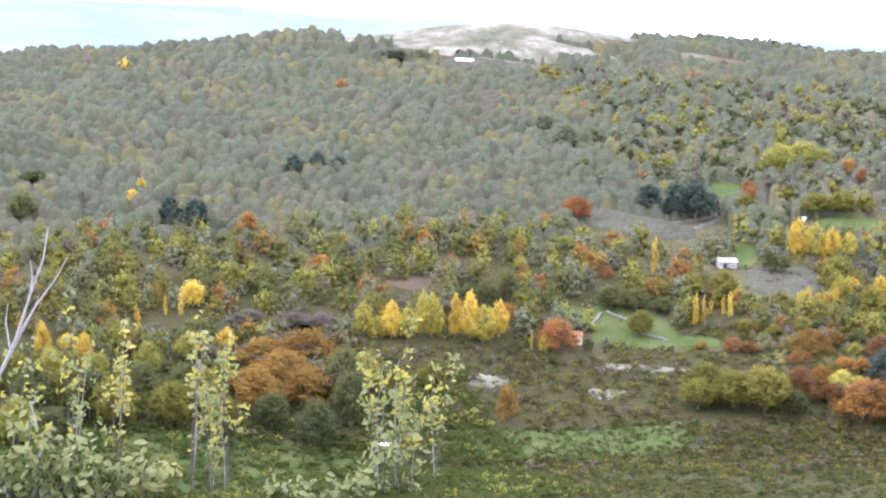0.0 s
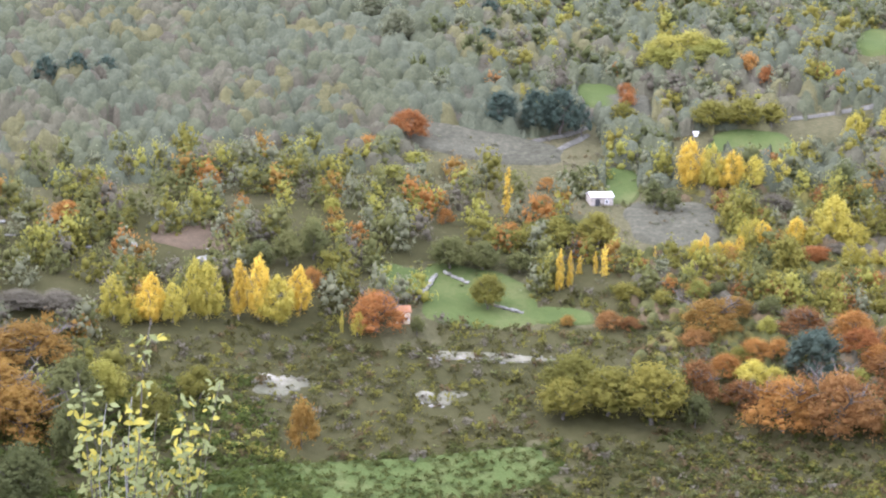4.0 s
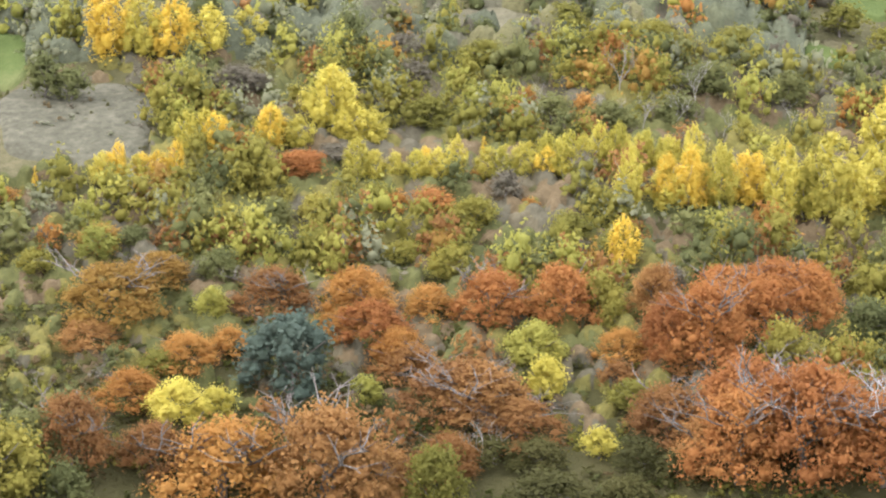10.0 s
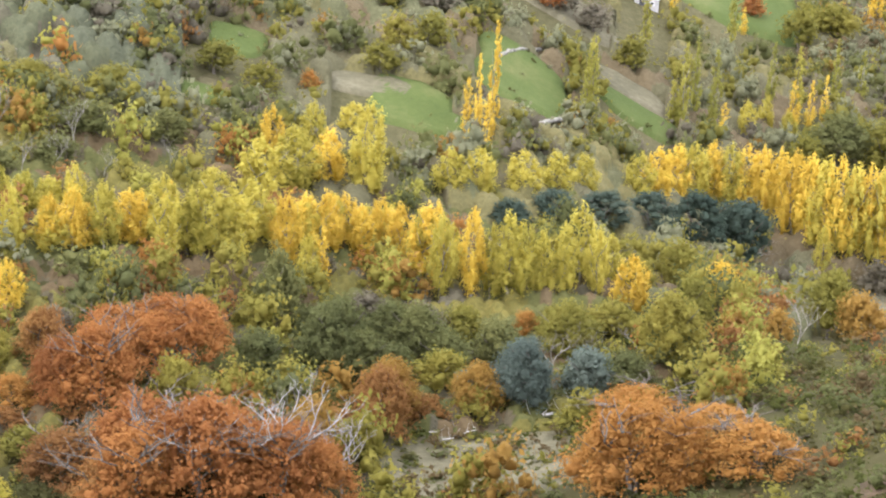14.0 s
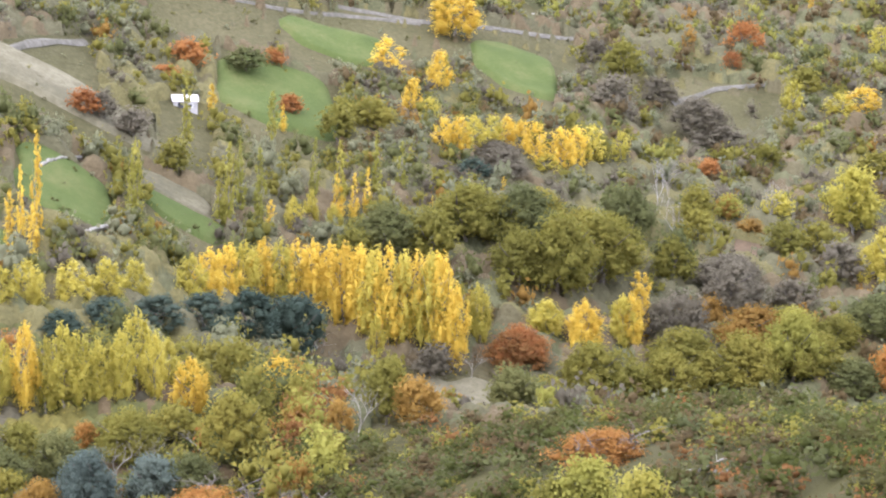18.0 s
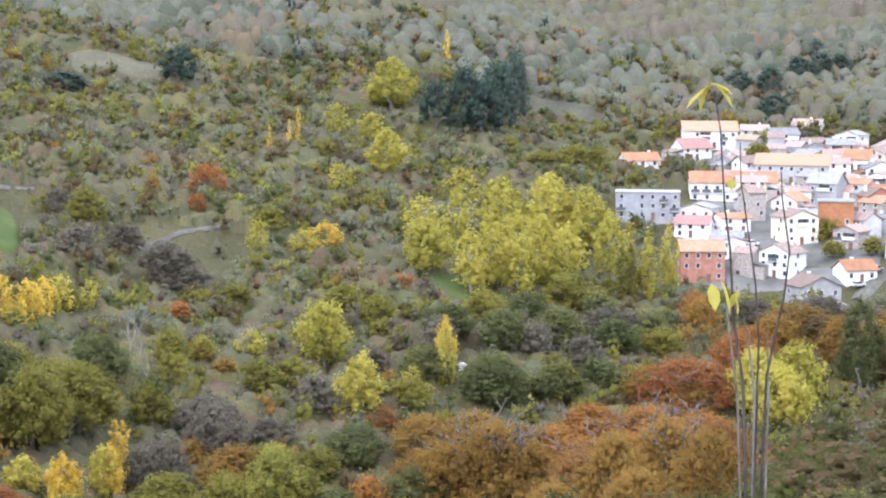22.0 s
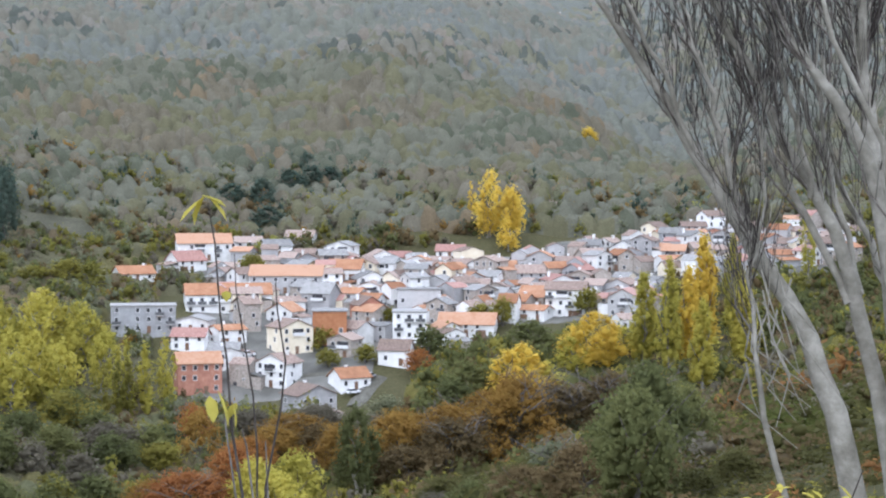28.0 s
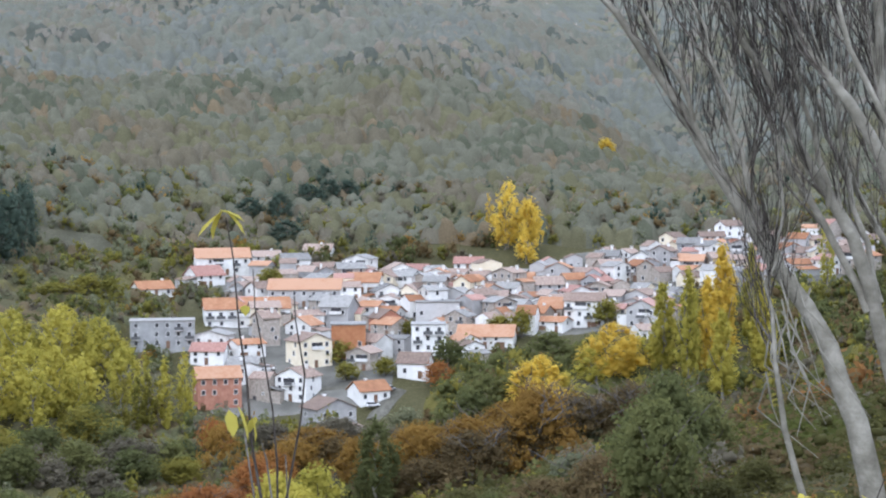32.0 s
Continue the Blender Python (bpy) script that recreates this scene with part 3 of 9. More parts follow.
def woodland(label, b0, b1, r0, r1, spacing, mix, wide, tall, detail=(6, 60, 0.1), seed=1, keep=1.0, name="woodland", category="woods", respect=True, feather=0.0):
    """Trees too many to count over a stretch of slope, one joined mesh for each tone of leaf. mix: (tone, shape, weight)."""
    rng = random.Random(seed)
    weights = [w for _, _, w in mix]
    sets = {}
    grain = 0.03 if r1 < 1000 else 0.007
    area = (r1 * r1 - r0 * r0) * radians(b1 - b0) / 2
    for _ in range(int(area / spacing ** 2)):
        b = rng.uniform(b0, b1)
        r = math.sqrt(rng.uniform(r0 * r0, r1 * r1))
        x, y = r * math.sin(radians(b)), r * math.cos(radians(b))
        if feather and rng.random() > min((b - b0) / feather, (r1 - r) / (feather * 8)):
            continue
        drift = noise.noise((x * 0.02, y * 0.02, seed * 3.1))
        if rng.random() > keep + drift * 0.5:
            rng.random()
            continue
        # tones gather in stands
        pick = (noise.noise((x * grain + 40, y * grain, seed)) * 0.9 + 0.5 + rng.uniform(-0.5, 0.5)) % 1.0 if rng.random() < (0.5 if r1 < 1000 else 0.78) else rng.random()
        total, acc, tone, shape = sum(weights) * pick, 0, mix[-1][0], mix[-1][1]
        for tn, sh, w in mix:
            acc += w
            if total <= acc:
                tone, shape = tn, sh
                break
        w = rng.uniform(*wide)
        h = w * rng.uniform(*tall) * ASPECT[shape] ** 0.8
        if respect and (is_clear(x, y) or is_taken(x, y, w * 0.25)):
            continue
        sets.setdefault(tone, []).append((x, y, ground_z(x, y) - 0.2 * h, w, h, rng.uniform(0, 6.3), shape, rng.randrange(5)))
    for tone, rows_ in sets.items():
        VV, QQ, TT, n = [], [], [], 0
        for x, y, z, w, h, a, shape, k in rows_:
            V, Q, T = fill_template(shape, *detail)[k]
            c, s = math.cos(a), math.sin(a)
            VV.append(np.stack([(V[:, 0] * c - V[:, 1] * s) * w + x, (V[:, 0] * s + V[:, 1] * c) * w + y, V[:, 2] * h + z], 1))
            QQ.append(Q + n)
            TT.append(T + n)
            n += len(V)
        ob = new(name, mesh_of(name, np.concatenate(VV), np.concatenate(QQ), [LEAF[tone]], np.concatenate(TT), smooth=True))
        tagged(ob, label.format(TONE_WORD[tone]), category, kind="stuff")


def canopy(name, label, b0, b1, r0, r1, db, dr, cell, bump, mat, lift=0.2):
    """An unbroken low cover of brush or tree tops, rounded cell by cell, that leaves the clearings free."""
    bs = np.radians(np.arange(b0, b1 + db / 2, db))
    rs = r0 * (1 + dr) ** np.arange(int(math.log(r1 / r0) / math.log(1 + dr)) + 1)
    X, Y = np.outer(rs, np.sin(bs)), np.outer(rs, np.cos(bs))
    free = np.zeros(X.shape, dtype=bool)
    for cx, cy, a, b, ca, sa in CLEAR:
        dx, dy = X - cx, Y - cy
        free |= (np.abs(dx * ca + dy * sa) < a * 1.05) & (np.abs(-dx * sa + dy * ca) < b * 1.05)
    n, m = X.shape
    V, Q = [], []
    for i in range(n):
        for j in range(m):
            x, y = float(X[i, j]), float(Y[i, j])
            edge = i in (0, n - 1) or j in (0, m - 1)
            if edge or free[i, j]:
                V.append((x, y, ground_z(x, y) - (1.2 if edge else 0.8)))
            else:
                d = noise.voronoi((x / cell, y / cell, 0.0))[0][0]
                V.append((x, y, ground_z(x, y) + lift + bump * (1 - d * d) + bump * 0.5 * noise.noise((x / cell / 3, y / cell / 3, 5.0))))
    i, j = np.meshgrid(np.arange(n - 1), np.arange(m - 1), indexing="ij")
    k = (i * m + j).ravel()
    Q = np.stack([k, k + m, k + m + 1, k + 1], 1)
    tagged(new(name, mesh_of(name, V, Q, [mat], smooth=True)), label, "scrub", kind="stuff")


def scatter(i, j, k):
    """A fixed random number for each cell of a grid."""
    v = np.sin(i * 127.1 + j * 311.7 + k * 74.7) * 43758.5453
    return v - np.floor(v)


def closed_woods(label, b0, b1, r0, r1, step_b, step_r, cell, tall, tones, seed=1, height=ground_z, gaps=0.0, bare_at=None, ragged=0.0):
    """A closed cover of rounded tree crowns side by side; every crown takes one tone, and tones gather in stands. tones: (material, weight)."""
    bs = np.radians(np.arange(b0, b1, step_b))
    n = int(math.log(r1 / r0) / math.log(1 + step_r)) + 1
    rs = r0 * (1 + step_r) ** np.arange(n)
    m = len(bs)
    X, Y = np.outer(rs, np.sin(bs)), np.outer(rs, np.cos(bs))
    near = np.full(X.shape, 9.0)
    ids = np.zeros(X.shape + (2,))
    gi, gj = np.floor(X / cell), np.floor(Y / cell)
    for di in (-1, 0, 1):
        for dj in (-1, 0, 1):
            ci, cj = gi + di, gj + dj
            d = np.hypot(X / cell - ci - scatter(ci, cj, seed), Y / cell - cj - scatter(ci, cj, seed + 9))
            hit = d < near
            near = np.where(hit, d, near)
            ids[..., 0] = np.where(hit, ci, ids[..., 0])
            ids[..., 1] = np.where(hit, cj, ids[..., 1])
    ci, cj = ids[..., 0], ids[..., 1]
    rise = tall * (0.55 + 0.75 * scatter(ci, cj, seed + 3))
    # broad stands, taller and shorter
    cx, cy = ci * cell, cj * cell
    f = 0.9 / (r1 * 0.045)
    drift = np.sin(cx * f * 1.9 + cy * f + seed) + 0.8 * np.sin(cx * f * 0.8 - cy * f * 2.6 + 2.2 * seed) + 0.5 * np.sin(cx * f * 5.1 + cy * f * 3.7)
    pick = (0.5 + 0.27 * drift + 0.34 * (scatter(ci, cj, seed + 5) - 0.5)) % 1.0
    bare = scatter(ci, cj, seed + 7) < gaps
    Z = rise * np.clip(1 - (near / 0.74) ** 2.6, 0, 1) + tall * 0.22 * (scatter(gi * 0 + np.arange(n)[:, None], gj * 0 + np.arange(m)[None, :], seed) - 0.5)
    Z = np.where(bare, 0.1 * tall, Z)
    free = np.zeros(X.shape, dtype=bool)
    for x, y, a, b, ca, sa in CLEAR:
        dx, dy = X - x, Y - y
        free |= (np.abs(dx * ca + dy * sa) < a) & (np.abs(-dx * sa + dy * ca) < b)
    if ragged:
        bearing, far = np.degrees(np.arctan2(cx, cy)), np.hypot(cx, cy)
        rim = np.minimum(np.minimum(bearing - b0, b1 - bearing) / ragged, np.minimum(far - r0, r1 - far) / (ragged * 3))
        free |= scatter(ci, cj, seed + 11) > rim
    if bare_at:
        free |= bare_at(X, Y)
    Z[free] = -0.9
    Z[0], Z[-1], Z[:, 0], Z[:, -1] = -1.2, -1.2, -1.2, -1.2
    land = np.array([height(float(x), float(y)) for x, y in zip(X.ravel(), Y.ravel())])
    V = np.stack([X.ravel(), Y.ravel(), land + Z.ravel()], 1)
    i, j = np.meshgrid(np.arange(n - 1), np.arange(m - 1), indexing="ij")
    k = (i * m + j).ravel()
    bounds = np.cumsum([w for _, w in tones]) / sum(w for _, w in tones)
    index = np.minimum(np.searchsorted(bounds, pick), len(tones) - 1)[:-1, :-1].ravel()
    index[bare[:-1, :-1].ravel()] = len(tones) - 1
    me = mesh_of("woods", V, np.stack([k, k + m, k + m + 1, k + 1], 1), [t for t, _ in tones], index=index, smooth=True)
    return tagged(new("woods", me), label, "woods", kind="stuff")


# ---- meadows, fields and bare patches ----
meadow("meadow", 41.8, 199.9, 22.6, 23.1, -21.1, GRASS, "bright green pasture enclosed by low stone walls")
meadow("meadow", 30.4, 208.6, 9.6, 10.1, -18.5, GRASS, "green pasture beside a stone wall")
meadow("meadow", 54.2, 189.7, 11.1, 6.6, -24.2, GRASS, "narrow green pasture among trees")
meadow("meadow", 88.3, 237.2, 7.1, 18.1, -26.1, GRASS, "green slope beside the small cabin")
meadow("meadow", 123.6, 246.5, 18.3, 11.7, -30.5, GRASS, "green field above yellow poplars")
meadow("scrub_clearing", 90.5, 217.3, 19.1, 24.4, -28.0, SCRUBBY, "grey-brown scrubby clearing")
meadow("meadow", 103.6, 282.4, 10.2, 15.4, -25.2, GRASS, "small green clearing by dark pines")
meadow("meadow", 182.3, 289.1, 12.6, 23.8, -34.3, GRASS, "green field on the far slope")
meadow("meadow", 212.8, 301.9, 32.0, 25.4, -36.5, GRASS, "green field on the far slope")
meadow("field", 149.8, 220.7, 14.8, 6.2, -36.1, DRY, "dry pale field edge on the slope")
meadow("scrub_clearing", 107.1, 274.0, 12.3, 16.6, -26.3, SCRUBBY, "grey-brown scrubby clearing")
meadow("scrub_clearing", -3.4, 227.3, 17.9, 13.4, -16.5, BRACKEN, "russet bracken clearing in the woods")
meadow("scrub_clearing", 66.9, 262.0, 33.8, 13.7, -22.8, SCRUBBY, "dry terrace crossed by a track")
meadow("bare_hilltop", 75.8, 433.6, 60.3, 26.6, -17.9, CHALKY, "pale bare hilltop with sparse grass")
meadow("meadow", -61.4, 128.3, 113.9, 38.7, -12.1, GRASS, "lush green grass below the lookout")
meadow("meadow", 6.0, 149.0, 62.0, 13.0, -3.0, GRASS, "lush green grass strip beside the heath")
meadow("bare_hilltop", 156.7, 410.7, 24.3, 12.1, -24.8, BRACKEN, "russet bare shoulder of the ridge")
meadow("meadow", 244.0, 177.3, 16.6, 23.0, -54.0, GRASS, "bright green hedged field behind poplars")
meadow("meadow", 204.7, 200.8, 9.5, 11.5, -45.6, GRASS, "small green field")
meadow("meadow", 188.0, 188.3, 9.8, 4.9, -45.0, GRASS, "small green field among scrub")
meadow("meadow", 211.9, 171.5, 16.0, 7.2, -51.0, GRASS, "dull green rough pasture")
meadow("field", 274.5, 176.8, 13.1, 9.8, -57.2, DRY, "dry pale strip field")
meadow("field", 150.6, 217.4, 14.0, 7.5, -34.7, DRY, "dry pale grass clearing")
meadow("field", 212.0, 181.3, 12.2, 7.2, -49.5, DRY, "dry terrace strip")
meadow("field", 277.3, 206.8, 40.2, 22.1, -53.3, DRY, "dry stony field on the far slope")
meadow("meadow", 341.1, 195.5, 27.2, 35.8, -60.2, GRASS, "green pasture by the small barn")
meadow("meadow", 386.6, 207.5, 23.9, 19.2, -61.8, GRASS, "green pasture on the far slope")
meadow("meadow", 420.2, 177.5, 21.5, 29.0, -67.1, GRASS, "green pasture near the track")
meadow("meadow", 267.8, 170.8, 14.0, 10.0, -57.5, GRASS, "green strip field")
meadow("meadow", 213.6, 174.6, 13.1, 14.1, -50.7, GRASS, "dull green rough pasture")
meadow("field", 251.8, 114.0, 18.2, 36.2, -65.6, DRY, "dry grass clearing under orchard trees")
meadow("field", 608.6, 208.7, 35.3, 26.3, -71.1, DRY, "pale dry field on the hillside")
meadow("rocky_clearing", 676.0, 72.3, 33.3, 24.4, -83.9, SCRUBBY, "stony clearing above the village")
meadow("scrub_clearing", 722.4, 71.2, 46.7, 47.8, -84.4, BRACKEN, "brown scrub slope above the village")
meadow("scrub_clearing", 362.6, 103.0, 13.3, 22.8, -74.1, BRACKEN, "russet bracken clearing")
meadow("meadow", 462.0, 75.9, 15.2, 24.2, -80.7, GRASS, "small green glade")
meadow("meadow", 462.6, 58.2, 15.4, 10.4, -82.8, GRASS, "small green glade")
meadow("sandy_strip", 36.8, 179.4, 22.2, 2.2, -22.7, CHALKY, "pale sandy strip across the heath")
meadow("sandy_strip", -1.6, 176.8, 9.7, 5.6, -16.0, CHALKY, "pale sandy patch in the heath")
meadow("sandy_strip", 23.6, 170.2, 8.0, 4.7, -21.0, CHALKY, "pale sandy patch in the heath")
meadow("field", 148.7, 106.9, 7.3, 4.6, -54.3, SCRUBBY, "grey dry grass among near shrubs")
meadow("field", 144.5, 104.5, 27.0, 19.0, -53.0, DRY, "pale dry grass slope among near shrubs")
meadow("scrub_clearing", 137.1, 62.0, 5.5, 3.6, -65.7, BRACKEN, "russet bracken on the near slope")
meadow("bare_hilltop", 88.0, 454.0, 112.0, 34.0, -11.0, CHALKY, "pale bare crest of the hill")
meadow("bare_hilltop", 108.4, 423.8, 38.0, 15.0, -20.7, CHALKY, "pale bare hilltop with sparse grass")
meadow("bare_hilltop", 151.6, 413.8, 12.2, 10.3, -24.3, CHALKY, "pale bare shoulder of the ridge")
meadow("bare_hilltop", 80.8, 410.5, 50.5, 12.8, -18.9, SCRUBBY, "grey-brown scrubby hilltop slope")

# ---- village ----
WALL = {
    "white": material("whitewash", ((0.5, 0.49, 0.465), (0.66, 0.65, 0.625), (0.76, 0.75, 0.73)), scale=0.6, rough=0.9, by_object=0.25, patch=0.5, patch_scale=0.2),
    "cream": material("cream_render", ((0.55, 0.48, 0.36), (0.66, 0.58, 0.44), (0.74, 0.67, 0.54)), scale=0.6, rough=0.9, by_object=0.2, patch=0.5, patch_scale=0.2),
    "grey": material("grey_render", ((0.27, 0.265, 0.26), (0.37, 0.36, 0.35), (0.46, 0.45, 0.44)), scale=0.6, rough=0.92, by_object=0.3, patch=0.5, patch_scale=0.2),
    "concrete": material("stained_concrete", ((0.2, 0.2, 0.2), (0.3, 0.3, 0.3), (0.38, 0.38, 0.37)), scale=0.5, rough=0.92, patch=0.5, patch_scale=0.3),
    "stone": material("rubble_stone", ((0.22, 0.19, 0.16), (0.34, 0.30, 0.26), (0.44, 0.40, 0.35)), scale=1.6, rough=0.95, bump=0.7, bump_scale=2.5),
    "brick": material("red_render", ((0.30, 0.14, 0.10), (0.40, 0.20, 0.14), (0.5, 0.28, 0.2)), scale=0.7, rough=0.9, by_object=0.2),
    "redbrick": material("bare_red_brick", ((0.24, 0.10, 0.05), (0.33, 0.15, 0.075), (0.4, 0.2, 0.1)), scale=0.9, rough=0.92, patch=0.4, patch_scale=0.3),
}
ROOF = {
    "orange": material("orange_roof_tile", ((0.23, 0.115, 0.065), (0.31, 0.158, 0.088), (0.38, 0.225, 0.145)), scale=0.9, rough=0.9, bump=0.6, bump_scale=3.5, by_object=0.5, patch=0.45, patch_scale=0.35),
    "red": material("red_roof_tile", ((0.2, 0.1, 0.08), (0.28, 0.145, 0.115), (0.35, 0.21, 0.17)), scale=1.4, rough=0.85, bump=0.6, bump_scale=3.5, by_object=0.3),
    "brown": material("weathered_roof_tile", ((0.15, 0.112, 0.092), (0.23, 0.17, 0.138), (0.32, 0.25, 0.21)), scale=1.4, rough=0.9, bump=0.6, bump_scale=3.5, by_object=0.4),
    "grey": material("grey_roof_sheet", ((0.125, 0.12, 0.112), (0.19, 0.182, 0.17), (0.265, 0.255, 0.24)), scale=1.0, rough=0.8, by_object=0.4),
}
SHUTTER = material("dark_window", ((0.03, 0.03, 0.035), (0.05, 0.05, 0.055), (0.08, 0.08, 0.085)), scale=2, rough=0.25)
TRIM = material("pale_trim", ((0.55, 0.54, 0.52), (0.66, 0.65, 0.63)), scale=2, rough=0.8)
WOOD = material("brown_door_wood", ((0.09, 0.05, 0.03), (0.15, 0.085, 0.05), (0.2, 0.12, 0.07)), scale=3, rough=0.7)
IRON = material("balcony_iron", ((0.06, 0.06, 0.06), (0.1, 0.1, 0.1)), scale=3, rough=0.6)


def window_mesh(w, h):
    """A recessed pane in a surround with a sill, centred on its foot."""
    bm = bmesh.new()
    box(bm, -w / 2 - 0.1, -w / 2, -0.07, 0.02, 0, h, 0)
    box(bm, w / 2, w / 2 + 0.1, -0.07, 0.02, 0, h, 0)
    box(bm, -w / 2 - 0.1, w / 2 + 0.1, -0.07, 0.02, h, h + 0.12, 0)
    box(bm, -w / 2 - 0.18, w / 2 + 0.18, -0.16, 0.02, -0.1, 0, 0)
    box(bm, -w / 2, w / 2, -0.025, 0.02, 0, h, 1)
    me = bpy.data.meshes.new("window")
    bm.to_mesh(me)
    bm.free()
    me.materials.append(TRIM)
    me.materials.append(SHUTTER)
    return me


def plain_mesh(name, mat, *boxes):
    bm = bmesh.new()
    for b in boxes:
        box(bm, *b)
    me = bpy.data.meshes.new(name)
    bm.to_mesh(me)
    bm.free()
    me.materials.append(mat)
    return me


WINDOW, TALL_WINDOW = window_mesh(0.95, 1.2), window_mesh(1.05, 1.9)
DOOR = plain_mesh("door", WOOD, (-0.55, 0.55, -0.05, 0.02, 0, 2.1))
CHIMNEY = plain_mesh("chimney", WALL["white"], (-0.35, 0.35, -0.3, 0.3, -0.6, 1.1), (-0.45, 0.45, -0.4, 0.4, 1.1, 1.25))
SMALL_DOOR = plain_mesh("door", SHUTTER, (-0.5, 0.5, -0.04, 0.02, -0.8, 1.3))
SMALL_WINDOW = window_mesh(0.6, 0.5)
BALCONY = plain_mesh("balcony", TRIM, (-1.3, 1.3, -1.0, 0.0, -0.15, 0.0))
RAILING = plain_mesh("railing", IRON, (-1.3, 1.3, -1.0, -0.95, 0.0, 0.95))
# flat dark slab that stands for the shade inside an open gallery
GALLERY_SHADE = plain_mesh("gallery_shade", SHUTTER, (-1.7, 1.7, -0.03, 0.02, 0.0, 1.7))
GARAGE = plain_mesh("garage_door", WOOD, (-1.2, 1.2, -0.05, 0.02, -0.4, 2.0))
PARAPET = plain_mesh("parapet", TRIM, (-2.0, 2.0, -1.1, -1.0, 0.0, 0.9))
town_rng = random.Random(11)
TOWN = []


def place_part(name, me, parent, x, y, z, turn=0):
    ob = new(name, me)
    ob.parent = parent
    ob.matrix_local = pose(x, y, z, 0, 0, turn)
    return ob


def windows_on(foot, w, d, h, floors, door=True, balcony=0.0):
    """Windows on the front and the two sides; the door at the foot of the front."""
    step = h / floors
    n = max(1, int(w / 2.9))
    for f in range(floors):
        for k in range(n):
            x = (k + 0.5) * w / n - w / 2 + town_rng.uniform(-0.2, 0.2)
            z = f * step + step * 0.36
            if f == 0 and door and k == n // 2:
                place_part("door", DOOR, foot, x, -d / 2, 0)
                continue
            if town_rng.random() < 0.12:
                continue
            if f and town_rng.random() < balcony:
                place_part("window", TALL_WINDOW, foot, x, -d / 2, f * step + 0.1)
                deck = place_part("balcony", BALCONY, foot, x, -d / 2, f * step + 0.05)
                place_part("railing", RAILING, deck, 0, 0, 0)
            else:
                place_part("window", WINDOW, foot, x, -d / 2, z)
        for side, turn in ((-1, -90), (1, 90)):
            if town_rng.random() < 0.75:
                place_part("window", WINDOW, foot, side * w / 2, town_rng.uniform(-0.25, 0.25) * d, f * step + step * 0.36, turn)


ROOF_WORD = {"orange": "bright orange tiled", "red": "red tiled", "brown": "weathered brown tiled", "grey": "grey sheeted"}
WALL_WORD = {"white": "whitewashed", "cream": "cream rendered", "grey": "grey rendered", "stone": "rubble stone", "brick": "reddish rendered", "concrete": "stained concrete", "redbrick": "bare red brick"}


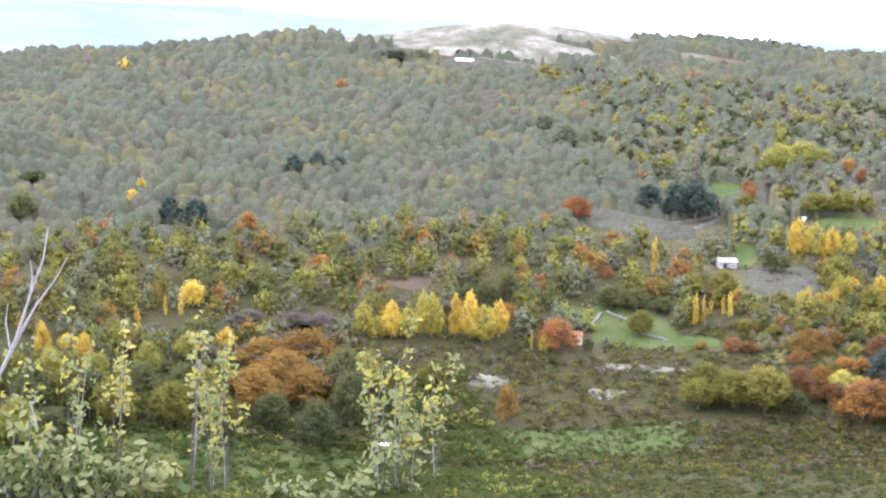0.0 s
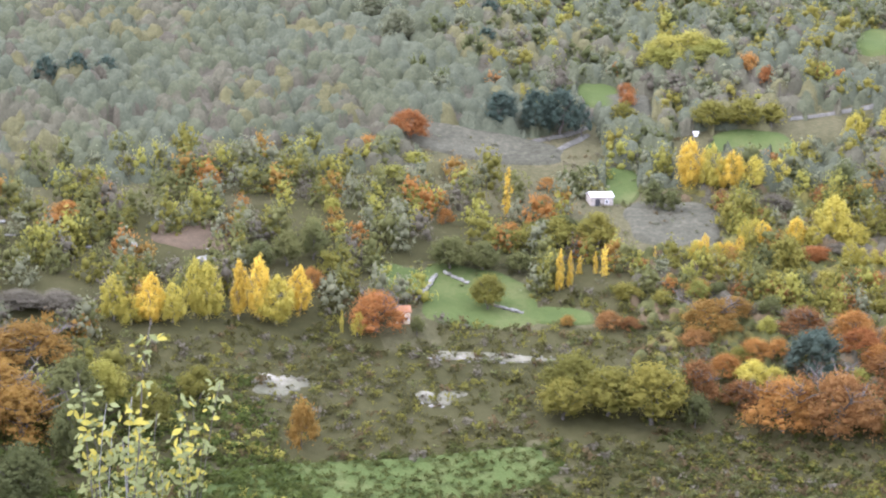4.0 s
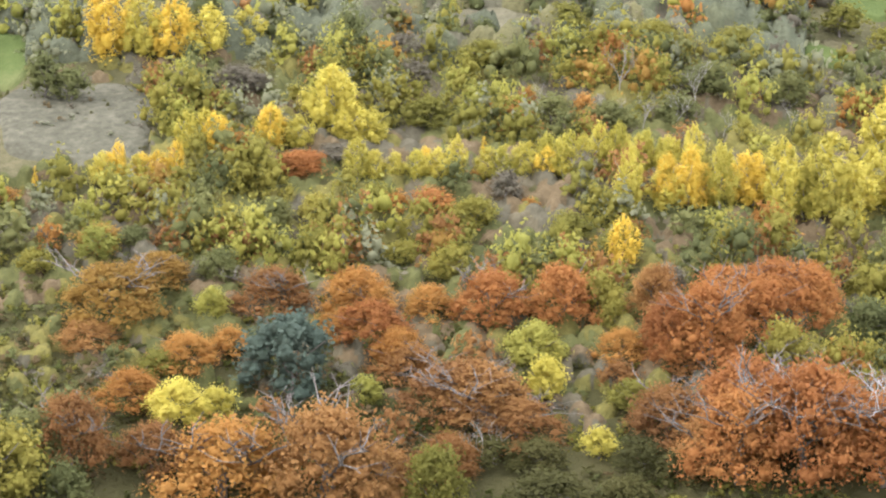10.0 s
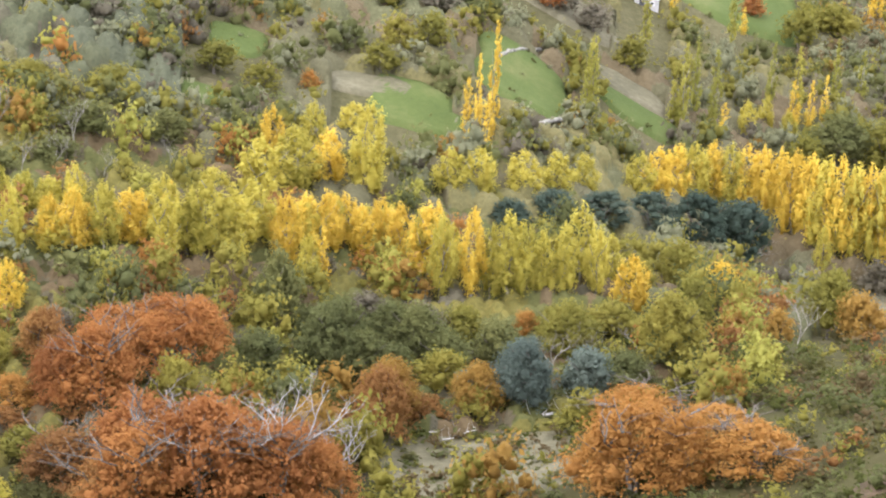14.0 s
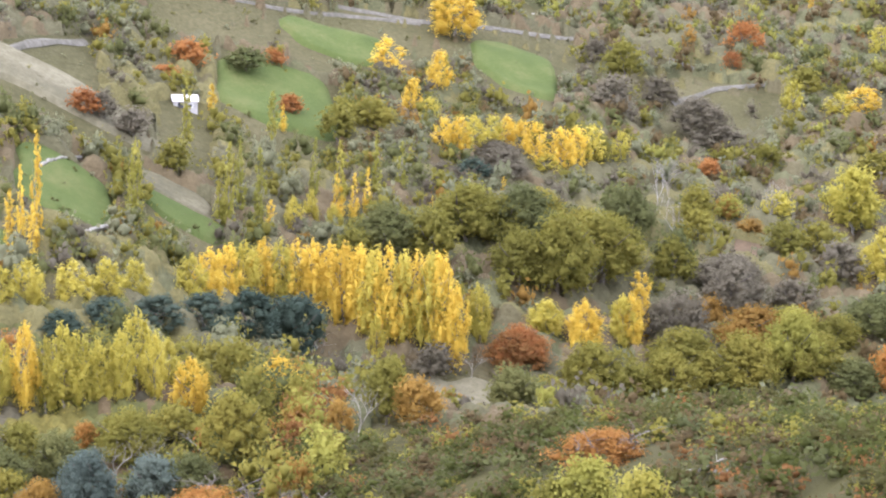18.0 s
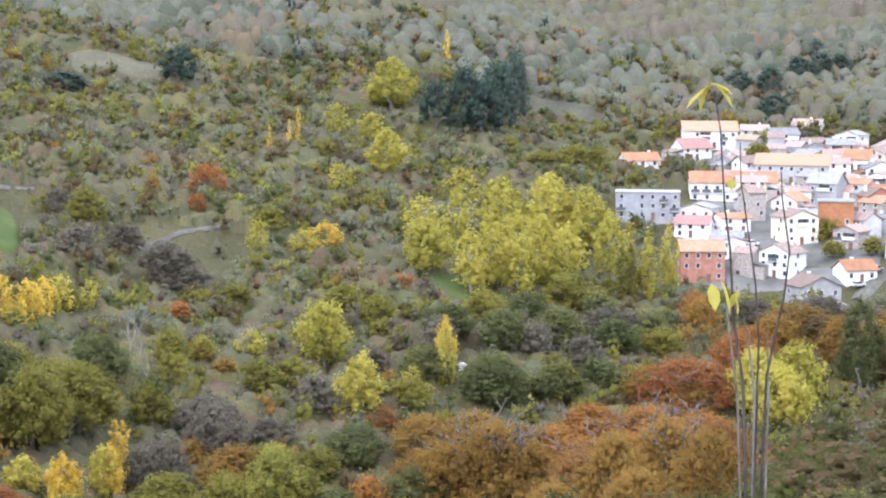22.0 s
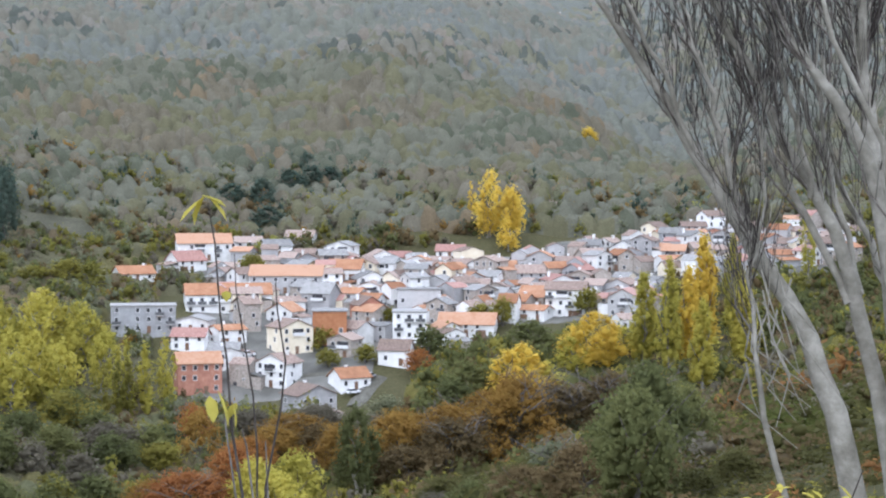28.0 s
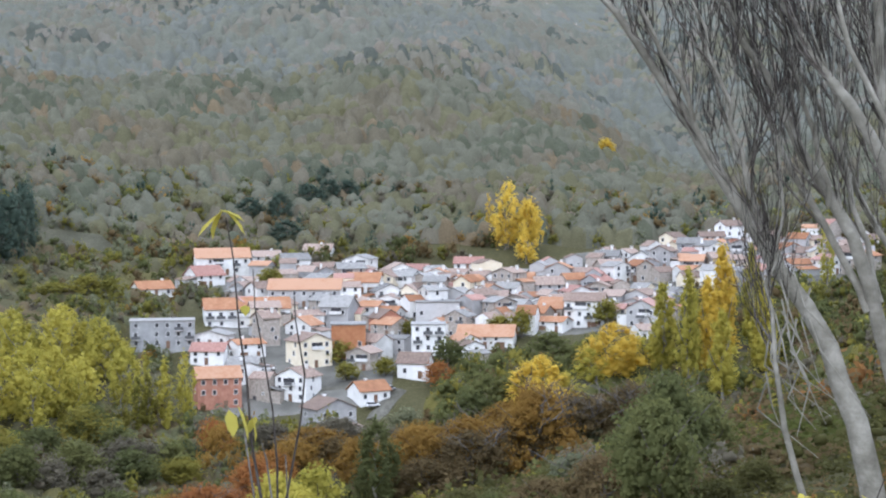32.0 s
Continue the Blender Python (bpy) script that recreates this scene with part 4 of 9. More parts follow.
def house(x, y, w, d, h, rise, wall, roof, floors, turn, front=False, balcony=0.15, sink=2.5):
    """A village house: walls, a pitched roof with eaves, windows, a door and a chimney."""
    foot = new("house")
    foot.matrix_world = pose(x, y, min(ground_z(x, y), ground_z(x - d * 0.4 * math.sin(radians(-turn)), y - d * 0.4 * math.cos(radians(-turn)))), 0, 0, turn)
    tagged(foot, f"{WALL_WORD[wall]} village house with a {ROOF_WORD[roof]} roof", "house", group="houses of the village")
    h = max(h, 2.4 if w > 6.5 else 0.8)
    bm = bmesh.new()
    a, b = w / 2, d / 2
    low = [bm.verts.new(p) for p in ((-a, -b, -sink), (a, -b, -sink), (a, b, -sink), (-a, b, -sink))]
    top = [bm.verts.new(p) for p in ((-a, -b, h), (a, -b, h), (a, b, h), (-a, b, h))]
    for k in range(4):
        bm.faces.new((low[k], low[(k + 1) % 4], top[(k + 1) % 4], top[k]))
    if front:
        p, q = bm.verts.new((0, -b, h + rise)), bm.verts.new((0, b, h + rise))
        bm.faces.new((top[0], top[1], p))
        bm.faces.new((top[2], top[3], q))
    else:
        p, q = bm.verts.new((-a, 0, h + rise)), bm.verts.new((a, 0, h + rise))
        bm.faces.new((top[3], top[0], p))
        bm.faces.new((top[1], top[2], q))
    part("wall", bm, WALL[wall], foot)
    bm = bmesh.new()
    e, t = (0.45, 0.22) if w > 6.5 else (0.2, 0.14)
    if front:
        k = rise / a
        for s in (-1, 1):
            low0, high0 = (s * (a + e), h - e * k), (0, h + rise)
            v = [bm.verts.new((xx, yy, zz + dz)) for dz in (0.03, t) for yy in (-b - e, b + e) for xx, zz in (low0, high0)]
            for f in ((0, 1, 3, 2), (4, 6, 7, 5), (0, 4, 5, 1), (2, 3, 7, 6), (0, 2, 6, 4), (1, 5, 7, 3)):
                bm.faces.new([v[i] for i in f])
    else:
        k = rise / b
        for s in (-1, 1):
            low0, high0 = (s * (b + e), h - e * k), (0, h + rise)
            v = [bm.verts.new((xx, yy, zz + dz)) for dz in (0.03, t) for xx in (-a - e, a + e) for yy, zz in (low0, high0)]
            for f in ((0, 1, 3, 2), (4, 6, 7, 5), (0, 4, 5, 1), (2, 3, 7, 6), (0, 2, 6, 4), (1, 5, 7, 3)):
                bm.faces.new([v[i] for i in f])
    bmesh.ops.recalc_face_normals(bm, faces=bm.faces[:])
    part("roof", bm, ROOF[roof], foot)
    if w < 6.5 and h > 1.4:
        place_part("door", SMALL_DOOR, foot, -w * 0.2, -d / 2, 0)
        place_part("window", SMALL_WINDOW, foot, w * 0.22, -d / 2, h * 0.3)
    elif h > 2.1:
        windows_on(foot, w, d, h, floors, balcony=balcony)
    if w > 7 and h > 4.2 and town_rng.random() < 0.5:
        # a dark panel for the shade of a gallery under the eaves, behind a low wall
        x = town_rng.uniform(-0.2, 0.2) * w
        gallery = place_part("gallery", GALLERY_SHADE, foot, x, -d / 2 - 0.06, h - 2.1)
        place_part("parapet", PARAPET, gallery, 0, 0.3, -0.2)
    if w > 6.5 and floors > 1 and town_rng.random() < 0.35:
        place_part("garage_door", GARAGE, foot, town_rng.choice((-0.28, 0.28)) * w, -d / 2 - 0.03, 0)
    if w > 6 and h > 3 and town_rng.random() < 0.4:
        # a lower lean-to against one side
        side, lw, lh, ld = town_rng.choice((-1, 1)), town_rng.uniform(2.4, 4.2), h * town_rng.uniform(0.45, 0.7), d * 0.8
        bm = bmesh.new()
        box(bm, min(0, side * lw), max(0, side * lw), -ld / 2, ld / 2, -sink, lh)
        annex = part("annex", bm, WALL[town_rng.choice(("grey", "white", "stone", "concrete"))], foot)
        annex.matrix_local = pose(side * (w / 2 - 0.02), town_rng.uniform(-0.1, 0.1) * d, 0)
        bm = bmesh.new()
        x0, x1 = sorted((0, side * (lw + 0.3)))
        v = [bm.verts.new((xx, yy, lh + (0.9 if xx == 0 else 0.05) + dz)) for dz in (0, 0.18) for yy in (-ld / 2 - 0.3, ld / 2 + 0.3) for xx in (x0, x1)]
        for f in ((0, 1, 3, 2), (4, 6, 7, 5), (0, 4, 5, 1), (2, 3, 7, 6), (0, 2, 6, 4), (1, 5, 7, 3)):
            bm.faces.new([v[i] for i in f])
        bmesh.ops.recalc_face_normals(bm, faces=bm.faces[:])
        part("annex_roof", bm, ROOF[town_rng.choice(("brown", "brown", "grey", "orange"))], annex)
    if w > 6.5 and town_rng.random() < 0.6:
        place_part("chimney", CHIMNEY, foot, town_rng.uniform(-0.3, 0.3) * w, 0.2 if not front else 0.25 * d, h + rise * 0.75)
    TOWN.append((x, y, max(w, d) * 0.5))
    return foot


def flat_block(x, y, w, d, h, wall, floors, turn, label="", blank=False):
    foot = new("apartment_block")
    foot.matrix_world = pose(x, y, ground_z(x, y) - 0.3, 0, 0, turn)
    tagged(foot, label or f"{WALL_WORD[wall]} flat-roofed building of several storeys", "building")
    bm = bmesh.new()
    box(bm, -w / 2, w / 2, -d / 2, d / 2, -3, h)
    part("wall", bm, WALL[wall], foot)
    bm = bmesh.new()
    box(bm, -w / 2 - 0.25, w / 2 + 0.25, -d / 2 - 0.25, d / 2 + 0.25, h, h + 0.35)
    part("roof", bm, ROOF["grey"], foot)
    if not blank:
        windows_on(foot, w, d, h, floors, balcony=0.35 if floors > 2 else 0.0)
    TOWN.append((x, y, max(w, d) * 0.5))
    return foot


house(649.0, 18.9, 17.7, 10.0, 5.8, 2.9, "white", "orange", 2, -83.3)
house(636.9, 24.2, 10.5, 8.4, 3.9, 2.9, "white", "red", 2, -57.8)
house(625.6, 40.3, 11.4, 9.1, 2.3, 2.3, "white", "orange", 1, -68.3)
house(594.7, 10.1, 25.7, 10.0, 6.0, 3.0, "white", "orange", 2, -84.0)
house(614.8, -8.3, 22.6, 10.0, 5.8, 3.0, "grey", "orange", 2, -97.8)
house(689.1, -14.1, 9.9, 7.9, 2.2, 2.3, "white", "brown", 1, -105.2)
house(653.7, 13.7, 8.8, 7.8, 4.3, 1.2, "white", "grey", 2, -60.8, True)
house(668.2, 4.4, 9.2, 7.4, 3.5, 1.8, "white", "brown", 2, -81.6)
house(666.2, -5.0, 9.6, 7.7, 3.8, 2.0, "white", "grey", 2, -72.4)
house(568.4, 19.1, 9.9, 8.8, 3.3, 1.3, "white", "grey", 1, -104.1, True)
house(555.9, 19.8, 9.6, 7.7, 3.9, 2.1, "white", "red", 2, -102.0)
house(525.7, 16.9, 11.7, 9.4, 8.2, 2.6, "brick", "orange", 3, -80.2)
house(529.6, -4.8, 9.6, 8.6, 6.7, 2.4, "white", "brown", 3, -120.5, True)
house(549.2, -8.1, 10.0, 8.9, 7.4, 2.1, "cream", "brown", 3, -62.8, True)
house(581.5, -7.2, 8.6, 7.7, 4.0, 2.4, "white", "orange", 2, -120.7, True)
house(591.5, -18.0, 9.4, 7.5, 7.3, 3.0, "grey", "grey", 2, -117.7)
house(566.3, -60.3, 16.4, 10.0, 3.6, 3.0, "white", "orange", 2, -103.1)
house(534.1, -37.0, 8.5, 6.8, 4.3, 2.6, "white", "brown", 1, -108.0)
house(582.3, -92.0, 11.9, 9.5, 8.3, 2.2, "white", "brown", 3, -105.0)
house(571.9, -108.2, 9.1, 8.1, 6.4, 2.4, "grey", "red", 2, -116.7, True)
house(561.1, -105.3, 4.9, 6.0, 2.3, 1.7, "white", "brown", 1, -70.6)
house(575.2, -73.5, 5.9, 6.0, 5.7, 2.6, "white", "orange", 2, -111.3)
house(519.5, -23.5, 9.0, 7.2, 3.2, 2.3, "white", "orange", 1, -62.6)
house(497.3, -12.1, 11.0, 9.8, 6.8, 2.4, "grey", "brown", 2, -63.4, True)
house(491.1, -12.8, 7.9, 7.1, 4.3, 1.1, "white", "grey", 1, -77.5, True)
house(622.3, -27.2, 10.8, 8.6, 3.6, 2.8, "white", "orange", 2, -106.5)
house(613.3, -33.9, 9.6, 8.5, 3.9, 2.3, "white", "grey", 2, -79.2, True)
house(611.4, -41.8, 8.0, 7.1, 4.4, 2.4, "cream", "brown", 2, -123.9, True)
house(629.5, -53.1, 10.9, 8.7, 4.5, 3.0, "white", "grey", 1, -64.8)
house(607.5, -61.9, 6.3, 6.0, 4.6, 2.3, "white", "brown", 2, -81.8, True)
house(655.5, -40.0, 10.2, 9.1, 3.8, 2.4, "white", "brown", 1, -79.5, True)
house(659.2, -64.3, 9.5, 7.6, 2.3, 2.0, "white", "red", 1, -101.6)
house(585.9, -31.6, 7.6, 6.8, 4.2, 2.4, "brick", "brown", 2, -65.1, True)
house(566.5, -33.2, 10.2, 8.1, 4.7, 0.8, "grey", "grey", 2, -119.4)
house(584.6, -66.5, 6.1, 6.0, 3.4, 2.2, "stone", "orange", 1, -126.5, True)
house(637.1, -78.0, 11.1, 8.9, 3.7, 2.4, "white", "orange", 1, -103.0)
house(590.9, -83.7, 8.6, 6.9, 3.4, 3.0, "stone", "orange", 2, -124.1)
house(632.1, -87.6, 9.2, 7.4, 4.0, 2.4, "grey", "brown", 2, -89.9)
house(657.3, -111.5, 6.9, 6.2, 3.3, 2.4, "white", "brown", 1, -129.6, True)
house(643.0, -109.6, 8.5, 6.8, 3.8, 2.4, "stone", "brown", 2, -69.7)
house(650.6, -122.9, 8.6, 7.6, 3.4, 2.4, "white", "grey", 2, -116.7, True)
house(670.0, -137.5, 7.1, 6.3, 3.0, 2.4, "cream", "orange", 1, -117.6, True)
house(640.5, -139.6, 8.5, 6.8, 4.7, 1.2, "white", "brown", 2, -94.3)
house(667.9, -156.5, 8.0, 7.1, 4.0, 0.9, "brick", "grey", 2, -89.2, True)
flat_block(569.3, 33.9, 18.4, 11.0, 7.7, "concrete", 3, -86.6)  # grey block
flat_block(554.8, -42.3, 9.6, 11.0, 10.4, "white", 4, -94.4)  # white block
flat_block(590.9, -47.9, 13.2, 9.0, 5.8, "grey", 1, -94.6)  # upper
flat_block(558.6, -19.6, 9.7, 11.0, 9.2, "redbrick", 1, -92.0)  # brick wall
# houses packed up the slope between those above
for row in range(25):
    dist = 512 + 7.6 * row
    b = 88.2
    while b < 106.5:
        b += town_rng.uniform(5.6, 8.6) / dist * 57.3
        low = 520 if b < 93.5 else 548 if b < 96 else 582 if b < 98.6 else 590 if b < 101.5 else 628
        high = 632 if b < 89.4 else 650 if b < 92 else 660 if b < 98.5 else 672 if b < 101 else 694
        d0 = dist + town_rng.uniform(-4, 4)
        x, y = d0 * math.sin(radians(b)), d0 * math.cos(radians(b))
        if not low < d0 < high or any((x - px) ** 2 + (y - py) ** 2 < (r + 1.2) ** 2 for px, py, r in TOWN):
            continue
        if dist < 590 and town_rng.random() < (0.8 if b < 95 else 0.3):
            continue
        wall = town_rng.choice(["white", "white", "white", "grey", "grey", "grey", "stone", "stone", "cream", "concrete"])
        roof = town_rng.choice(["brown", "brown", "brown", "brown", "brown", "orange", "orange", "red", "grey", "grey"])
        floors = town_rng.choice([2, 2, 2, 3])
        house(x, y, town_rng.uniform(5.2, 9.0), town_rng.uniform(5.5, 8.5), floors * 2.3 + town_rng.uniform(-1.6, 0.8), town_rng.uniform(1.2, 2.0), wall, roof, floors, -b + town_rng.choice([-62, -40, -24, -10, 0, 10, 24, 40, 66]), town_rng.random() < 0.5)
CLEAR.append((562, -5, 48, 36, 1, 0))
CLEAR.append((612, -55, 46, 72, 1, 0))
CLEAR.append((648, -118, 34, 52, 1, 0))
for x, y, r in TOWN:
    CLEAR.append((x, y, r + 2, r + 2, 1, 0))


# bare earth, lanes and yards between the houses
V, Q = [], []
for i in range(25):
    for j in range(61):
        b = 87.8 + 19.2 * j / 60
        low = 512 if b < 93.5 else 540 if b < 96 else 574 if b < 101.5 else 618
        high = 640 if b < 89.4 else 664 if b < 98.5 else 684 if b < 101 else 702
        r = low + (high - low) * i / 24
        x, y = r * math.sin(radians(b)), r * math.cos(radians(b))
        V.append((x, y, ground_z(x, y) + (0.35 if 0 < i < 24 and 0 < j < 60 else -0.6)))
        if i and j:
            a = i * 61 + j
            Q.append((a - 62, a - 61, a, a - 1))
YARD = material("village_earth", ((0.07, 0.068, 0.058), (0.13, 0.125, 0.11), (0.21, 0.2, 0.18)), scale=0.15, rough=0.95, bump=0.5, bump_scale=1, patch=0.5, patch_scale=0.04)
tagged(new("village_ground", mesh_of("village_ground", V, Q, [YARD], smooth=True)), "grey earth lanes and yards between village houses", "ground", kind="structure")

# ---- farm buildings, walls and track in the valley ----
def cabin(name, x, y, w, d, h, rise, turn, wall, roof, label):
    ob = house(x, y, w, d, h, rise, wall, roof, 1, turn, balcony=0, sink=1.2)
    ob.name = name
    for near in (0.985, 0.97, 0.955, 0.94, 0.925) if 220 < math.hypot(x, y) < 400 else (0.985,):
        CLEAR.append((x * near, y * near, 5, 5, 1, 0))
    return tagged(ob, label, "hut")


SHEET = material("pale_metal_sheet", ((0.42, 0.4, 0.39), (0.55, 0.53, 0.52), (0.64, 0.63, 0.62)), scale=0.8, rough=0.55, patch=0.4, patch_scale=0.4)
ROOF["sheet"] = SHEET
ROOF_WORD["sheet"] = "pale metal sheet"
cabin("cabin", 80.7, 231.5, 4.6, 3.6, 1.7, 0.7, -8, "stone", "sheet", "small stone hut with a pale sheet roof on a slope")
cabin("stone_hut", 25.7, 194.5, 2.4, 2.4, 2.0, 0.8, -10, "cream", "orange", "tiny cream hut beside a red cherry tree")
cabin("shed", 114.5, 255, 0.9, 0.9, 0.8, 0.2, -25, "white", "sheet", "tiny white shed above the yellow poplars")
cabin("barn", 312.2, 199.5, 4.6, 4.2, 1.5, 0.9, -52, "grey", "sheet", "grey-walled barn with a pale sheet roof beside columnar poplars")
cabin("hilltop_house", 67.1, 418, 6.0, 3.4, 0.9, 0.8, -10, "stone", "sheet", "low pale house on the bare hilltop")
cabin("hut", 403.3, 62.5, 1.6, 1.6, 1.3, 0.3, -80, "white", "sheet", "tiny white hut among bare shrubs")
cabin("shed", 480.9, 201.5, 3.4, 2.6, 0.8, 0.6, -65, "white", "sheet", "small white shed above the track")
cabin("barn", 726, -110.3, 10, 6, 2.2, 1.6, -98, "stone", "brown", "old stone barn on the slope above the village")

STONE = [None] * 4
for k in range(4):
    rng = np.random.RandomState(k + 40)
    V = ICO_V * rng.uniform(0.75, 1.15, (12, 1)) * (1, 0.8, 0.7)
    STONE[k] = mesh_of("stone", V, None, [ROCK], ICO_F)


def stone_wall(points, label="low dry-stone field wall of pale stones", size=0.55):
    """A field wall of single stones along a line."""
    foot = new("stone_wall")
    x0, y0 = points[0]
    foot.matrix_world = pose(x0, y0, ground_z(x0, y0))
    tagged(foot, label, "wall", group="field walls")
    rng = random.Random(int(x0 * 10))
    for (xa, ya), (xb, yb) in zip(points, points[1:]):
        n = max(2, int(math.hypot(xb - xa, yb - ya) / (size * 0.9)))
        for k in range(n):
            f = k / n
            x, y = xa + (xb - xa) * f, ya + (yb - ya) * f
            st = new("stone", STONE[rng.randrange(4)])
            st.parent = foot
            s = size * rng.uniform(0.8, 1.3)
            st.matrix_local = pose(x - x0 + rng.uniform(-0.1, 0.1), y - y0, ground_z(x, y) - ground_z(x0, y0) + s * 0.35 + 0.3, 0, 0, rng.uniform(0, 360)) @ Matrix.Scale(s, 4)


def boulders(name, x, y, length, depth, turn, count, size, label, seed):
    rng = random.Random(seed)
    foot = new(name)
    foot.matrix_world = pose(x, y, ground_z(x, y))
    tagged(foot, label, "rocks", group="rock outcrops")
    ca, sa = math.cos(radians(turn)), math.sin(radians(turn))
    for _ in range(count):
        u, v = rng.uniform(-0.5, 0.5) * length, rng.uniform(-0.5, 0.5) * depth
        px, py = u * ca - v * sa, u * sa + v * ca
        st = new("boulder", STONE[rng.randrange(4)])
        st.parent = foot
        s = size * rng.uniform(0.4, 1.3)
        st.matrix_local = pose(px, py, ground_z(x + px, y + py) - ground_z(x, y) + s * 0.15, rng.uniform(-15, 15), 0, rng.uniform(0, 360)) @ Matrix.Diagonal((s * 1.5, s, s * 0.5, 1))


def track(name, points, width, label, mat=DIRT):
    """A dirt track laid on the ground along a line."""
    fine = []
    for (xa, ya), (xb, yb) in zip(points, points[1:]):
        n = max(2, int(math.hypot(xb - xa, yb - ya) / 4))
        fine += [(xa + (xb - xa) * k / n, ya + (yb - ya) * k / n) for k in range(n)]
    fine.append(points[-1])
    V, Q = [], []
    for k, (x, y) in enumerate(fine):
        xa, ya = fine[max(0, k - 1)]
        xb, yb = fine[min(len(fine) - 1, k + 1)]
        l = math.hypot(xb - xa, yb - ya)
        nx, ny = -(yb - ya) / l, (xb - xa) / l
        w = width * (1 + 0.25 * math.sin(k * 1.7))
        for s in (-0.5, -0.2, 0.2, 0.5):
            px, py = x + nx * s * w, y + ny * s * w
            V.append((px, py, ground_z(px, py) + (0.55 if abs(s) < 0.4 else 0.1)))
        if k:
            for j in range(3):
                a = (k - 1) * 4 + j
                Q.append((a, a + 1, a + 5, a + 4))
        CLEAR.append((x, y, width * 1.3, width * 1.3, 1, 0))
        if math.hypot(x, y) > 250:
            for near in (0.985, 0.97, 0.955, 0.94):
                CLEAR.append((x * near, y * near, width * 1.6, width * 1.6, 1, 0))
    tagged(new(name, mesh_of(name, V, Q, [mat], smooth=True)), label, "track", kind="structure")


def fallen_log(a, b, r):
    """A bleached dead trunk lying on the ground, with broken side branches."""
    foot = new("fallen_log")
    foot.matrix_world = pose(a[0], a[1], ground_z(*a))
    tagged(foot, "bleached dead tree trunk lying on the dry grass", "log", group="fallen logs")
    rng = random.Random(int(a[0] * 10))
    line = [Vector((b[0] - a[0], b[1] - a[1], ground_z(*b) - ground_z(*a))) * f + Vector((0, 0, 0.5 + r + rng.uniform(-0.1, 0.25))) for f in (0, 0.25, 0.5, 0.75, 1)]
    part_mesh("trunk", mesh_of("trunk", *tube(line, [r, r * 0.95, r * 0.8, r * 0.6, r * 0.35], 7), [DEAD_WOOD], smooth=True), foot)
    for k in range(5):
        p = line[k % 4].lerp(line[k % 4 + 1], rng.random())
        way = Vector((rng.uniform(-1, 1), rng.uniform(-1, 1), rng.uniform(0.3, 1))).normalized()
        part_mesh("branch", mesh_of("branch", *tube([p, p + way * r * 6, p + way * r * 10 + Vector((0, 0, r * 2))], [r * 0.3, r * 0.2, r * 0.08], 4), [DEAD_WOOD]), foot)
stone_wall([(29.8, 200.2), (32.4, 202.6), (37.6, 209.5)])
stone_wall([(39.2, 209.7), (42.4, 205.0)])
stone_wall([(43.5, 197.2), (48.0, 192.4)])
stone_wall([(241.7, 181.2), (261.6, 185.4), (256.5, 176.9)])
stone_wall([(226.1, 162.8), (243.0, 167.7)])
stone_wall([(211.4, 163.6), (232.6, 163.7)])
track("track", [(69.6, 258.0), (82.8, 257.3), (93.2, 264.9)], 1.6, "pale dirt track winding past dry terraces")
track("track", [(134.7, 254.9), (151.9, 255.2), (163.3, 254.1)], 1.4, "pale dirt track along the far slope")
track("track", [(411.2, 220.8), (420.8, 204.3), (433.4, 195.8), (464.9, 179.3), (471.7, 166.7), (474.9, 155.7), (471.5, 144.9)], 1.8, "pale dirt road crossing the far valley slope")
track("track", [(445.7, 147.6), (462.0, 141.9), (473.7, 131.4)], 2.0, "pale dirt path")
track("track", [(254.5, 215.2), (278.3, 216.2), (311.8, 221.9)], 2.0, "pale track on the far slope")
track("track", [(357.7, 236.6), (382.8, 228.2), (406.6, 218.1), (420.5, 202.9)], 1.7, "pale dirt road crossing the far valley slope")
track("track", [(55.9, 267.5), (76.4, 261.0), (94.9, 268.6)], 1.6, "pale dirt track")
track("track", [(529.2, 7.4), (531.0, -12.5), (522.2, -32.0), (506.9, -23.7)], 4.0, "grey village street climbing below the houses")
boulders("rock_outcrop", 36.8, 179.4, 23.2, 2.5, -22.7, 60, 0.50, "pale rock outcrop streaking the heath", 14)
boulders("rock_outcrop", -2.0, 176.8, 9.7, 7.0, -15.9, 30, 0.50, "pale stones on the heath", 15)
boulders("rock_outcrop", 23.0, 169.9, 8.0, 5.4, -20.9, 24, 0.50, "pale stones on the heath", 16)
boulders("rock_outcrop", 148.1, 108.5, 11.3, 8.9, -53.8, 26, 0.70, "pale stones in dry grass", 17)
boulders("rock_outcrop", 672.6, 70.0, 31.3, 21.3, -84.1, 40, 1.60, "pale stone scree above the village", 18)
boulders("rock_outcrop", 1374.0, 26.0, 71.9, 60.0, -88.9, 34, 3.00, "pale rock outcrops on the hillside", 19)
boulders("rock_outcrop", 141.8, 41.8, 4.0, 6.4, -73.6, 14, 0.60, "grey stones on the near slope", 20)
boulders("rock_outcrop", 39.2, -7.4, 2.4, 6.6, -100.7, 18, 0.35, "grey stones in near grass", 21)
boulders("rock_outcrop", -19.9, 229.2, 41.1, 19.0, -14.5, 24, 1.20, "grey stones in the clearing", 22)
boulders("rock_outcrop", 484.1, 190.5, 18.1, 29.5, -68.5, 24, 1.40, "pale stones by the track", 23)
boulders("rock_outcrop", 675.8, 72.0, 29.5, 20.5, -83.9, 34, 1.60, "pale rock outcrops above the village", 25)
boulders("rock_outcrop", 1377.0, 57.5, 24.0, 60.0, -87.6, 14, 2.50, "pale rock outcrops on the hillside", 26)
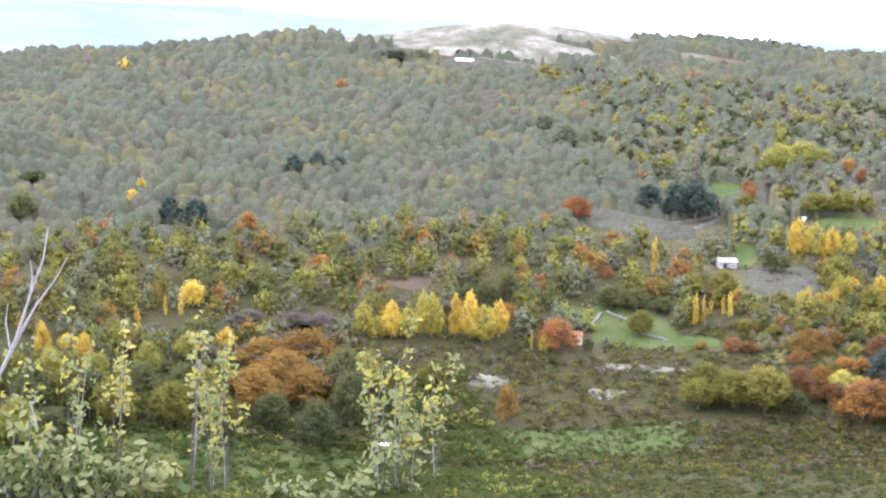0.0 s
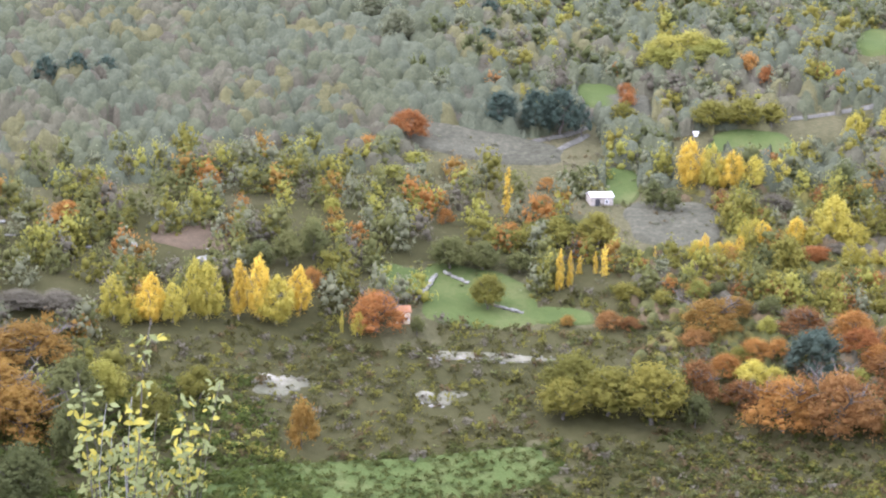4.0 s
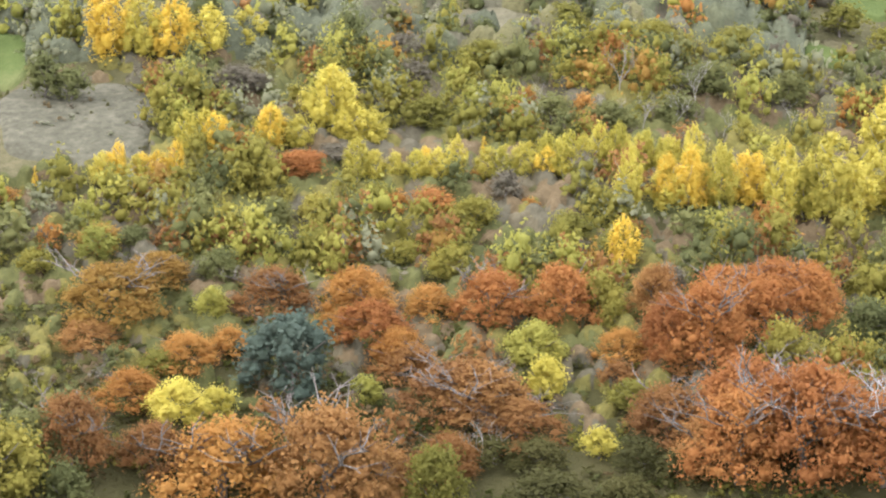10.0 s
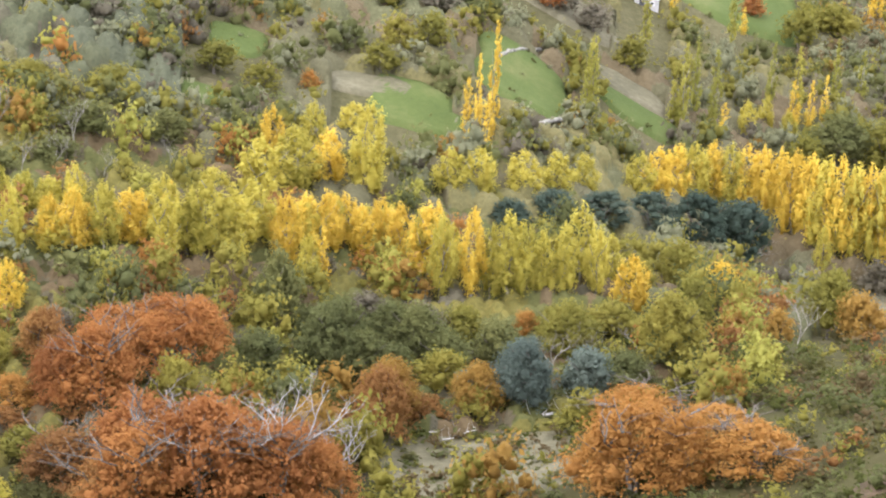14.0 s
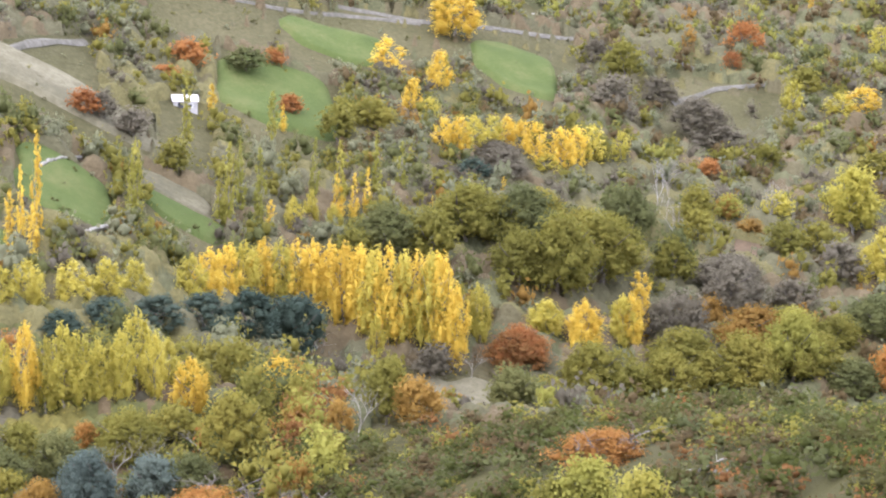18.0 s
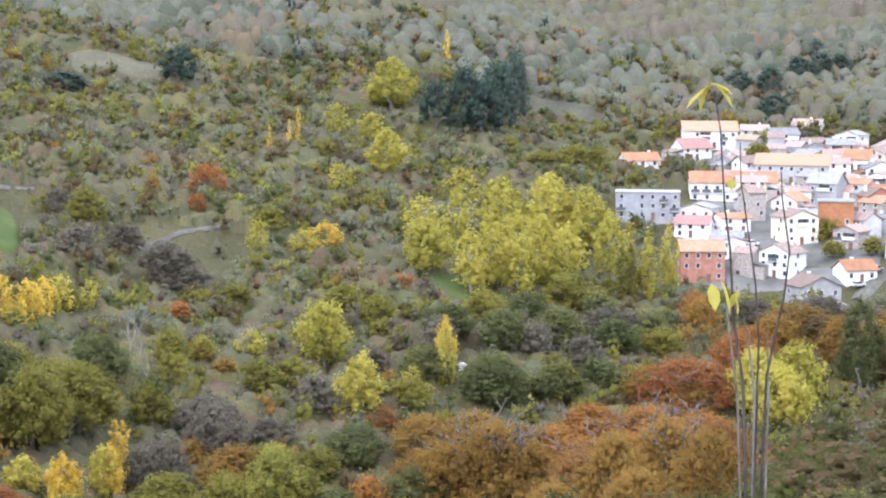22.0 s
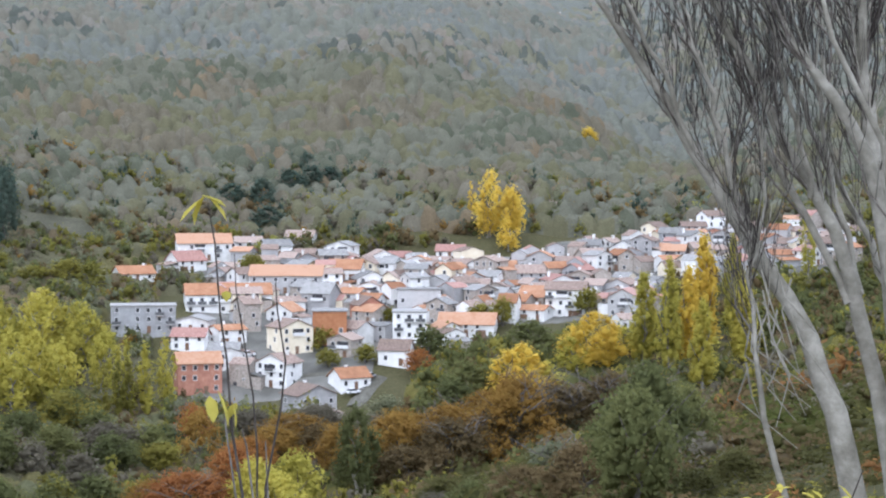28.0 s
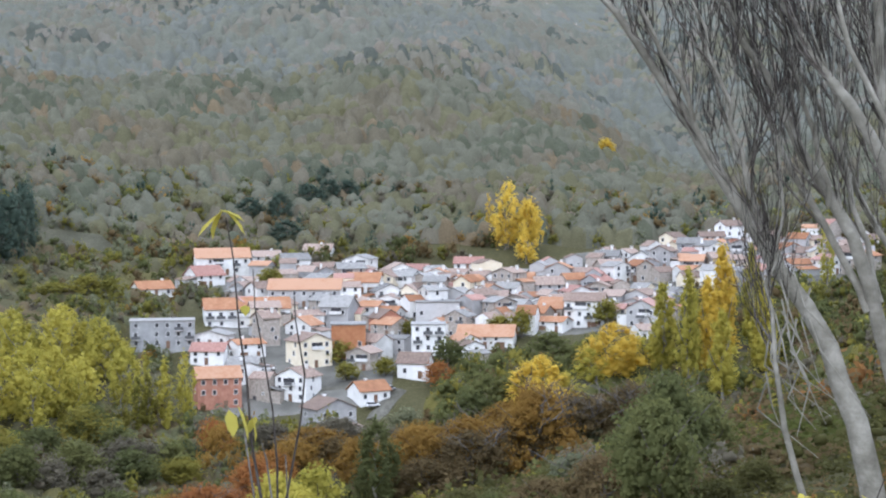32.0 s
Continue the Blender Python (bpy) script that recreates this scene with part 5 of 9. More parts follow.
boulders("rock_outcrop", 70.2, 442.4, 36.4, 10.1, -17.3, 30, 1.20, "pale stones on the bare hilltop", 27)
boulders("rock_outcrop", 125.5, 423.7, 36.5, 12.7, -22.1, 30, 1.10, "pale stones along the ridge", 28)
fallen_log((154.7, 109.6), (158.9, 104.5), 0.18)
fallen_log((147.1, 115.7), (149.8, 113.2), 0.11)
fallen_log((146.3, 113.3), (150.2, 112.0), 0.10)
fallen_log((139.0, 44.4), (144.0, 40.8), 0.10)


def car(x, y, turn, paint, word):
    """A small parked car: body with a cabin, panes and four wheels."""
    foot = new("car")
    foot.matrix_world = pose(x, y, ground_z(x, y) + 0.75, 0, 0, turn)
    tagged(foot, f"small {word} car parked in the village street", "car", group="parked cars")
    bm = bmesh.new()
    box(bm, -2.0, 2.0, -0.82, 0.82, 0.3, 0.85)
    bmesh.ops.bevel(bm, geom=bm.edges[:], offset=0.12, segments=2, affect="EDGES")
    part("body", bm, paint, foot)
    bm = bmesh.new()
    v = [bm.verts.new(p) for p in ((-1.5, -0.78, 0.84), (1.0, -0.78, 0.84), (1.0, 0.78, 0.84), (-1.5, 0.78, 0.84), (-1.1, -0.64, 1.42), (0.35, -0.64, 1.42), (0.35, 0.64, 1.42), (-1.1, 0.64, 1.42))]
    for f in ((4, 5, 6, 7), (0, 1, 5, 4), (1, 2, 6, 5), (2, 3, 7, 6), (3, 0, 4, 7)):
        bm.faces.new([v[k] for k in f])
    part("window_band", bm, SHUTTER, foot, "dark car windows")
    bm = bmesh.new()
    box(bm, -1.1, 0.4, -0.66, 0.66, 1.41, 1.48)
    part("roof", bm, paint, foot)
    for wx in (-1.25, 1.25):
        for wy in (-0.78, 0.78):
            ring = [(wx + 0.31 * math.cos(a * 0.628), 0.31 + 0.31 * math.sin(a * 0.628)) for a in range(10)]
            V = [(px, wy + s * 0.1, pz) for s in (-1, 1) for px, pz in ring] + [(wx, wy - 0.1, 0.31), (wx, wy + 0.1, 0.31)]
            T = [(20, (k + 1) % 10, k) for k in range(10)] + [(21, 10 + k, 10 + (k + 1) % 10) for k in range(10)]
            part_mesh("wheel", mesh_of("wheel", V, [(k, (k + 1) % 10, 10 + (k + 1) % 10, 10 + k) for k in range(10)], [IRON], T), foot)


PAINT_WHITE = material("white_car_paint", ((0.68, 0.68, 0.68), (0.74, 0.74, 0.74)), scale=2, rough=0.3)
PAINT_GREY = material("grey_car_paint", ((0.3, 0.31, 0.32), (0.36, 0.37, 0.38)), scale=2, rough=0.3)
car(513.0, -24.1, -60, PAINT_WHITE, "white")
car(544.2, 3.5, -100, PAINT_WHITE, "white")
car(521.5, -29.2, -30, PAINT_GREY, "grey")
# ---- trees that stand out ----
# poplars, gold
tree("poplar", "gold", -47.7, 429.7, 6.4, 7.3)
# pines, pine
tree("pine", "pine", -58.9, 261.0, 8.9, 8.0)
tree("pine", "pine", -53.0, 257.7, 9.2, 9.6)
tree("pine", "pine", 94.4, 326.1, 5.8, 7.0)
tree("pine", "pine", -18.2, 301.3, 6.5, 7.0)
tree("pine", "pine", -11.5, 302.6, 6.5, 7.1)
tree("pine", "pine", -4.2, 306.1, 5.0, 6.1)
# oaks, grey
tree("oak", "grey", 68.0, 319.0, 9.3, 11.3)
tree("oak", "grey", 67.1, 336.4, 7.6, 9.7)
tree("oak", "grey", 45.5, 428.1, 5.3, 13.2)
tree("oak", "grey", 52.8, 425.3, 4.1, 11.0)
# oaks, yellow green
tree("oak", "yellow_green", 103.3, 331.8, 5.3, 11.8)
tree("oak", "yellow_green", 125.3, 292.2, 7.9, 13.2)
tree("oak", "yellow_green", 133.6, 294.3, 7.1, 11.4)
tree("oak", "yellow_green", 136.7, 289.5, 5.8, 11.4)
# cherrys, red
tree("cherry", "red", 19.6, 400.1, 5.2, 5.4)
tree("cherry", "red", 108.9, 278.4, 4.6, 4.4)
# cherrys, rust
tree("cherry", "ochre", -50.3, 182.1, 7.6, 15.1)
tree("cherry", "ochre", -41.0, 184.9, 8.4, 15.2)
tree("cherry", "ochre", -48.9, 171.4, 9.9, 16.1)
tree("cherry", "ochre", -45.2, 163.2, 9.8, 15.8)
# oaks, ochre
tree("oak", "ochre", -57.3, 156.7, 10.8, 12.2)
tree("oak", "ochre", -58.2, 166.7, 6.1, 9.2)
# oaks, gold
tree("oak", "gold", -65.8, 277.6, 4.6, 4.0)
tree("oak", "gold", -62.4, 286.2, 5.5, 3.7)
tree("oak", "gold", -92.5, 181.0, 4.4, 5.4)
tree("oak", "gold", -61.2, 212.5, 6.8, 7.3)
# oaks, orange
tree("oak", "orange", -25.2, 236.5, 4.0, 7.8)
tree("oak", "orange", -80.7, 242.5, 6.0, 4.6)
tree("oak", "orange", -39.6, 256.5, 5.9, 5.4)
tree("oak", "orange", 140.5, 279.5, 4.9, 6.4)
# oaks, green
tree("oak", "green", -37.5, 165.1, 13.0, 12.0)
tree("oak", "green", -48.3, 142.3, 11.1, 11.3)
tree("oak", "green", -80.3, 159.4, 9.5, 11.6)
tree("oak", "green", -91.4, 150.6, 10.5, 12.5)
tree("oak", "green", -102.3, 149.2, 11.5, 11.2)
tree("oak", "green", -70.3, 165.1, 7.3, 10.4)
tree("oak", "green", -95.1, 260.4, 8.8, 9.5)
tree("oak", "green", -89.9, 288.8, 4.7, 10.1)
# column poplars, gold
tree("column_poplar", "gold", -80.9, 199.1, 4.6, 1.7)
tree("column_poplar", "gold", -75.6, 201.1, 4.6, 1.7)
tree("column_poplar", "gold", -68.6, 204.8, 4.6, 1.7)
tree("column_poplar", "gold", -64.9, 205.9, 5.3, 2.0)
tree("column_poplar", "gold", -75.8, 195.9, 5.2, 2.0)
# oaks, mauve
tree("oak", "mauve", -49.4, 206.0, 4.0, 10.1)
tree("oak", "mauve", -39.2, 204.6, 4.0, 11.6)
tree("oak", "mauve", -33.1, 202.4, 4.4, 10.1)
tree("oak", "mauve", -73.0, 193.7, 3.9, 8.3)
# cherrys, red
tree("cherry", "red", 52.2, 266.3, 7.5, 10.1)
tree("cherry", "red", 107.7, 194.0, 3.3, 7.3)
tree("cherry", "red", 20.0, 191.9, 8.2, 10.7)
# cherrys, orange
tree("cherry", "orange", 40.1, 256.7, 4.9, 5.8)
tree("cherry", "orange", 46.4, 228.2, 3.7, 3.8)
tree("cherry", "orange", 57.0, 220.5, 4.1, 4.5)
tree("cherry", "orange", 67.3, 230.0, 2.5, 3.9)
tree("cherry", "orange", 12.3, 205.4, 4.4, 5.0)
# pines, pine
tree("pine", "pine", 74.4, 269.8, 8.7, 10.1)
tree("pine", "pine", 81.5, 266.6, 10.6, 9.3)
tree("pine", "pine", 86.8, 265.3, 11.4, 10.7)
tree("pine", "pine", 92.0, 265.3, 7.6, 5.4)
tree("pine", "pine", 87.1, 310.5, 6.1, 7.3)
# oaks, red
tree("oak", "red", 107.0, 273.9, 3.9, 4.7)
tree("oak", "red", 141.3, 272.2, 4.9, 5.2)
tree("oak", "red", 158.3, 267.7, 3.4, 5.8)
# column poplars, gold
tree("column_poplar", "gold", 59.8, 229.9, 10.6, 3.1)
tree("column_poplar", "gold", 57.1, 197.6, 8.8, 2.7)
tree("column_poplar", "gold", 59.4, 198.2, 7.5, 2.0)
tree("column_poplar", "gold", 66.8, 199.2, 6.9, 2.5)
tree("column_poplar", "gold", 63.1, 202.0, 4.0, 1.8)
tree("column_poplar", "gold", 65.8, 201.1, 4.8, 1.6)
tree("column_poplar", "gold", -21.5, 209.3, 3.7, 1.5)
tree("column_poplar", "gold", -3.2, 196.9, 11.1, 4.8)
tree("column_poplar", "gold", 79.7, 204.2, 2.8, 1.2)
tree("column_poplar", "gold", 83.4, 202.9, 2.8, 1.2)
# poplars, gold
tree("poplar", "gold", 100.8, 230.9, 11.1, 9.1)
tree("poplar", "lime", 104.1, 228.2, 10.3, 7.5)
tree("poplar", "gold", 107.5, 226.4, 9.3, 8.3)
tree("poplar", "gold", 107.8, 200.4, 6.0, 6.2)
tree("poplar", "lime", 98.0, 203.1, 5.9, 4.3)
tree("poplar", "gold", 101.2, 202.1, 5.5, 4.0)
tree("poplar", "gold", 87.8, 201.7, 3.9, 4.7)
tree("poplar", "gold", 90.9, 199.8, 4.1, 4.2)
tree("poplar", "gold", 0.2, 196.9, 12.2, 7.1)
tree("poplar", "lime", -8.8, 196.8, 10.9, 9.0)
tree("poplar", "lime", -10.6, 198.0, 11.2, 5.9)
tree("poplar", "gold", -18.7, 195.8, 9.6, 7.6)
tree("poplar", "gold", 7.9, 198.1, 9.2, 6.8)
tree("poplar", "lime", -24.6, 197.9, 8.8, 6.4)
tree("poplar", "lime", 13.6, 191.6, 4.9, 1.0)
tree("poplar", "lime", 16.3, 190.9, 4.7, 4.2)
# poplars, lime
tree("poplar", "lime", 111.9, 225.2, 8.0, 8.3)
tree("poplar", "lime", 117.9, 225.6, 6.1, 7.6)
tree("poplar", "lime", 151.4, 237.0, 8.2, 8.1)
tree("poplar", "lime", 144.2, 238.8, 7.0, 7.6)
tree("poplar", "lime", 117.9, 204.0, 8.5, 10.2)
tree("poplar", "lime", 120.1, 197.5, 4.9, 6.7)
tree("poplar", "lime", 117.8, 198.8, 5.6, 7.2)
tree("poplar", "lime", -21.8, 196.3, 5.7, 6.7)
tree("poplar", "lime", 3.0, 195.1, 9.5, 9.8)
tree("poplar", "lime", -15.1, 195.6, 7.8, 8.1)
tree("poplar", "lime", 163.4, 247.0, 6.1, 7.0)
# oaks, yellow green
tree("oak", "yellow_green", 48.4, 251.6, 3.3, 7.5)
tree("oak", "yellow_green", 41.8, 246.0, 3.6, 7.4)
tree("oak", "yellow_green", 24.1, 230.9, 3.9, 4.7)
tree("oak", "yellow_green", 124.3, 288.7, 6.1, 11.6)
tree("oak", "yellow_green", 120.3, 292.3, 4.5, 8.7)
tree("oak", "yellow_green", 132.3, 287.7, 5.4, 11.7)
# oaks, olive
tree("oak", "olive", 42.3, 195.8, 7.5, 8.3)
tree("oak", "olive", 71.0, 212.0, 8.1, 10.5)
tree("oak", "olive", 65.1, 216.6, 6.0, 9.4)
tree("oak", "olive", 59.9, 217.9, 4.9, 7.0)
tree("oak", "olive", 102.3, 266.0, 5.7, 8.2)
tree("oak", "olive", 125.1, 252.9, 7.6, 12.2)
tree("oak", "olive", 118.6, 255.9, 6.9, 12.2)
tree("oak", "olive", 131.4, 252.0, 5.7, 8.2)
# oaks, green
tree("oak", "green", 40.6, 210.8, 7.1, 10.1)
tree("oak", "green", 46.4, 209.1, 6.1, 9.0)
tree("oak", "green", 53.1, 206.8, 4.2, 6.8)
tree("oak", "green", 15.7, 215.4, 7.8, 7.8)
tree("oak", "green", 10.0, 213.1, 7.2, 7.7)
tree("oak", "green", 82.3, 240.7, 4.7, 6.3)
tree("oak", "green", 89.0, 224.0, 6.3, 6.1)
tree("oak", "green", 91.4, 221.6, 5.1, 6.1)
tree("oak", "green", 26.6, 189.4, 3.9, 3.2)
tree("oak", "green", 4.6, 211.8, 6.1, 6.6)
# shrubs, ochre
tree("shrub", "ochre", -2.8, 159.8, 8.8, 5.7)
# pines, pine
tree("pine", "pine", 86.0, 156.6, 9.6, 11.4)
# oaks, yellow green
tree("oak", "yellow_green", 108.6, 147.0, 5.9, 7.9)
tree("oak", "yellow_green", 92.0, 151.8, 3.5, 4.1)
tree("oak", "yellow_green", 85.3, 171.2, 4.2, 4.9)
tree("oak", "yellow_green", 80.4, 191.9, 4.0, 4.5)
tree("oak", "yellow_green", 78.9, 185.4, 4.6, 5.8)
# oaks, lime
tree("oak", "lime", 106.6, 142.4, 5.4, 5.5)
tree("oak", "lime", 105.1, 131.9, 3.4, 4.4)
tree("oak", "lime", 74.5, 156.6, 5.5, 7.6)
tree("oak", "lime", 78.2, 156.3, 3.9, 5.2)
# oaks, olive
tree("oak", "olive", 44.7, 163.8, 8.5, 13.1)
tree("oak", "olive", 48.0, 157.0, 9.1, 14.3)
tree("oak", "olive", 53.8, 152.6, 11.6, 14.8)
tree("oak", "olive", 40.7, 158.4, 7.6, 11.4)
# oaks, olive
tree("oak", "olive", 112.5, 136.3, 3.3, 7.3)
tree("oak", "olive", 118.9, 150.6, 5.3, 5.9)
tree("oak", "olive", 76.3, 164.9, 3.5, 5.4)
tree("oak", "olive", 67.0, 190.0, 3.7, 6.5)
tree("oak", "olive", 72.2, 186.1, 3.3, 5.7)
tree("oak", "olive", 79.6, 178.1, 3.3, 4.9)
tree("oak", "olive", 110.3, 165.4, 4.7, 5.7)
tree("oak", "olive", 108.3, 171.7, 3.1, 5.8)
tree("oak", "olive", 105.0, 184.2, 3.9, 6.8)
tree("oak", "olive", 112.2, 183.1, 3.6, 6.1)
# oaks, green
tree("oak", "green", 60.2, 156.7, 6.7, 8.1)
tree("oak", "green", 60.2, 149.8, 6.3, 6.1)
tree("oak", "green", 77.3, 174.6, 4.6, 4.3)
tree("oak", "green", 88.7, 176.4, 4.6, 5.7)
tree("oak", "green", 100.0, 185.0, 4.2, 6.8)
tree("oak", "green", 93.0, 186.1, 3.8, 6.0)
tree("oak", "green", 83.5, 186.3, 3.1, 5.1)
tree("oak", "green", 117.2, 164.1, 3.4, 5.8)
tree("oak", "green", 66.9, 218.2, 5.6, 8.8)
tree("oak", "green", 72.1, 216.3, 5.2, 7.2)
tree("oak", "green", 63.1, 219.9, 4.5, 7.2)
# cherrys, rust
tree("cherry", "rust", 91.3, 169.2, 6.3, 9.2)
tree("cherry", "rust", 122.8, 146.8, 6.3, 5.7)
tree("cherry", "rust", 98.6, 145.3, 6.8, 12.4)
tree("cherry", "rust", 97.6, 153.5, 4.4, 8.1)
tree("cherry", "rust", 72.2, 172.4, 3.9, 7.6)
tree("cherry", "rust", 63.2, 155.2, 9.4, 8.3)
tree("cherry", "rust", 80.3, 139.2, 12.8, 14.1)
tree("cherry", "rust", 60.2, 182.8, 3.9, 5.6)
tree("cherry", "rust", 63.5, 181.2, 2.9, 4.2)
# cherrys, red
tree("cherry", "red", 97.5, 160.2, 6.0, 8.4)
tree("cherry", "red", 109.2, 155.8, 7.1, 9.2)
tree("cherry", "red", 114.8, 151.6, 7.7, 8.5)
tree("cherry", "red", 121.7, 136.8, 10.6, 10.1)
tree("cherry", "red", 119.5, 139.6, 8.8, 7.4)
tree("cherry", "red", 108.9, 195.4, 2.4, 6.3)
# cherrys, orange
tree("cherry", "orange", 98.4, 164.2, 7.1, 8.5)
tree("cherry", "orange", 79.3, 164.9, 5.0, 7.5)
tree("cherry", "orange", 84.6, 165.9, 3.3, 5.5)
tree("cherry", "orange", 116.3, 143.1, 4.0, 6.2)
tree("cherry", "orange", 73.2, 144.3, 10.4, 13.5)
tree("cherry", "orange", 73.3, 240.8, 3.0, 4.4)
tree("cherry", "orange", 68.9, 232.6, 2.4, 4.2)
tree("cherry", "orange", 75.4, 202.3, 2.1, 3.8)
# cherrys, ochre
tree("cherry", "ochre", 76.3, 175.3, 7.7, 11.8)
tree("cherry", "ochre", 82.8, 178.9, 4.6, 7.8)
# poplars, gold
tree("poplar", "gold", 126.8, 156.6, 6.6, 4.9)
# oaks, ochre
tree("oak", "ochre", 79.7, 186.4, 4.1, 5.8)
tree("oak", "ochre", 53.6, 186.0, 2.3, 3.5)
# shrubs, heath
tree("shrub", "heath", 97.0, 136.8, 3.2, 6.9)
tree("shrub", "heath", 99.9, 134.2, 3.5, 6.9)
tree("shrub", "heath", 106.5, 127.7, 3.8, 7.5)
tree("shrub", "heath", 108.4, 124.1, 3.5, 6.2)
tree("shrub", "heath", 97.6, 129.1, 4.0, 11.1)
tree("shrub", "heath", 102.9, 124.7, 3.4, 7.4)
# shrubs, olive
tree("shrub", "olive", 88.6, 134.0, 8.3, 8.6)
# poplars, lime
tree("poplar", "lime", 108.2, 201.1, 5.9, 5.5)
tree("poplar", "lime", 116.9, 201.5, 9.6, 7.7)
tree("poplar", "lime", 118.4, 196.9, 5.2, 6.9)
tree("poplar", "lime", 111.1, 199.4, 4.6, 6.1)
tree("poplar", "lime", 134.4, 179.2, 3.7, 3.9)
tree("poplar", "lime", 137.1, 177.2, 3.9, 3.9)
tree("poplar", "lime", 141.9, 173.5, 4.4, 3.9)
tree("poplar", "lime", 145.2, 171.5, 4.2, 5.2)
tree("poplar", "lime", 154.6, 154.9, 12.0, 11.0)
tree("poplar", "lime", 162.4, 155.8, 8.9, 8.4)
tree("poplar", "lime", 185.7, 158.3, 14.2, 7.5)
tree("poplar", "lime", 152.1, 156.1, 8.1, 6.6)
# poplars, gold
tree("poplar", "lime", 100.9, 203.9, 5.2, 4.2)
tree("poplar", "gold", 103.0, 203.0, 4.0, 3.0)
tree("poplar", "lime", 116.8, 192.2, 2.1, 1.9)
tree("poplar", "gold", 122.0, 188.6, 2.8, 2.8)
tree("poplar", "lime", 124.6, 187.2, 2.4, 3.1)
tree("poplar", "lime", 132.8, 182.7, 2.7, 3.2)
tree("poplar", "lime", 139.5, 175.0, 5.0, 2.7)
tree("poplar", "lime", 138.0, 163.6, 5.9, 7.2)
tree("poplar", "gold", 146.9, 160.6, 7.0, 7.1)
tree("poplar", "lime", 178.2, 164.4, 9.6, 10.5)
tree("poplar", "lime", 172.1, 164.2, 9.5, 8.7)
tree("poplar", "gold", 180.6, 170.4, 8.5, 4.9)
tree("poplar", "lime", 188.1, 170.0, 8.5, 5.4)
tree("poplar", "gold", 184.1, 163.6, 8.3, 7.3)
tree("poplar", "gold", 167.6, 152.1, 8.5, 6.1)
tree("poplar", "gold", 174.2, 151.8, 7.6, 6.3)
tree("poplar", "gold", 177.2, 148.8, 7.6, 5.6)
tree("poplar", "lime", 161.9, 146.4, 6.9, 4.8)
tree("poplar", "lime", 176.3, 141.2, 9.6, 6.1)
# column poplars, gold
tree("column_poplar", "gold", 154.2, 161.4, 6.9, 2.5)
tree("column_poplar", "gold", 129.9, 187.9, 2.3, 1.2)
# oaks, red
tree("oak", "red", 116.9, 178.9, 3.6, 6.6)
tree("oak", "red", 109.0, 194.3, 2.8, 6.8)
# oaks, orange
tree("oak", "orange", 113.7, 181.2, 3.1, 3.7)
tree("oak", "orange", 126.5, 173.3, 1.5, 3.0)
tree("oak", "orange", 140.7, 194.4, 3.2, 3.0)
tree("oak", "orange", 144.7, 188.0, 3.5, 3.9)
tree("oak", "orange", 202.5, 184.1, 3.5, 3.6)
tree("oak", "orange", 124.4, 182.2, 1.7, 2.6)
# oaks, mauve
tree("oak", "mauve", 114.0, 195.3, 2.2, 6.8)
tree("oak", "mauve", 136.0, 215.5, 3.5, 8.4)
tree("oak", "mauve", 111.6, 215.9, 4.5, 10.4)
tree("oak", "mauve", 124.6, 162.6, 2.6, 4.8)
tree("oak", "mauve", 132.9, 207.7, 3.8, 5.7)
# cherrys, red
tree("cherry", "red", 135.3, 137.9, 8.2, 8.5)
tree("cherry", "red", 130.0, 138.1, 7.5, 8.4)
tree("cherry", "red", 124.3, 139.4, 5.9, 8.3)
tree("cherry", "red", 111.5, 120.3, 10.7, 10.9)
tree("cherry", "red", 116.7, 117.0, 13.4, 12.7)
tree("cherry", "red", 121.7, 112.7, 10.2, 10.4)
tree("cherry", "red", 125.6, 110.8, 8.1, 7.0)
# cherrys, rust
tree("cherry", "rust", 123.7, 146.7, 6.4, 5.5)
tree("cherry", "rust", 142.4, 118.3, 9.9, 7.1)
tree("cherry", "rust", 99.7, 143.3, 7.3, 10.9)
# oaks, green
tree("oak", "green", 150.7, 131.4, 10.1, 8.8)
tree("oak", "green", 154.7, 144.7, 6.0, 7.1)
tree("oak", "green", 161.1, 132.6, 6.6, 8.5)
tree("oak", "green", 147.0, 213.2, 4.0, 5.1)
tree("oak", "green", 160.9, 183.9, 5.2, 8.9)
tree("oak", "green", 169.5, 178.4, 5.3, 8.1)
tree("oak", "green", 145.3, 183.6, 4.3, 7.8)
tree("oak", "green", 140.8, 189.2, 4.4, 7.0)
tree("oak", "green", 153.5, 180.4, 4.4, 7.1)
# oaks, olive
tree("oak", "olive", 173.1, 192.5, 4.7, 9.4)
tree("oak", "olive", 163.4, 197.4, 4.7, 10.1)
tree("oak", "olive", 157.1, 209.1, 4.8, 9.5)
tree("oak", "olive", 194.3, 185.8, 5.7, 7.1)
tree("oak", "olive", 216.3, 182.9, 5.2, 7.4)
tree("oak", "olive", 142.4, 206.4, 4.2, 9.9)
tree("oak", "olive", 128.2, 197.7, 4.7, 8.6)
tree("oak", "olive", 192.5, 193.2, 5.0, 8.1)
# bare trees, white
bare_tree(122.9, 113.2, 13.3, 12.5, True)
bare_tree(116.3, 117.3, 11.8, 10.3, True)
bare_tree(129.5, 111.6, 9.0, 8.0, True)
bare_tree(112.5, 120.6, 7.7, 7.7, True)
# bare trees, grey
bare_tree(95.6, 137.2, 5.2, 4.7)
bare_tree(157.0, 181.5, 7.8, 5.0)
bare_tree(151.2, 189.1, 7.9, 4.3)
bare_tree(99.6, 179.5, 3.1, 3.1)
bare_tree(157.1, 176.1, 3.8, 3.5)
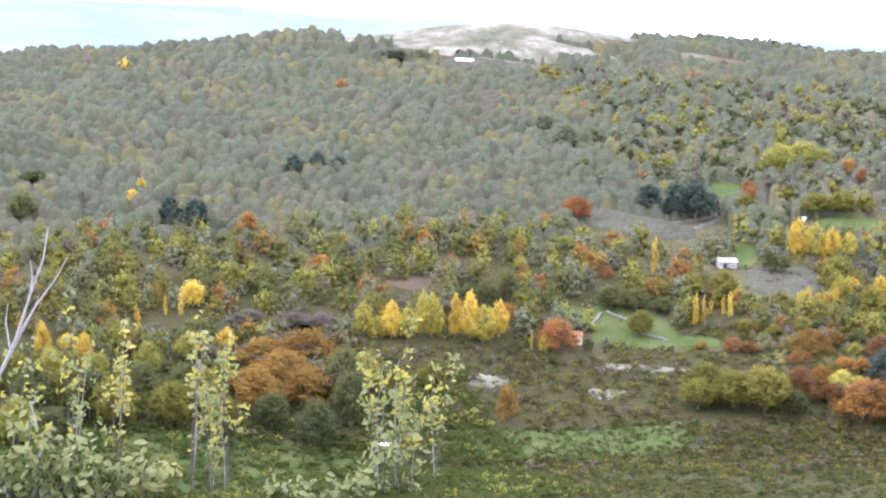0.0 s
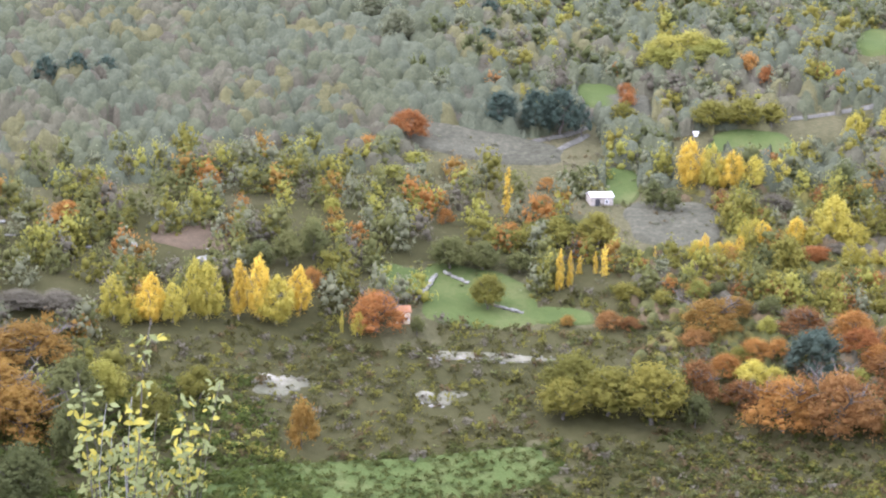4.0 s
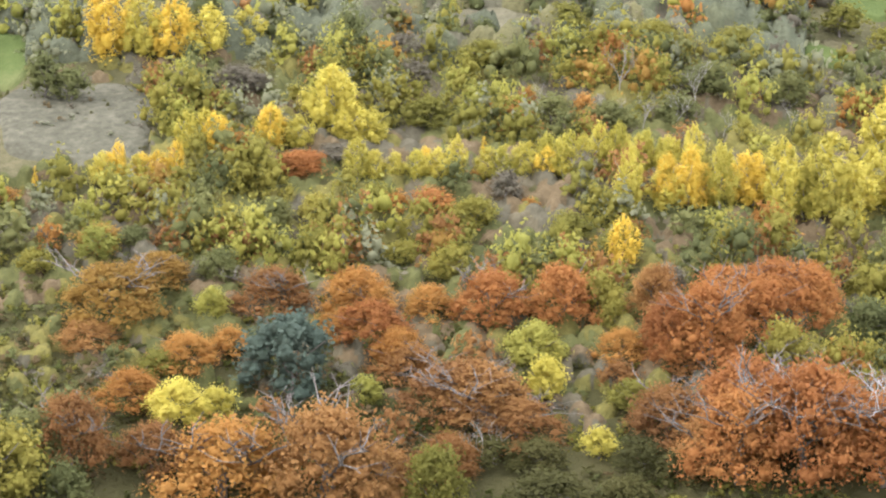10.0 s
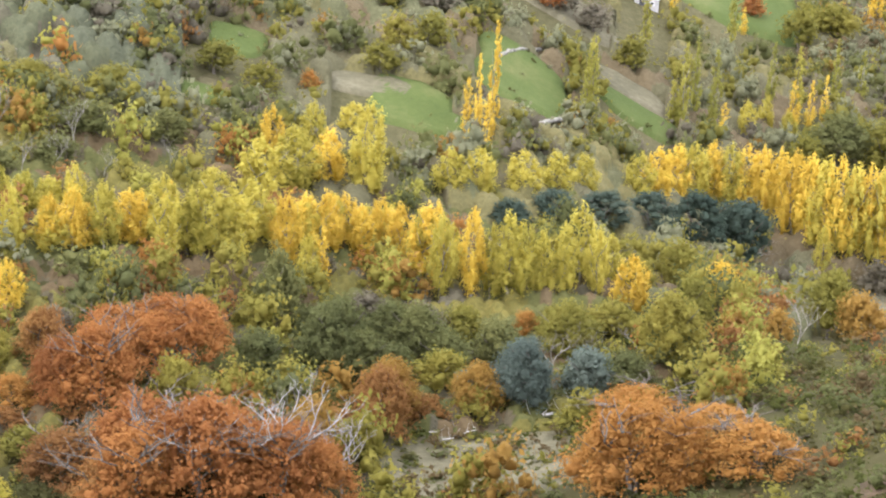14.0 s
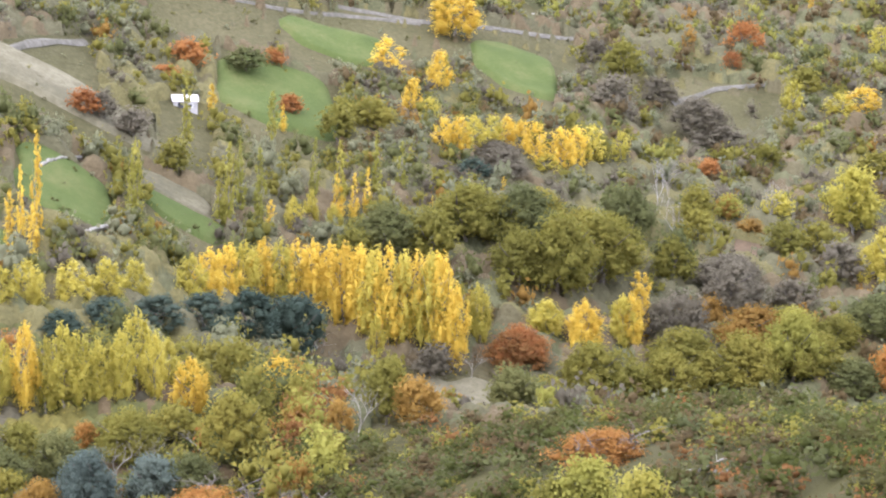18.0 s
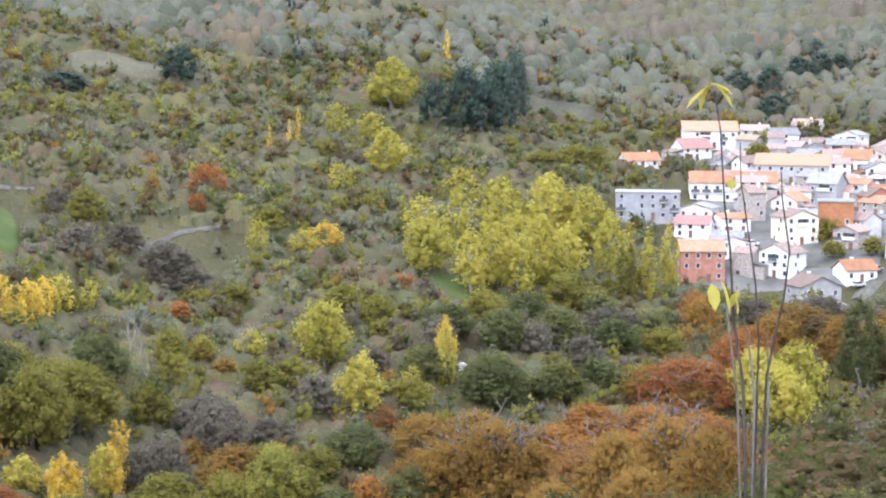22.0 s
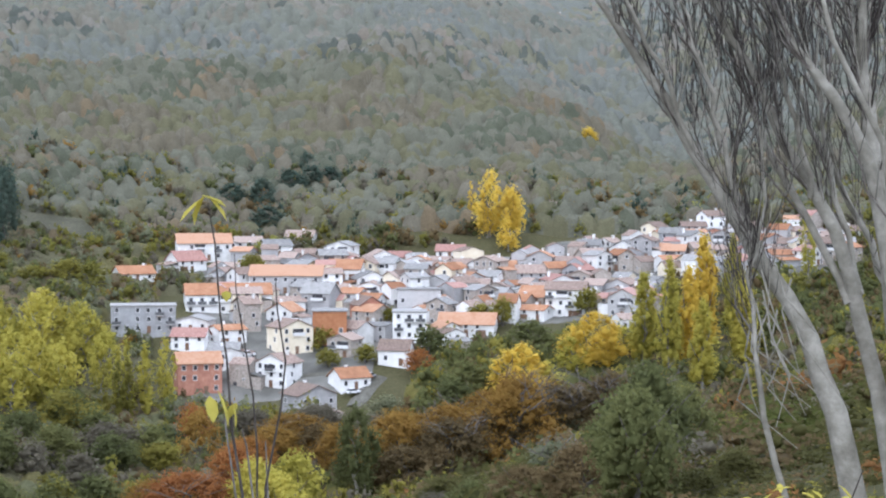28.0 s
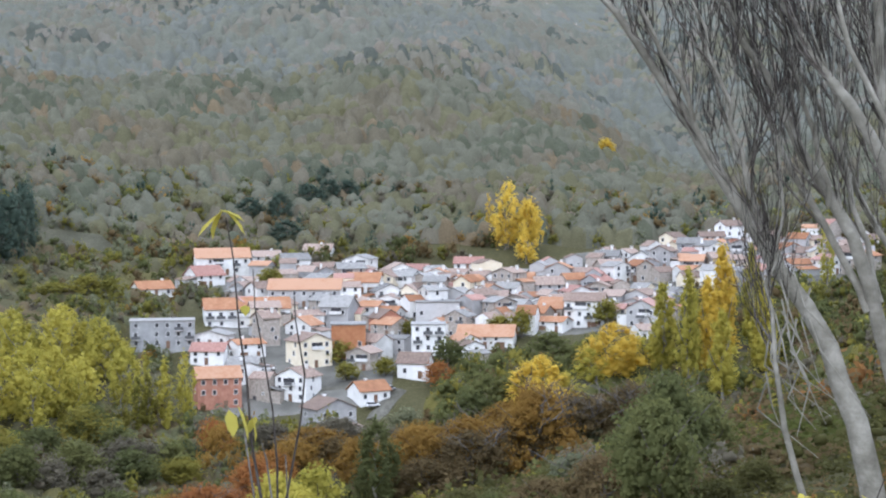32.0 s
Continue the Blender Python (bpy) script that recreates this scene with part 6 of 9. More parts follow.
# column poplars, gold
tree("column_poplar", "gold", 216.3, 161.8, 18.9, 2.7)
tree("column_poplar", "gold", 216.7, 164.9, 12.0, 2.0)
tree("column_poplar", "gold", 212.4, 163.6, 10.3, 2.7)
tree("column_poplar", "gold", 214.0, 161.1, 9.1, 2.7)
tree("column_poplar", "gold", 158.9, 166.4, 4.1, 2.3)
tree("column_poplar", "gold", 162.9, 145.1, 8.5, 2.6)
# column poplars, yellow green
tree("column_poplar", "yellow_green", 251.0, 168.7, 14.8, 3.4)
tree("column_poplar", "yellow_green", 249.1, 168.6, 11.9, 2.4)
# column poplars, pine
tree("column_poplar", "pine", 165.9, 148.2, 6.1, 1.6)
# poplars, lime
tree("poplar", "lime", 196.2, 153.1, 7.4, 7.4)
tree("poplar", "lime", 199.9, 151.4, 7.7, 6.7)
tree("poplar", "lime", 206.9, 149.2, 7.1, 7.6)
tree("poplar", "lime", 214.0, 148.8, 7.1, 6.9)
tree("poplar", "lime", 222.0, 149.7, 6.6, 6.2)
tree("poplar", "lime", 179.8, 130.9, 12.1, 7.2)
tree("poplar", "lime", 184.7, 129.5, 9.0, 5.5)
tree("poplar", "lime", 192.1, 129.1, 11.5, 6.2)
tree("poplar", "lime", 198.2, 171.9, 6.0, 7.8)
# poplars, gold
tree("poplar", "gold", 175.4, 139.8, 10.5, 7.4)
tree("poplar", "gold", 176.9, 134.1, 12.1, 5.2)
tree("poplar", "lime", 196.9, 127.9, 7.4, 4.7)
tree("poplar", "gold", 190.7, 120.7, 7.9, 6.4)
tree("poplar", "lime", 177.4, 137.6, 8.4, 4.5)
tree("poplar", "lime", 178.2, 151.8, 5.4, 5.5)
tree("poplar", "lime", 172.8, 152.5, 7.5, 6.2)
tree("poplar", "lime", 167.7, 152.4, 8.1, 6.1)
# oaks, green
tree("oak", "green", 147.4, 130.6, 9.0, 9.5)
tree("oak", "green", 151.0, 140.9, 10.6, 6.4)
tree("oak", "green", 160.4, 128.3, 8.0, 8.5)
tree("oak", "green", 150.5, 127.7, 7.5, 8.1)
tree("oak", "green", 139.6, 132.3, 6.1, 6.6)
tree("oak", "green", 166.3, 121.9, 6.5, 7.0)
# oaks, olive
tree("oak", "olive", 168.5, 128.4, 5.1, 7.3)
tree("oak", "olive", 171.4, 103.1, 10.2, 9.6)
tree("oak", "olive", 189.5, 111.5, 8.3, 6.7)
tree("oak", "olive", 173.1, 117.0, 7.9, 9.2)
tree("oak", "olive", 156.1, 121.5, 5.6, 7.4)
tree("oak", "olive", 126.9, 131.5, 7.0, 6.3)
# oaks, blue pine
tree("oak", "blue_pine", 155.7, 110.3, 9.3, 7.3)
tree("oak", "blue_pine", 161.4, 105.9, 6.4, 6.8)
tree("oak", "blue_pine", 132.6, 137.3, 3.9, 4.5)
# oaks, ochre
tree("oak", "ochre", 146.5, 120.3, 7.8, 8.6)
tree("oak", "ochre", 153.2, 114.3, 6.7, 7.3)
tree("oak", "ochre", 175.6, 124.7, 3.2, 3.1)
tree("oak", "ochre", 134.4, 120.1, 6.3, 7.5)
# cherrys, orange
tree("cherry", "orange", 137.7, 85.1, 10.1, 12.3)
tree("cherry", "orange", 138.6, 89.2, 7.4, 7.4)
tree("cherry", "orange", 138.0, 80.8, 8.2, 7.2)
tree("cherry", "orange", 141.1, 75.4, 5.8, 9.9)
# shrubs, olive
tree("shrub", "olive", 132.2, 55.5, 6.9, 6.4)
tree("shrub", "olive", 134.7, 52.3, 6.4, 4.5)
# poplars, gold
tree("poplar", "lime", 236.9, 149.9, 7.6, 7.1)
tree("poplar", "gold", 252.9, 153.6, 10.2, 8.0)
tree("poplar", "gold", 260.0, 151.7, 11.8, 8.2)
tree("poplar", "gold", 265.0, 148.4, 12.8, 8.3)
tree("poplar", "gold", 267.5, 143.5, 14.3, 8.3)
tree("poplar", "gold", 265.2, 136.9, 16.1, 8.1)
tree("poplar", "gold", 265.1, 131.9, 17.4, 8.1)
tree("poplar", "gold", 268.3, 128.5, 16.6, 8.1)
tree("poplar", "gold", 268.5, 124.2, 17.9, 8.1)
tree("poplar", "gold", 267.8, 121.3, 14.9, 6.3)
tree("poplar", "lime", 260.3, 131.5, 8.7, 3.9)
tree("poplar", "gold", 206.7, 117.6, 7.3, 8.6)
tree("poplar", "gold", 289.8, 108.6, 9.0, 9.1)
tree("poplar", "gold", 299.1, 104.2, 10.2, 7.6)
tree("poplar", "gold", 381.8, 191.9, 9.0, 12.5)
tree("poplar", "gold", 382.1, 179.5, 10.7, 8.3)
tree("poplar", "gold", 364.5, 177.3, 9.1, 6.6)
tree("poplar", "gold", 349.7, 163.0, 8.0, 6.8)
tree("poplar", "lime", 356.9, 159.5, 9.0, 8.2)
tree("poplar", "gold", 368.7, 157.2, 7.8, 8.4)
tree("poplar", "gold", 365.9, 149.6, 10.0, 8.0)
tree("poplar", "gold", 369.2, 145.6, 10.1, 8.1)
tree("poplar", "lime", 377.2, 141.6, 10.0, 8.2)
tree("poplar", "lime", 364.6, 146.4, 5.0, 9.0)
# poplars, lime
tree("poplar", "lime", 276.1, 121.1, 10.8, 5.4)
tree("poplar", "lime", 288.7, 162.2, 7.3, 5.5)
tree("poplar", "lime", 294.4, 162.0, 7.2, 4.6)
tree("poplar", "lime", 363.2, 172.2, 7.1, 8.1)
tree("poplar", "lime", 289.4, 115.5, 6.3, 9.5)
tree("poplar", "moss", 385.6, 138.5, 8.0, 7.0)
tree("poplar", "lime", 293.4, 157.0, 6.6, 4.4)
# pines, pine
tree("pine", "pine", 197.5, 144.1, 5.0, 7.8)
tree("pine", "pine", 205.8, 143.0, 5.3, 8.8)
tree("pine", "pine", 214.4, 140.7, 5.8, 9.9)
tree("pine", "pine", 225.5, 140.5, 7.2, 10.3)
tree("pine", "pine", 239.0, 141.1, 9.7, 11.6)
tree("pine", "pine", 249.5, 139.4, 11.4, 12.0)
tree("pine", "pine", 343.7, 153.3, 5.2, 8.6)
# column poplars, yellow green
tree("column_poplar", "yellow_green", 295.3, 188.1, 12.8, 3.4)
tree("column_poplar", "yellow_green", 274.9, 166.9, 15.5, 3.4)
tree("column_poplar", "yellow_green", 283.2, 165.7, 14.8, 3.5)
tree("column_poplar", "yellow_green", 283.8, 170.0, 14.1, 3.0)
tree("column_poplar", "yellow_green", 318.8, 184.2, 10.5, 3.4)
tree("column_poplar", "yellow_green", 251.4, 169.7, 13.9, 3.2)
tree("column_poplar", "yellow_green", 302.0, 165.6, 12.6, 2.9)
tree("column_poplar", "yellow_green", 304.2, 161.6, 13.0, 3.4)
tree("column_poplar", "yellow_green", 312.7, 158.8, 12.4, 3.2)
tree("column_poplar", "yellow_green", 316.9, 155.8, 10.8, 3.0)
tree("column_poplar", "yellow_green", 274.3, 168.2, 10.8, 2.8)
# column poplars, gold
tree("column_poplar", "gold", 314.0, 194.5, 6.9, 3.1)
tree("column_poplar", "gold", 325.1, 185.4, 5.7, 2.2)
tree("column_poplar", "gold", 300.0, 159.9, 9.3, 3.4)
tree("column_poplar", "gold", 302.0, 157.6, 9.2, 2.7)
tree("column_poplar", "gold", 306.0, 157.0, 9.0, 2.5)
tree("column_poplar", "gold", 281.9, 162.9, 7.4, 2.8)
tree("column_poplar", "gold", 305.7, 104.0, 12.7, 4.3)
tree("column_poplar", "gold", 340.6, 145.6, 4.9, 1.7)
tree("column_poplar", "gold", 315.6, 148.8, 4.3, 1.4)
# oaks, green
tree("oak", "green", 291.0, 145.8, 10.6, 14.2)
tree("oak", "olive", 294.5, 138.9, 11.0, 11.8)
tree("oak", "olive", 308.2, 138.7, 12.5, 15.8)
tree("oak", "green", 315.7, 131.0, 14.8, 17.1)
tree("oak", "olive", 318.9, 117.2, 15.2, 19.3)
tree("oak", "olive", 302.5, 125.4, 11.7, 14.3)
tree("oak", "green", 347.1, 122.2, 12.5, 13.6)
tree("oak", "green", 309.4, 120.8, 11.2, 12.1)
tree("oak", "green", 249.1, 103.8, 8.1, 10.1)
tree("oak", "olive", 275.1, 101.6, 11.8, 14.0)
tree("oak", "olive", 288.1, 93.2, 10.0, 13.4)
tree("oak", "olive", 267.8, 106.1, 6.3, 9.7)
tree("oak", "olive", 284.5, 148.7, 7.9, 8.5)
tree("oak", "green", 343.1, 204.7, 6.0, 11.7)
# oaks, olive
tree("oak", "olive", 209.1, 103.7, 9.2, 8.0)
tree("oak", "olive", 301.7, 85.3, 12.1, 14.9)
tree("oak", "olive", 297.4, 89.7, 7.7, 11.4)
tree("oak", "olive", 282.1, 97.7, 7.4, 11.0)
tree("oak", "olive", 333.0, 108.3, 10.3, 10.6)
tree("oak", "olive", 342.0, 175.1, 8.2, 12.5)
tree("oak", "olive", 330.7, 176.5, 9.1, 9.8)
tree("oak", "olive", 362.2, 95.9, 8.6, 11.1)
tree("oak", "olive", 364.2, 114.8, 9.9, 10.0)
tree("oak", "olive", 208.0, 124.3, 8.3, 8.1)
tree("oak", "olive", 198.4, 125.0, 5.1, 7.1)
tree("oak", "olive", 230.1, 184.9, 7.2, 7.7)
tree("oak", "olive", 223.7, 186.0, 7.1, 7.6)
tree("oak", "olive", 280.3, 181.3, 7.1, 7.7)
# oaks, yellow green
tree("oak", "yellow_green", 311.2, 79.6, 14.5, 13.3)
tree("oak", "yellow_green", 307.2, 83.2, 8.9, 9.6)
tree("oak", "moss", 383.9, 103.5, 6.7, 9.1)
tree("oak", "yellow_green", 373.5, 110.9, 6.5, 7.7)
# oaks, ochre
tree("oak", "ochre", 190.8, 100.7, 5.3, 4.5)
tree("oak", "ochre", 207.8, 99.1, 7.0, 7.7)
tree("oak", "ochre", 214.9, 100.6, 4.1, 4.8)
tree("oak", "ochre", 230.9, 125.2, 4.1, 5.3)
tree("oak", "ochre", 369.3, 104.8, 4.7, 7.6)
# oaks, red
tree("oak", "red", 275.9, 114.0, 7.8, 12.4)
tree("oak", "red", 400.2, 123.3, 4.8, 6.3)
tree("oak", "red", 275.6, 195.8, 5.3, 7.1)
tree("oak", "red", 318.8, 208.0, 3.5, 8.7)
tree("oak", "red", 353.2, 204.0, 4.4, 5.8)
tree("oak", "red", 330.7, 210.5, 6.5, 10.2)
tree("oak", "red", 334.7, 189.1, 4.7, 6.3)
# oaks, mauve
tree("oak", "mauve", 241.2, 192.7, 7.0, 9.1)
tree("oak", "mauve", 280.6, 189.8, 6.2, 8.9)
tree("oak", "mauve", 334.6, 155.1, 4.5, 8.5)
tree("oak", "mauve", 351.8, 150.8, 7.6, 13.8)
tree("oak", "mauve", 338.1, 99.3, 8.7, 16.3)
tree("oak", "mauve", 263.0, 123.0, 6.3, 8.7)
tree("oak", "mauve", 278.9, 194.6, 5.7, 6.7)
tree("oak", "mauve", 421.3, 153.6, 9.5, 13.2)
# oaks, blue pine
tree("oak", "blue_pine", 158.2, 113.0, 7.7, 8.0)
tree("oak", "blue_pine", 162.4, 107.5, 5.9, 7.3)
tree("oak", "blue_pine", 155.3, 116.6, 4.3, 5.3)
# bare trees, grey
bare_tree(187.7, 96.5, 7.4, 5.3)
bare_tree(314.0, 116.8, 9.9, 4.9)
bare_tree(305.1, 121.1, 5.8, 4.5)
bare_tree(373.1, 123.3, 11.5, 4.6)
bare_tree(386.2, 104.2, 8.8, 4.7)
bare_tree(267.6, 118.5, 5.2, 5.2)
# bare trees, white
bare_tree(249.5, 138.6, 5.8, 8.8, True)
# cherrys, orange
tree("cherry", "orange", 150.8, 54.3, 3.8, 9.2)
tree("cherry", "orange", 156.1, 96.7, 4.7, 11.3)
tree("cherry", "orange", 151.3, 85.1, 2.8, 9.5)
tree("cherry", "orange", 175.5, 124.7, 4.0, 3.6)
# shrubs, yellow green
tree("shrub", "yellow_green", 135.4, 50.0, 7.0, 8.4)
tree("shrub", "yellow_green", 131.4, 44.0, 5.3, 5.2)
tree("shrub", "yellow_green", 143.4, 63.2, 3.2, 4.3)
# poplars, gold
tree("poplar", "gold", 420.9, 193.8, 12.7, 16.3)
tree("poplar", "gold", 520.1, 226.7, 11.3, 16.9)
tree("poplar", "gold", 393.0, 64.4, 14.0, 6.8)
tree("poplar", "gold", 384.0, 69.9, 6.0, 5.9)
tree("poplar", "gold", 273.8, 128.2, 14.6, 11.3)
tree("poplar", "gold", 287.9, 108.1, 10.5, 7.2)
tree("poplar", "lime", 297.5, 105.0, 10.3, 6.7)
tree("poplar", "gold", 466.2, 106.3, 7.8, 14.0)
# poplars, lime
tree("poplar", "moss", 463.7, 217.8, 8.6, 14.3)
tree("poplar", "moss", 595.4, 132.2, 11.8, 12.3)
tree("poplar", "moss", 600.2, 122.3, 10.7, 14.3)
tree("poplar", "moss", 546.7, 107.1, 14.6, 17.0)
tree("poplar", "moss", 636.1, 123.0, 18.7, 27.7)
tree("poplar", "moss", 522.4, 115.1, 9.4, 10.8)
tree("poplar", "moss", 542.6, 84.6, 11.8, 15.0)
tree("poplar", "moss", 525.3, 71.0, 17.0, 21.1)
tree("poplar", "moss", 538.7, 58.6, 19.8, 25.1)
tree("poplar", "moss", 527.6, 46.7, 18.6, 21.1)
tree("poplar", "moss", 471.1, 64.9, 18.2, 20.5)
tree("poplar", "moss", 480.3, 54.6, 19.9, 19.3)
tree("poplar", "moss", 388.3, 89.1, 15.3, 14.9)
tree("poplar", "lime", 363.6, 76.1, 12.6, 13.7)
tree("poplar", "lime", 358.7, 79.5, 7.9, 7.3)
tree("poplar", "moss", 506.1, 24.4, 19.4, 8.9)
tree("poplar", "moss", 459.7, 110.4, 6.4, 12.3)
tree("poplar", "lime", 288.0, 114.8, 7.3, 9.5)
tree("poplar", "lime", 278.0, 122.6, 9.8, 5.3)
tree("poplar", "moss", 456.3, 120.9, 9.3, 7.7)
tree("poplar", "moss", 507.6, 40.4, 18.5, 13.3)
# column poplars, lime
tree("column_poplar", "moss", 537.1, 243.8, 17.8, 8.8)
tree("column_poplar", "moss", 549.9, 235.8, 17.1, 11.6)
tree("column_poplar", "moss", 551.5, 228.4, 12.6, 5.8)
tree("column_poplar", "moss", 490.1, 33.3, 20.3, 7.1)
tree("column_poplar", "moss", 492.3, 29.0, 19.5, 7.1)
tree("column_poplar", "moss", 494.7, 35.8, 16.6, 5.5)
# column poplars, gold
tree("column_poplar", "gold", 559.6, 136.1, 13.2, 3.0)
tree("column_poplar", "gold", 567.5, 140.7, 8.8, 2.3)
tree("column_poplar", "gold", 315.7, 108.9, 8.8, 4.4)
tree("column_poplar", "gold", 551.9, 142.7, 8.6, 2.6)
tree("column_poplar", "gold", 697.5, 114.4, 14.9, 4.6)
tree("column_poplar", "gold", 349.6, 149.3, 2.5, 1.2)
# pines, pine
tree("pine", "pine", 619.9, 105.1, 17.1, 15.1)
tree("pine", "pine", 621.0, 96.1, 24.2, 17.1)
tree("pine", "pine", 627.9, 87.1, 25.2, 17.3)
tree("pine", "pine", 643.9, 82.8, 25.4, 12.6)
tree("pine", "pine", 618.8, 89.4, 19.8, 18.3)
tree("pine", "pine", 569.6, 211.9, 8.2, 19.7)
tree("pine", "pine", 611.1, 188.4, 13.5, 16.6)
tree("pine", "pine", 459.7, 21.9, 6.3, 9.0)
# oaks, ochre
tree("oak", "ochre", 373.5, 110.8, 6.1, 6.9)
tree("oak", "orange", 358.6, 35.2, 8.4, 18.2)
tree("oak", "ochre", 314.9, 87.6, 10.7, 17.6)
tree("oak", "orange", 314.6, 64.8, 10.1, 8.8)
tree("oak", "ochre", 321.7, 97.6, 7.3, 7.8)
# oaks, olive
tree("oak", "olive", 314.0, 77.4, 9.6, 17.5)
tree("oak", "olive", 297.4, 94.2, 10.3, 16.9)
tree("oak", "olive", 424.0, 92.7, 7.9, 12.8)
tree("oak", "olive", 420.5, 84.2, 7.8, 12.6)
tree("oak", "olive", 466.7, 46.4, 11.4, 18.4)
tree("oak", "olive", 432.6, 62.0, 9.3, 14.3)
tree("oak", "olive", 379.9, 140.8, 7.4, 8.0)
tree("oak", "olive", 418.3, 116.1, 6.6, 11.4)
tree("oak", "olive", 464.2, 40.8, 8.5, 13.7)
tree("oak", "olive", 444.3, 160.0, 11.4, 13.8)
tree("oak", "olive", 470.8, 121.8, 8.8, 12.7)
tree("oak", "olive", 294.8, 95.2, 6.7, 9.3)
tree("oak", "olive", 438.5, 22.0, 8.0, 14.4)
# oaks, green
tree("oak", "green", 382.8, 51.3, 11.9, 14.5)
tree("oak", "green", 336.2, 71.4, 8.6, 16.4)
tree("oak", "green", 323.4, 57.7, 9.2, 15.3)
tree("oak", "green", 311.8, 69.1, 7.9, 12.8)
tree("oak", "green", 391.2, 42.0, 7.2, 11.7)
tree("oak", "green", 403.5, 31.7, 7.4, 12.0)
tree("oak", "olive", 314.2, 134.4, 11.5, 15.8)
tree("oak", "olive", 332.3, 125.6, 9.8, 14.0)
tree("oak", "green", 311.2, 142.6, 8.4, 13.5)
tree("oak", "olive", 334.2, 135.1, 8.8, 14.2)
# cherrys, rust
tree("cherry", "ochre", 324.4, 53.9, 14.5, 14.3)
tree("cherry", "ochre", 326.2, 45.4, 19.6, 16.5)
tree("cherry", "ochre", 335.9, 39.8, 13.8, 12.4)
tree("cherry", "rust", 132.6, 12.2, 6.2, 5.8)
tree("cherry", "rust", 114.2, 2.3, 5.3, 4.6)
tree("cherry", "rust", 275.1, 114.4, 7.9, 11.3)
tree("cherry", "rust", 356.9, 70.3, 6.7, 8.4)
# cherrys, ochre
tree("cherry", "ochre", 107.4, 8.0, 6.1, 5.0)
tree("cherry", "ochre", 93.9, 4.5, 6.2, 4.7)
tree("cherry", "ochre", 77.8, 2.0, 4.3, 3.4)
tree("cherry", "ochre", 89.6, 5.6, 3.6, 4.2)
tree("cherry", "ochre", 128.1, 13.6, 4.4, 5.2)
# cherrys, red
tree("cherry", "red", 393.1, 15.0, 14.5, 23.3)
tree("cherry", "red", 414.1, 5.4, 15.2, 16.4)
tree("cherry", "red", 494.4, 144.8, 8.6, 11.7)
tree("cherry", "red", 403.9, 124.3, 3.9, 5.5)
tree("cherry", "red", 449.1, 84.6, 4.2, 9.0)
tree("cherry", "red", 477.7, 143.0, 6.3, 6.5)
# oaks, mauve
tree("oak", "mauve", 328.8, 95.6, 12.6, 14.8)
tree("oak", "mauve", 314.5, 100.5, 8.8, 9.0)
tree("oak", "mauve", 359.5, 155.9, 4.8, 15.4)
tree("oak", "mauve", 426.4, 134.5, 10.8, 17.5)
tree("oak", "mauve", 452.2, 170.1, 7.3, 9.4)
tree("oak", "mauve", 440.1, 148.6, 8.4, 12.1)
tree("oak", "mauve", 405.9, 67.8, 10.0, 10.8)
tree("oak", "mauve", 337.6, 87.4, 7.5, 10.4)
tree("oak", "mauve", 447.6, 35.4, 9.6, 16.2)
tree("oak", "mauve", 389.8, 79.2, 7.3, 11.8)
# bare trees, grey
bare_tree(379.6, 103.4, 9.6, 6.0)
bare_tree(380.1, 125.5, 10.2, 7.3)
bare_tree(312.4, 116.6, 7.9, 5.3)
bare_tree(314.9, 101.7, 7.8, 4.9)
bare_tree(320.5, 99.3, 7.0, 5.0)
bare_tree(473.6, 91.4, 6.3, 4.2)
bare_tree(305.0, 121.5, 4.9, 4.9)
# oaks, lime
tree("oak", "moss", 396.7, 1.2, 17.0, 17.0)
tree("oak", "moss", 403.7, -7.1, 16.7, 14.6)
tree("oak", "moss", 384.2, -3.4, 16.5, 19.0)
# pines, pine
tree("poplar", "green", 422.7, -20.8, 22.2, 15.3)
# cherrys, red
tree("cherry", "red", 467.3, 15.7, 10.2, 10.7)
tree("cherry", "red", 406.3, 11.9, 9.4, 20.1)
tree("cherry", "red", 397.7, 18.6, 8.5, 15.7)
tree("cherry", "red", 523.9, -42.6, 8.0, 10.3)
# cherrys, ochre
tree("cherry", "orange", 365.0, 29.8, 11.3, 18.2)
tree("cherry", "orange", 365.9, 21.4, 14.4, 19.4)
tree("cherry", "orange", 364.9, 11.7, 12.8, 16.9)
tree("cherry", "orange", 361.7, 38.0, 9.0, 14.5)
# cherrys, rust
tree("cherry", "ochre", 346.7, 60.6, 9.7, 15.2)
tree("cherry", "ochre", 352.0, 52.3, 11.4, 16.5)
tree("cherry", "ochre", 357.8, 44.9, 9.4, 13.1)
tree("cherry", "ochre", 457.5, -7.9, 10.4, 22.5)
tree("cherry", "ochre", 442.3, -31.0, 15.5, 17.5)
tree("cherry", "ochre", 446.5, -43.1, 17.8, 19.1)
tree("cherry", "ochre", 447.5, -59.0, 25.0, 23.7)
tree("cherry", "ochre", 470.3, -55.0, 14.4, 17.0)
tree("cherry", "ochre", 436.2, -17.8, 13.3, 15.8)
tree("cherry", "ochre", 470.0, -70.1, 15.9, 18.7)
# cherrys, ochre
tree("cherry", "orange", 367.6, 10.7, 12.4, 19.5)
tree("cherry", "orange", 373.3, 32.7, 9.2, 17.3)
tree("cherry", "orange", 439.0, 2.6, 10.7, 15.9)
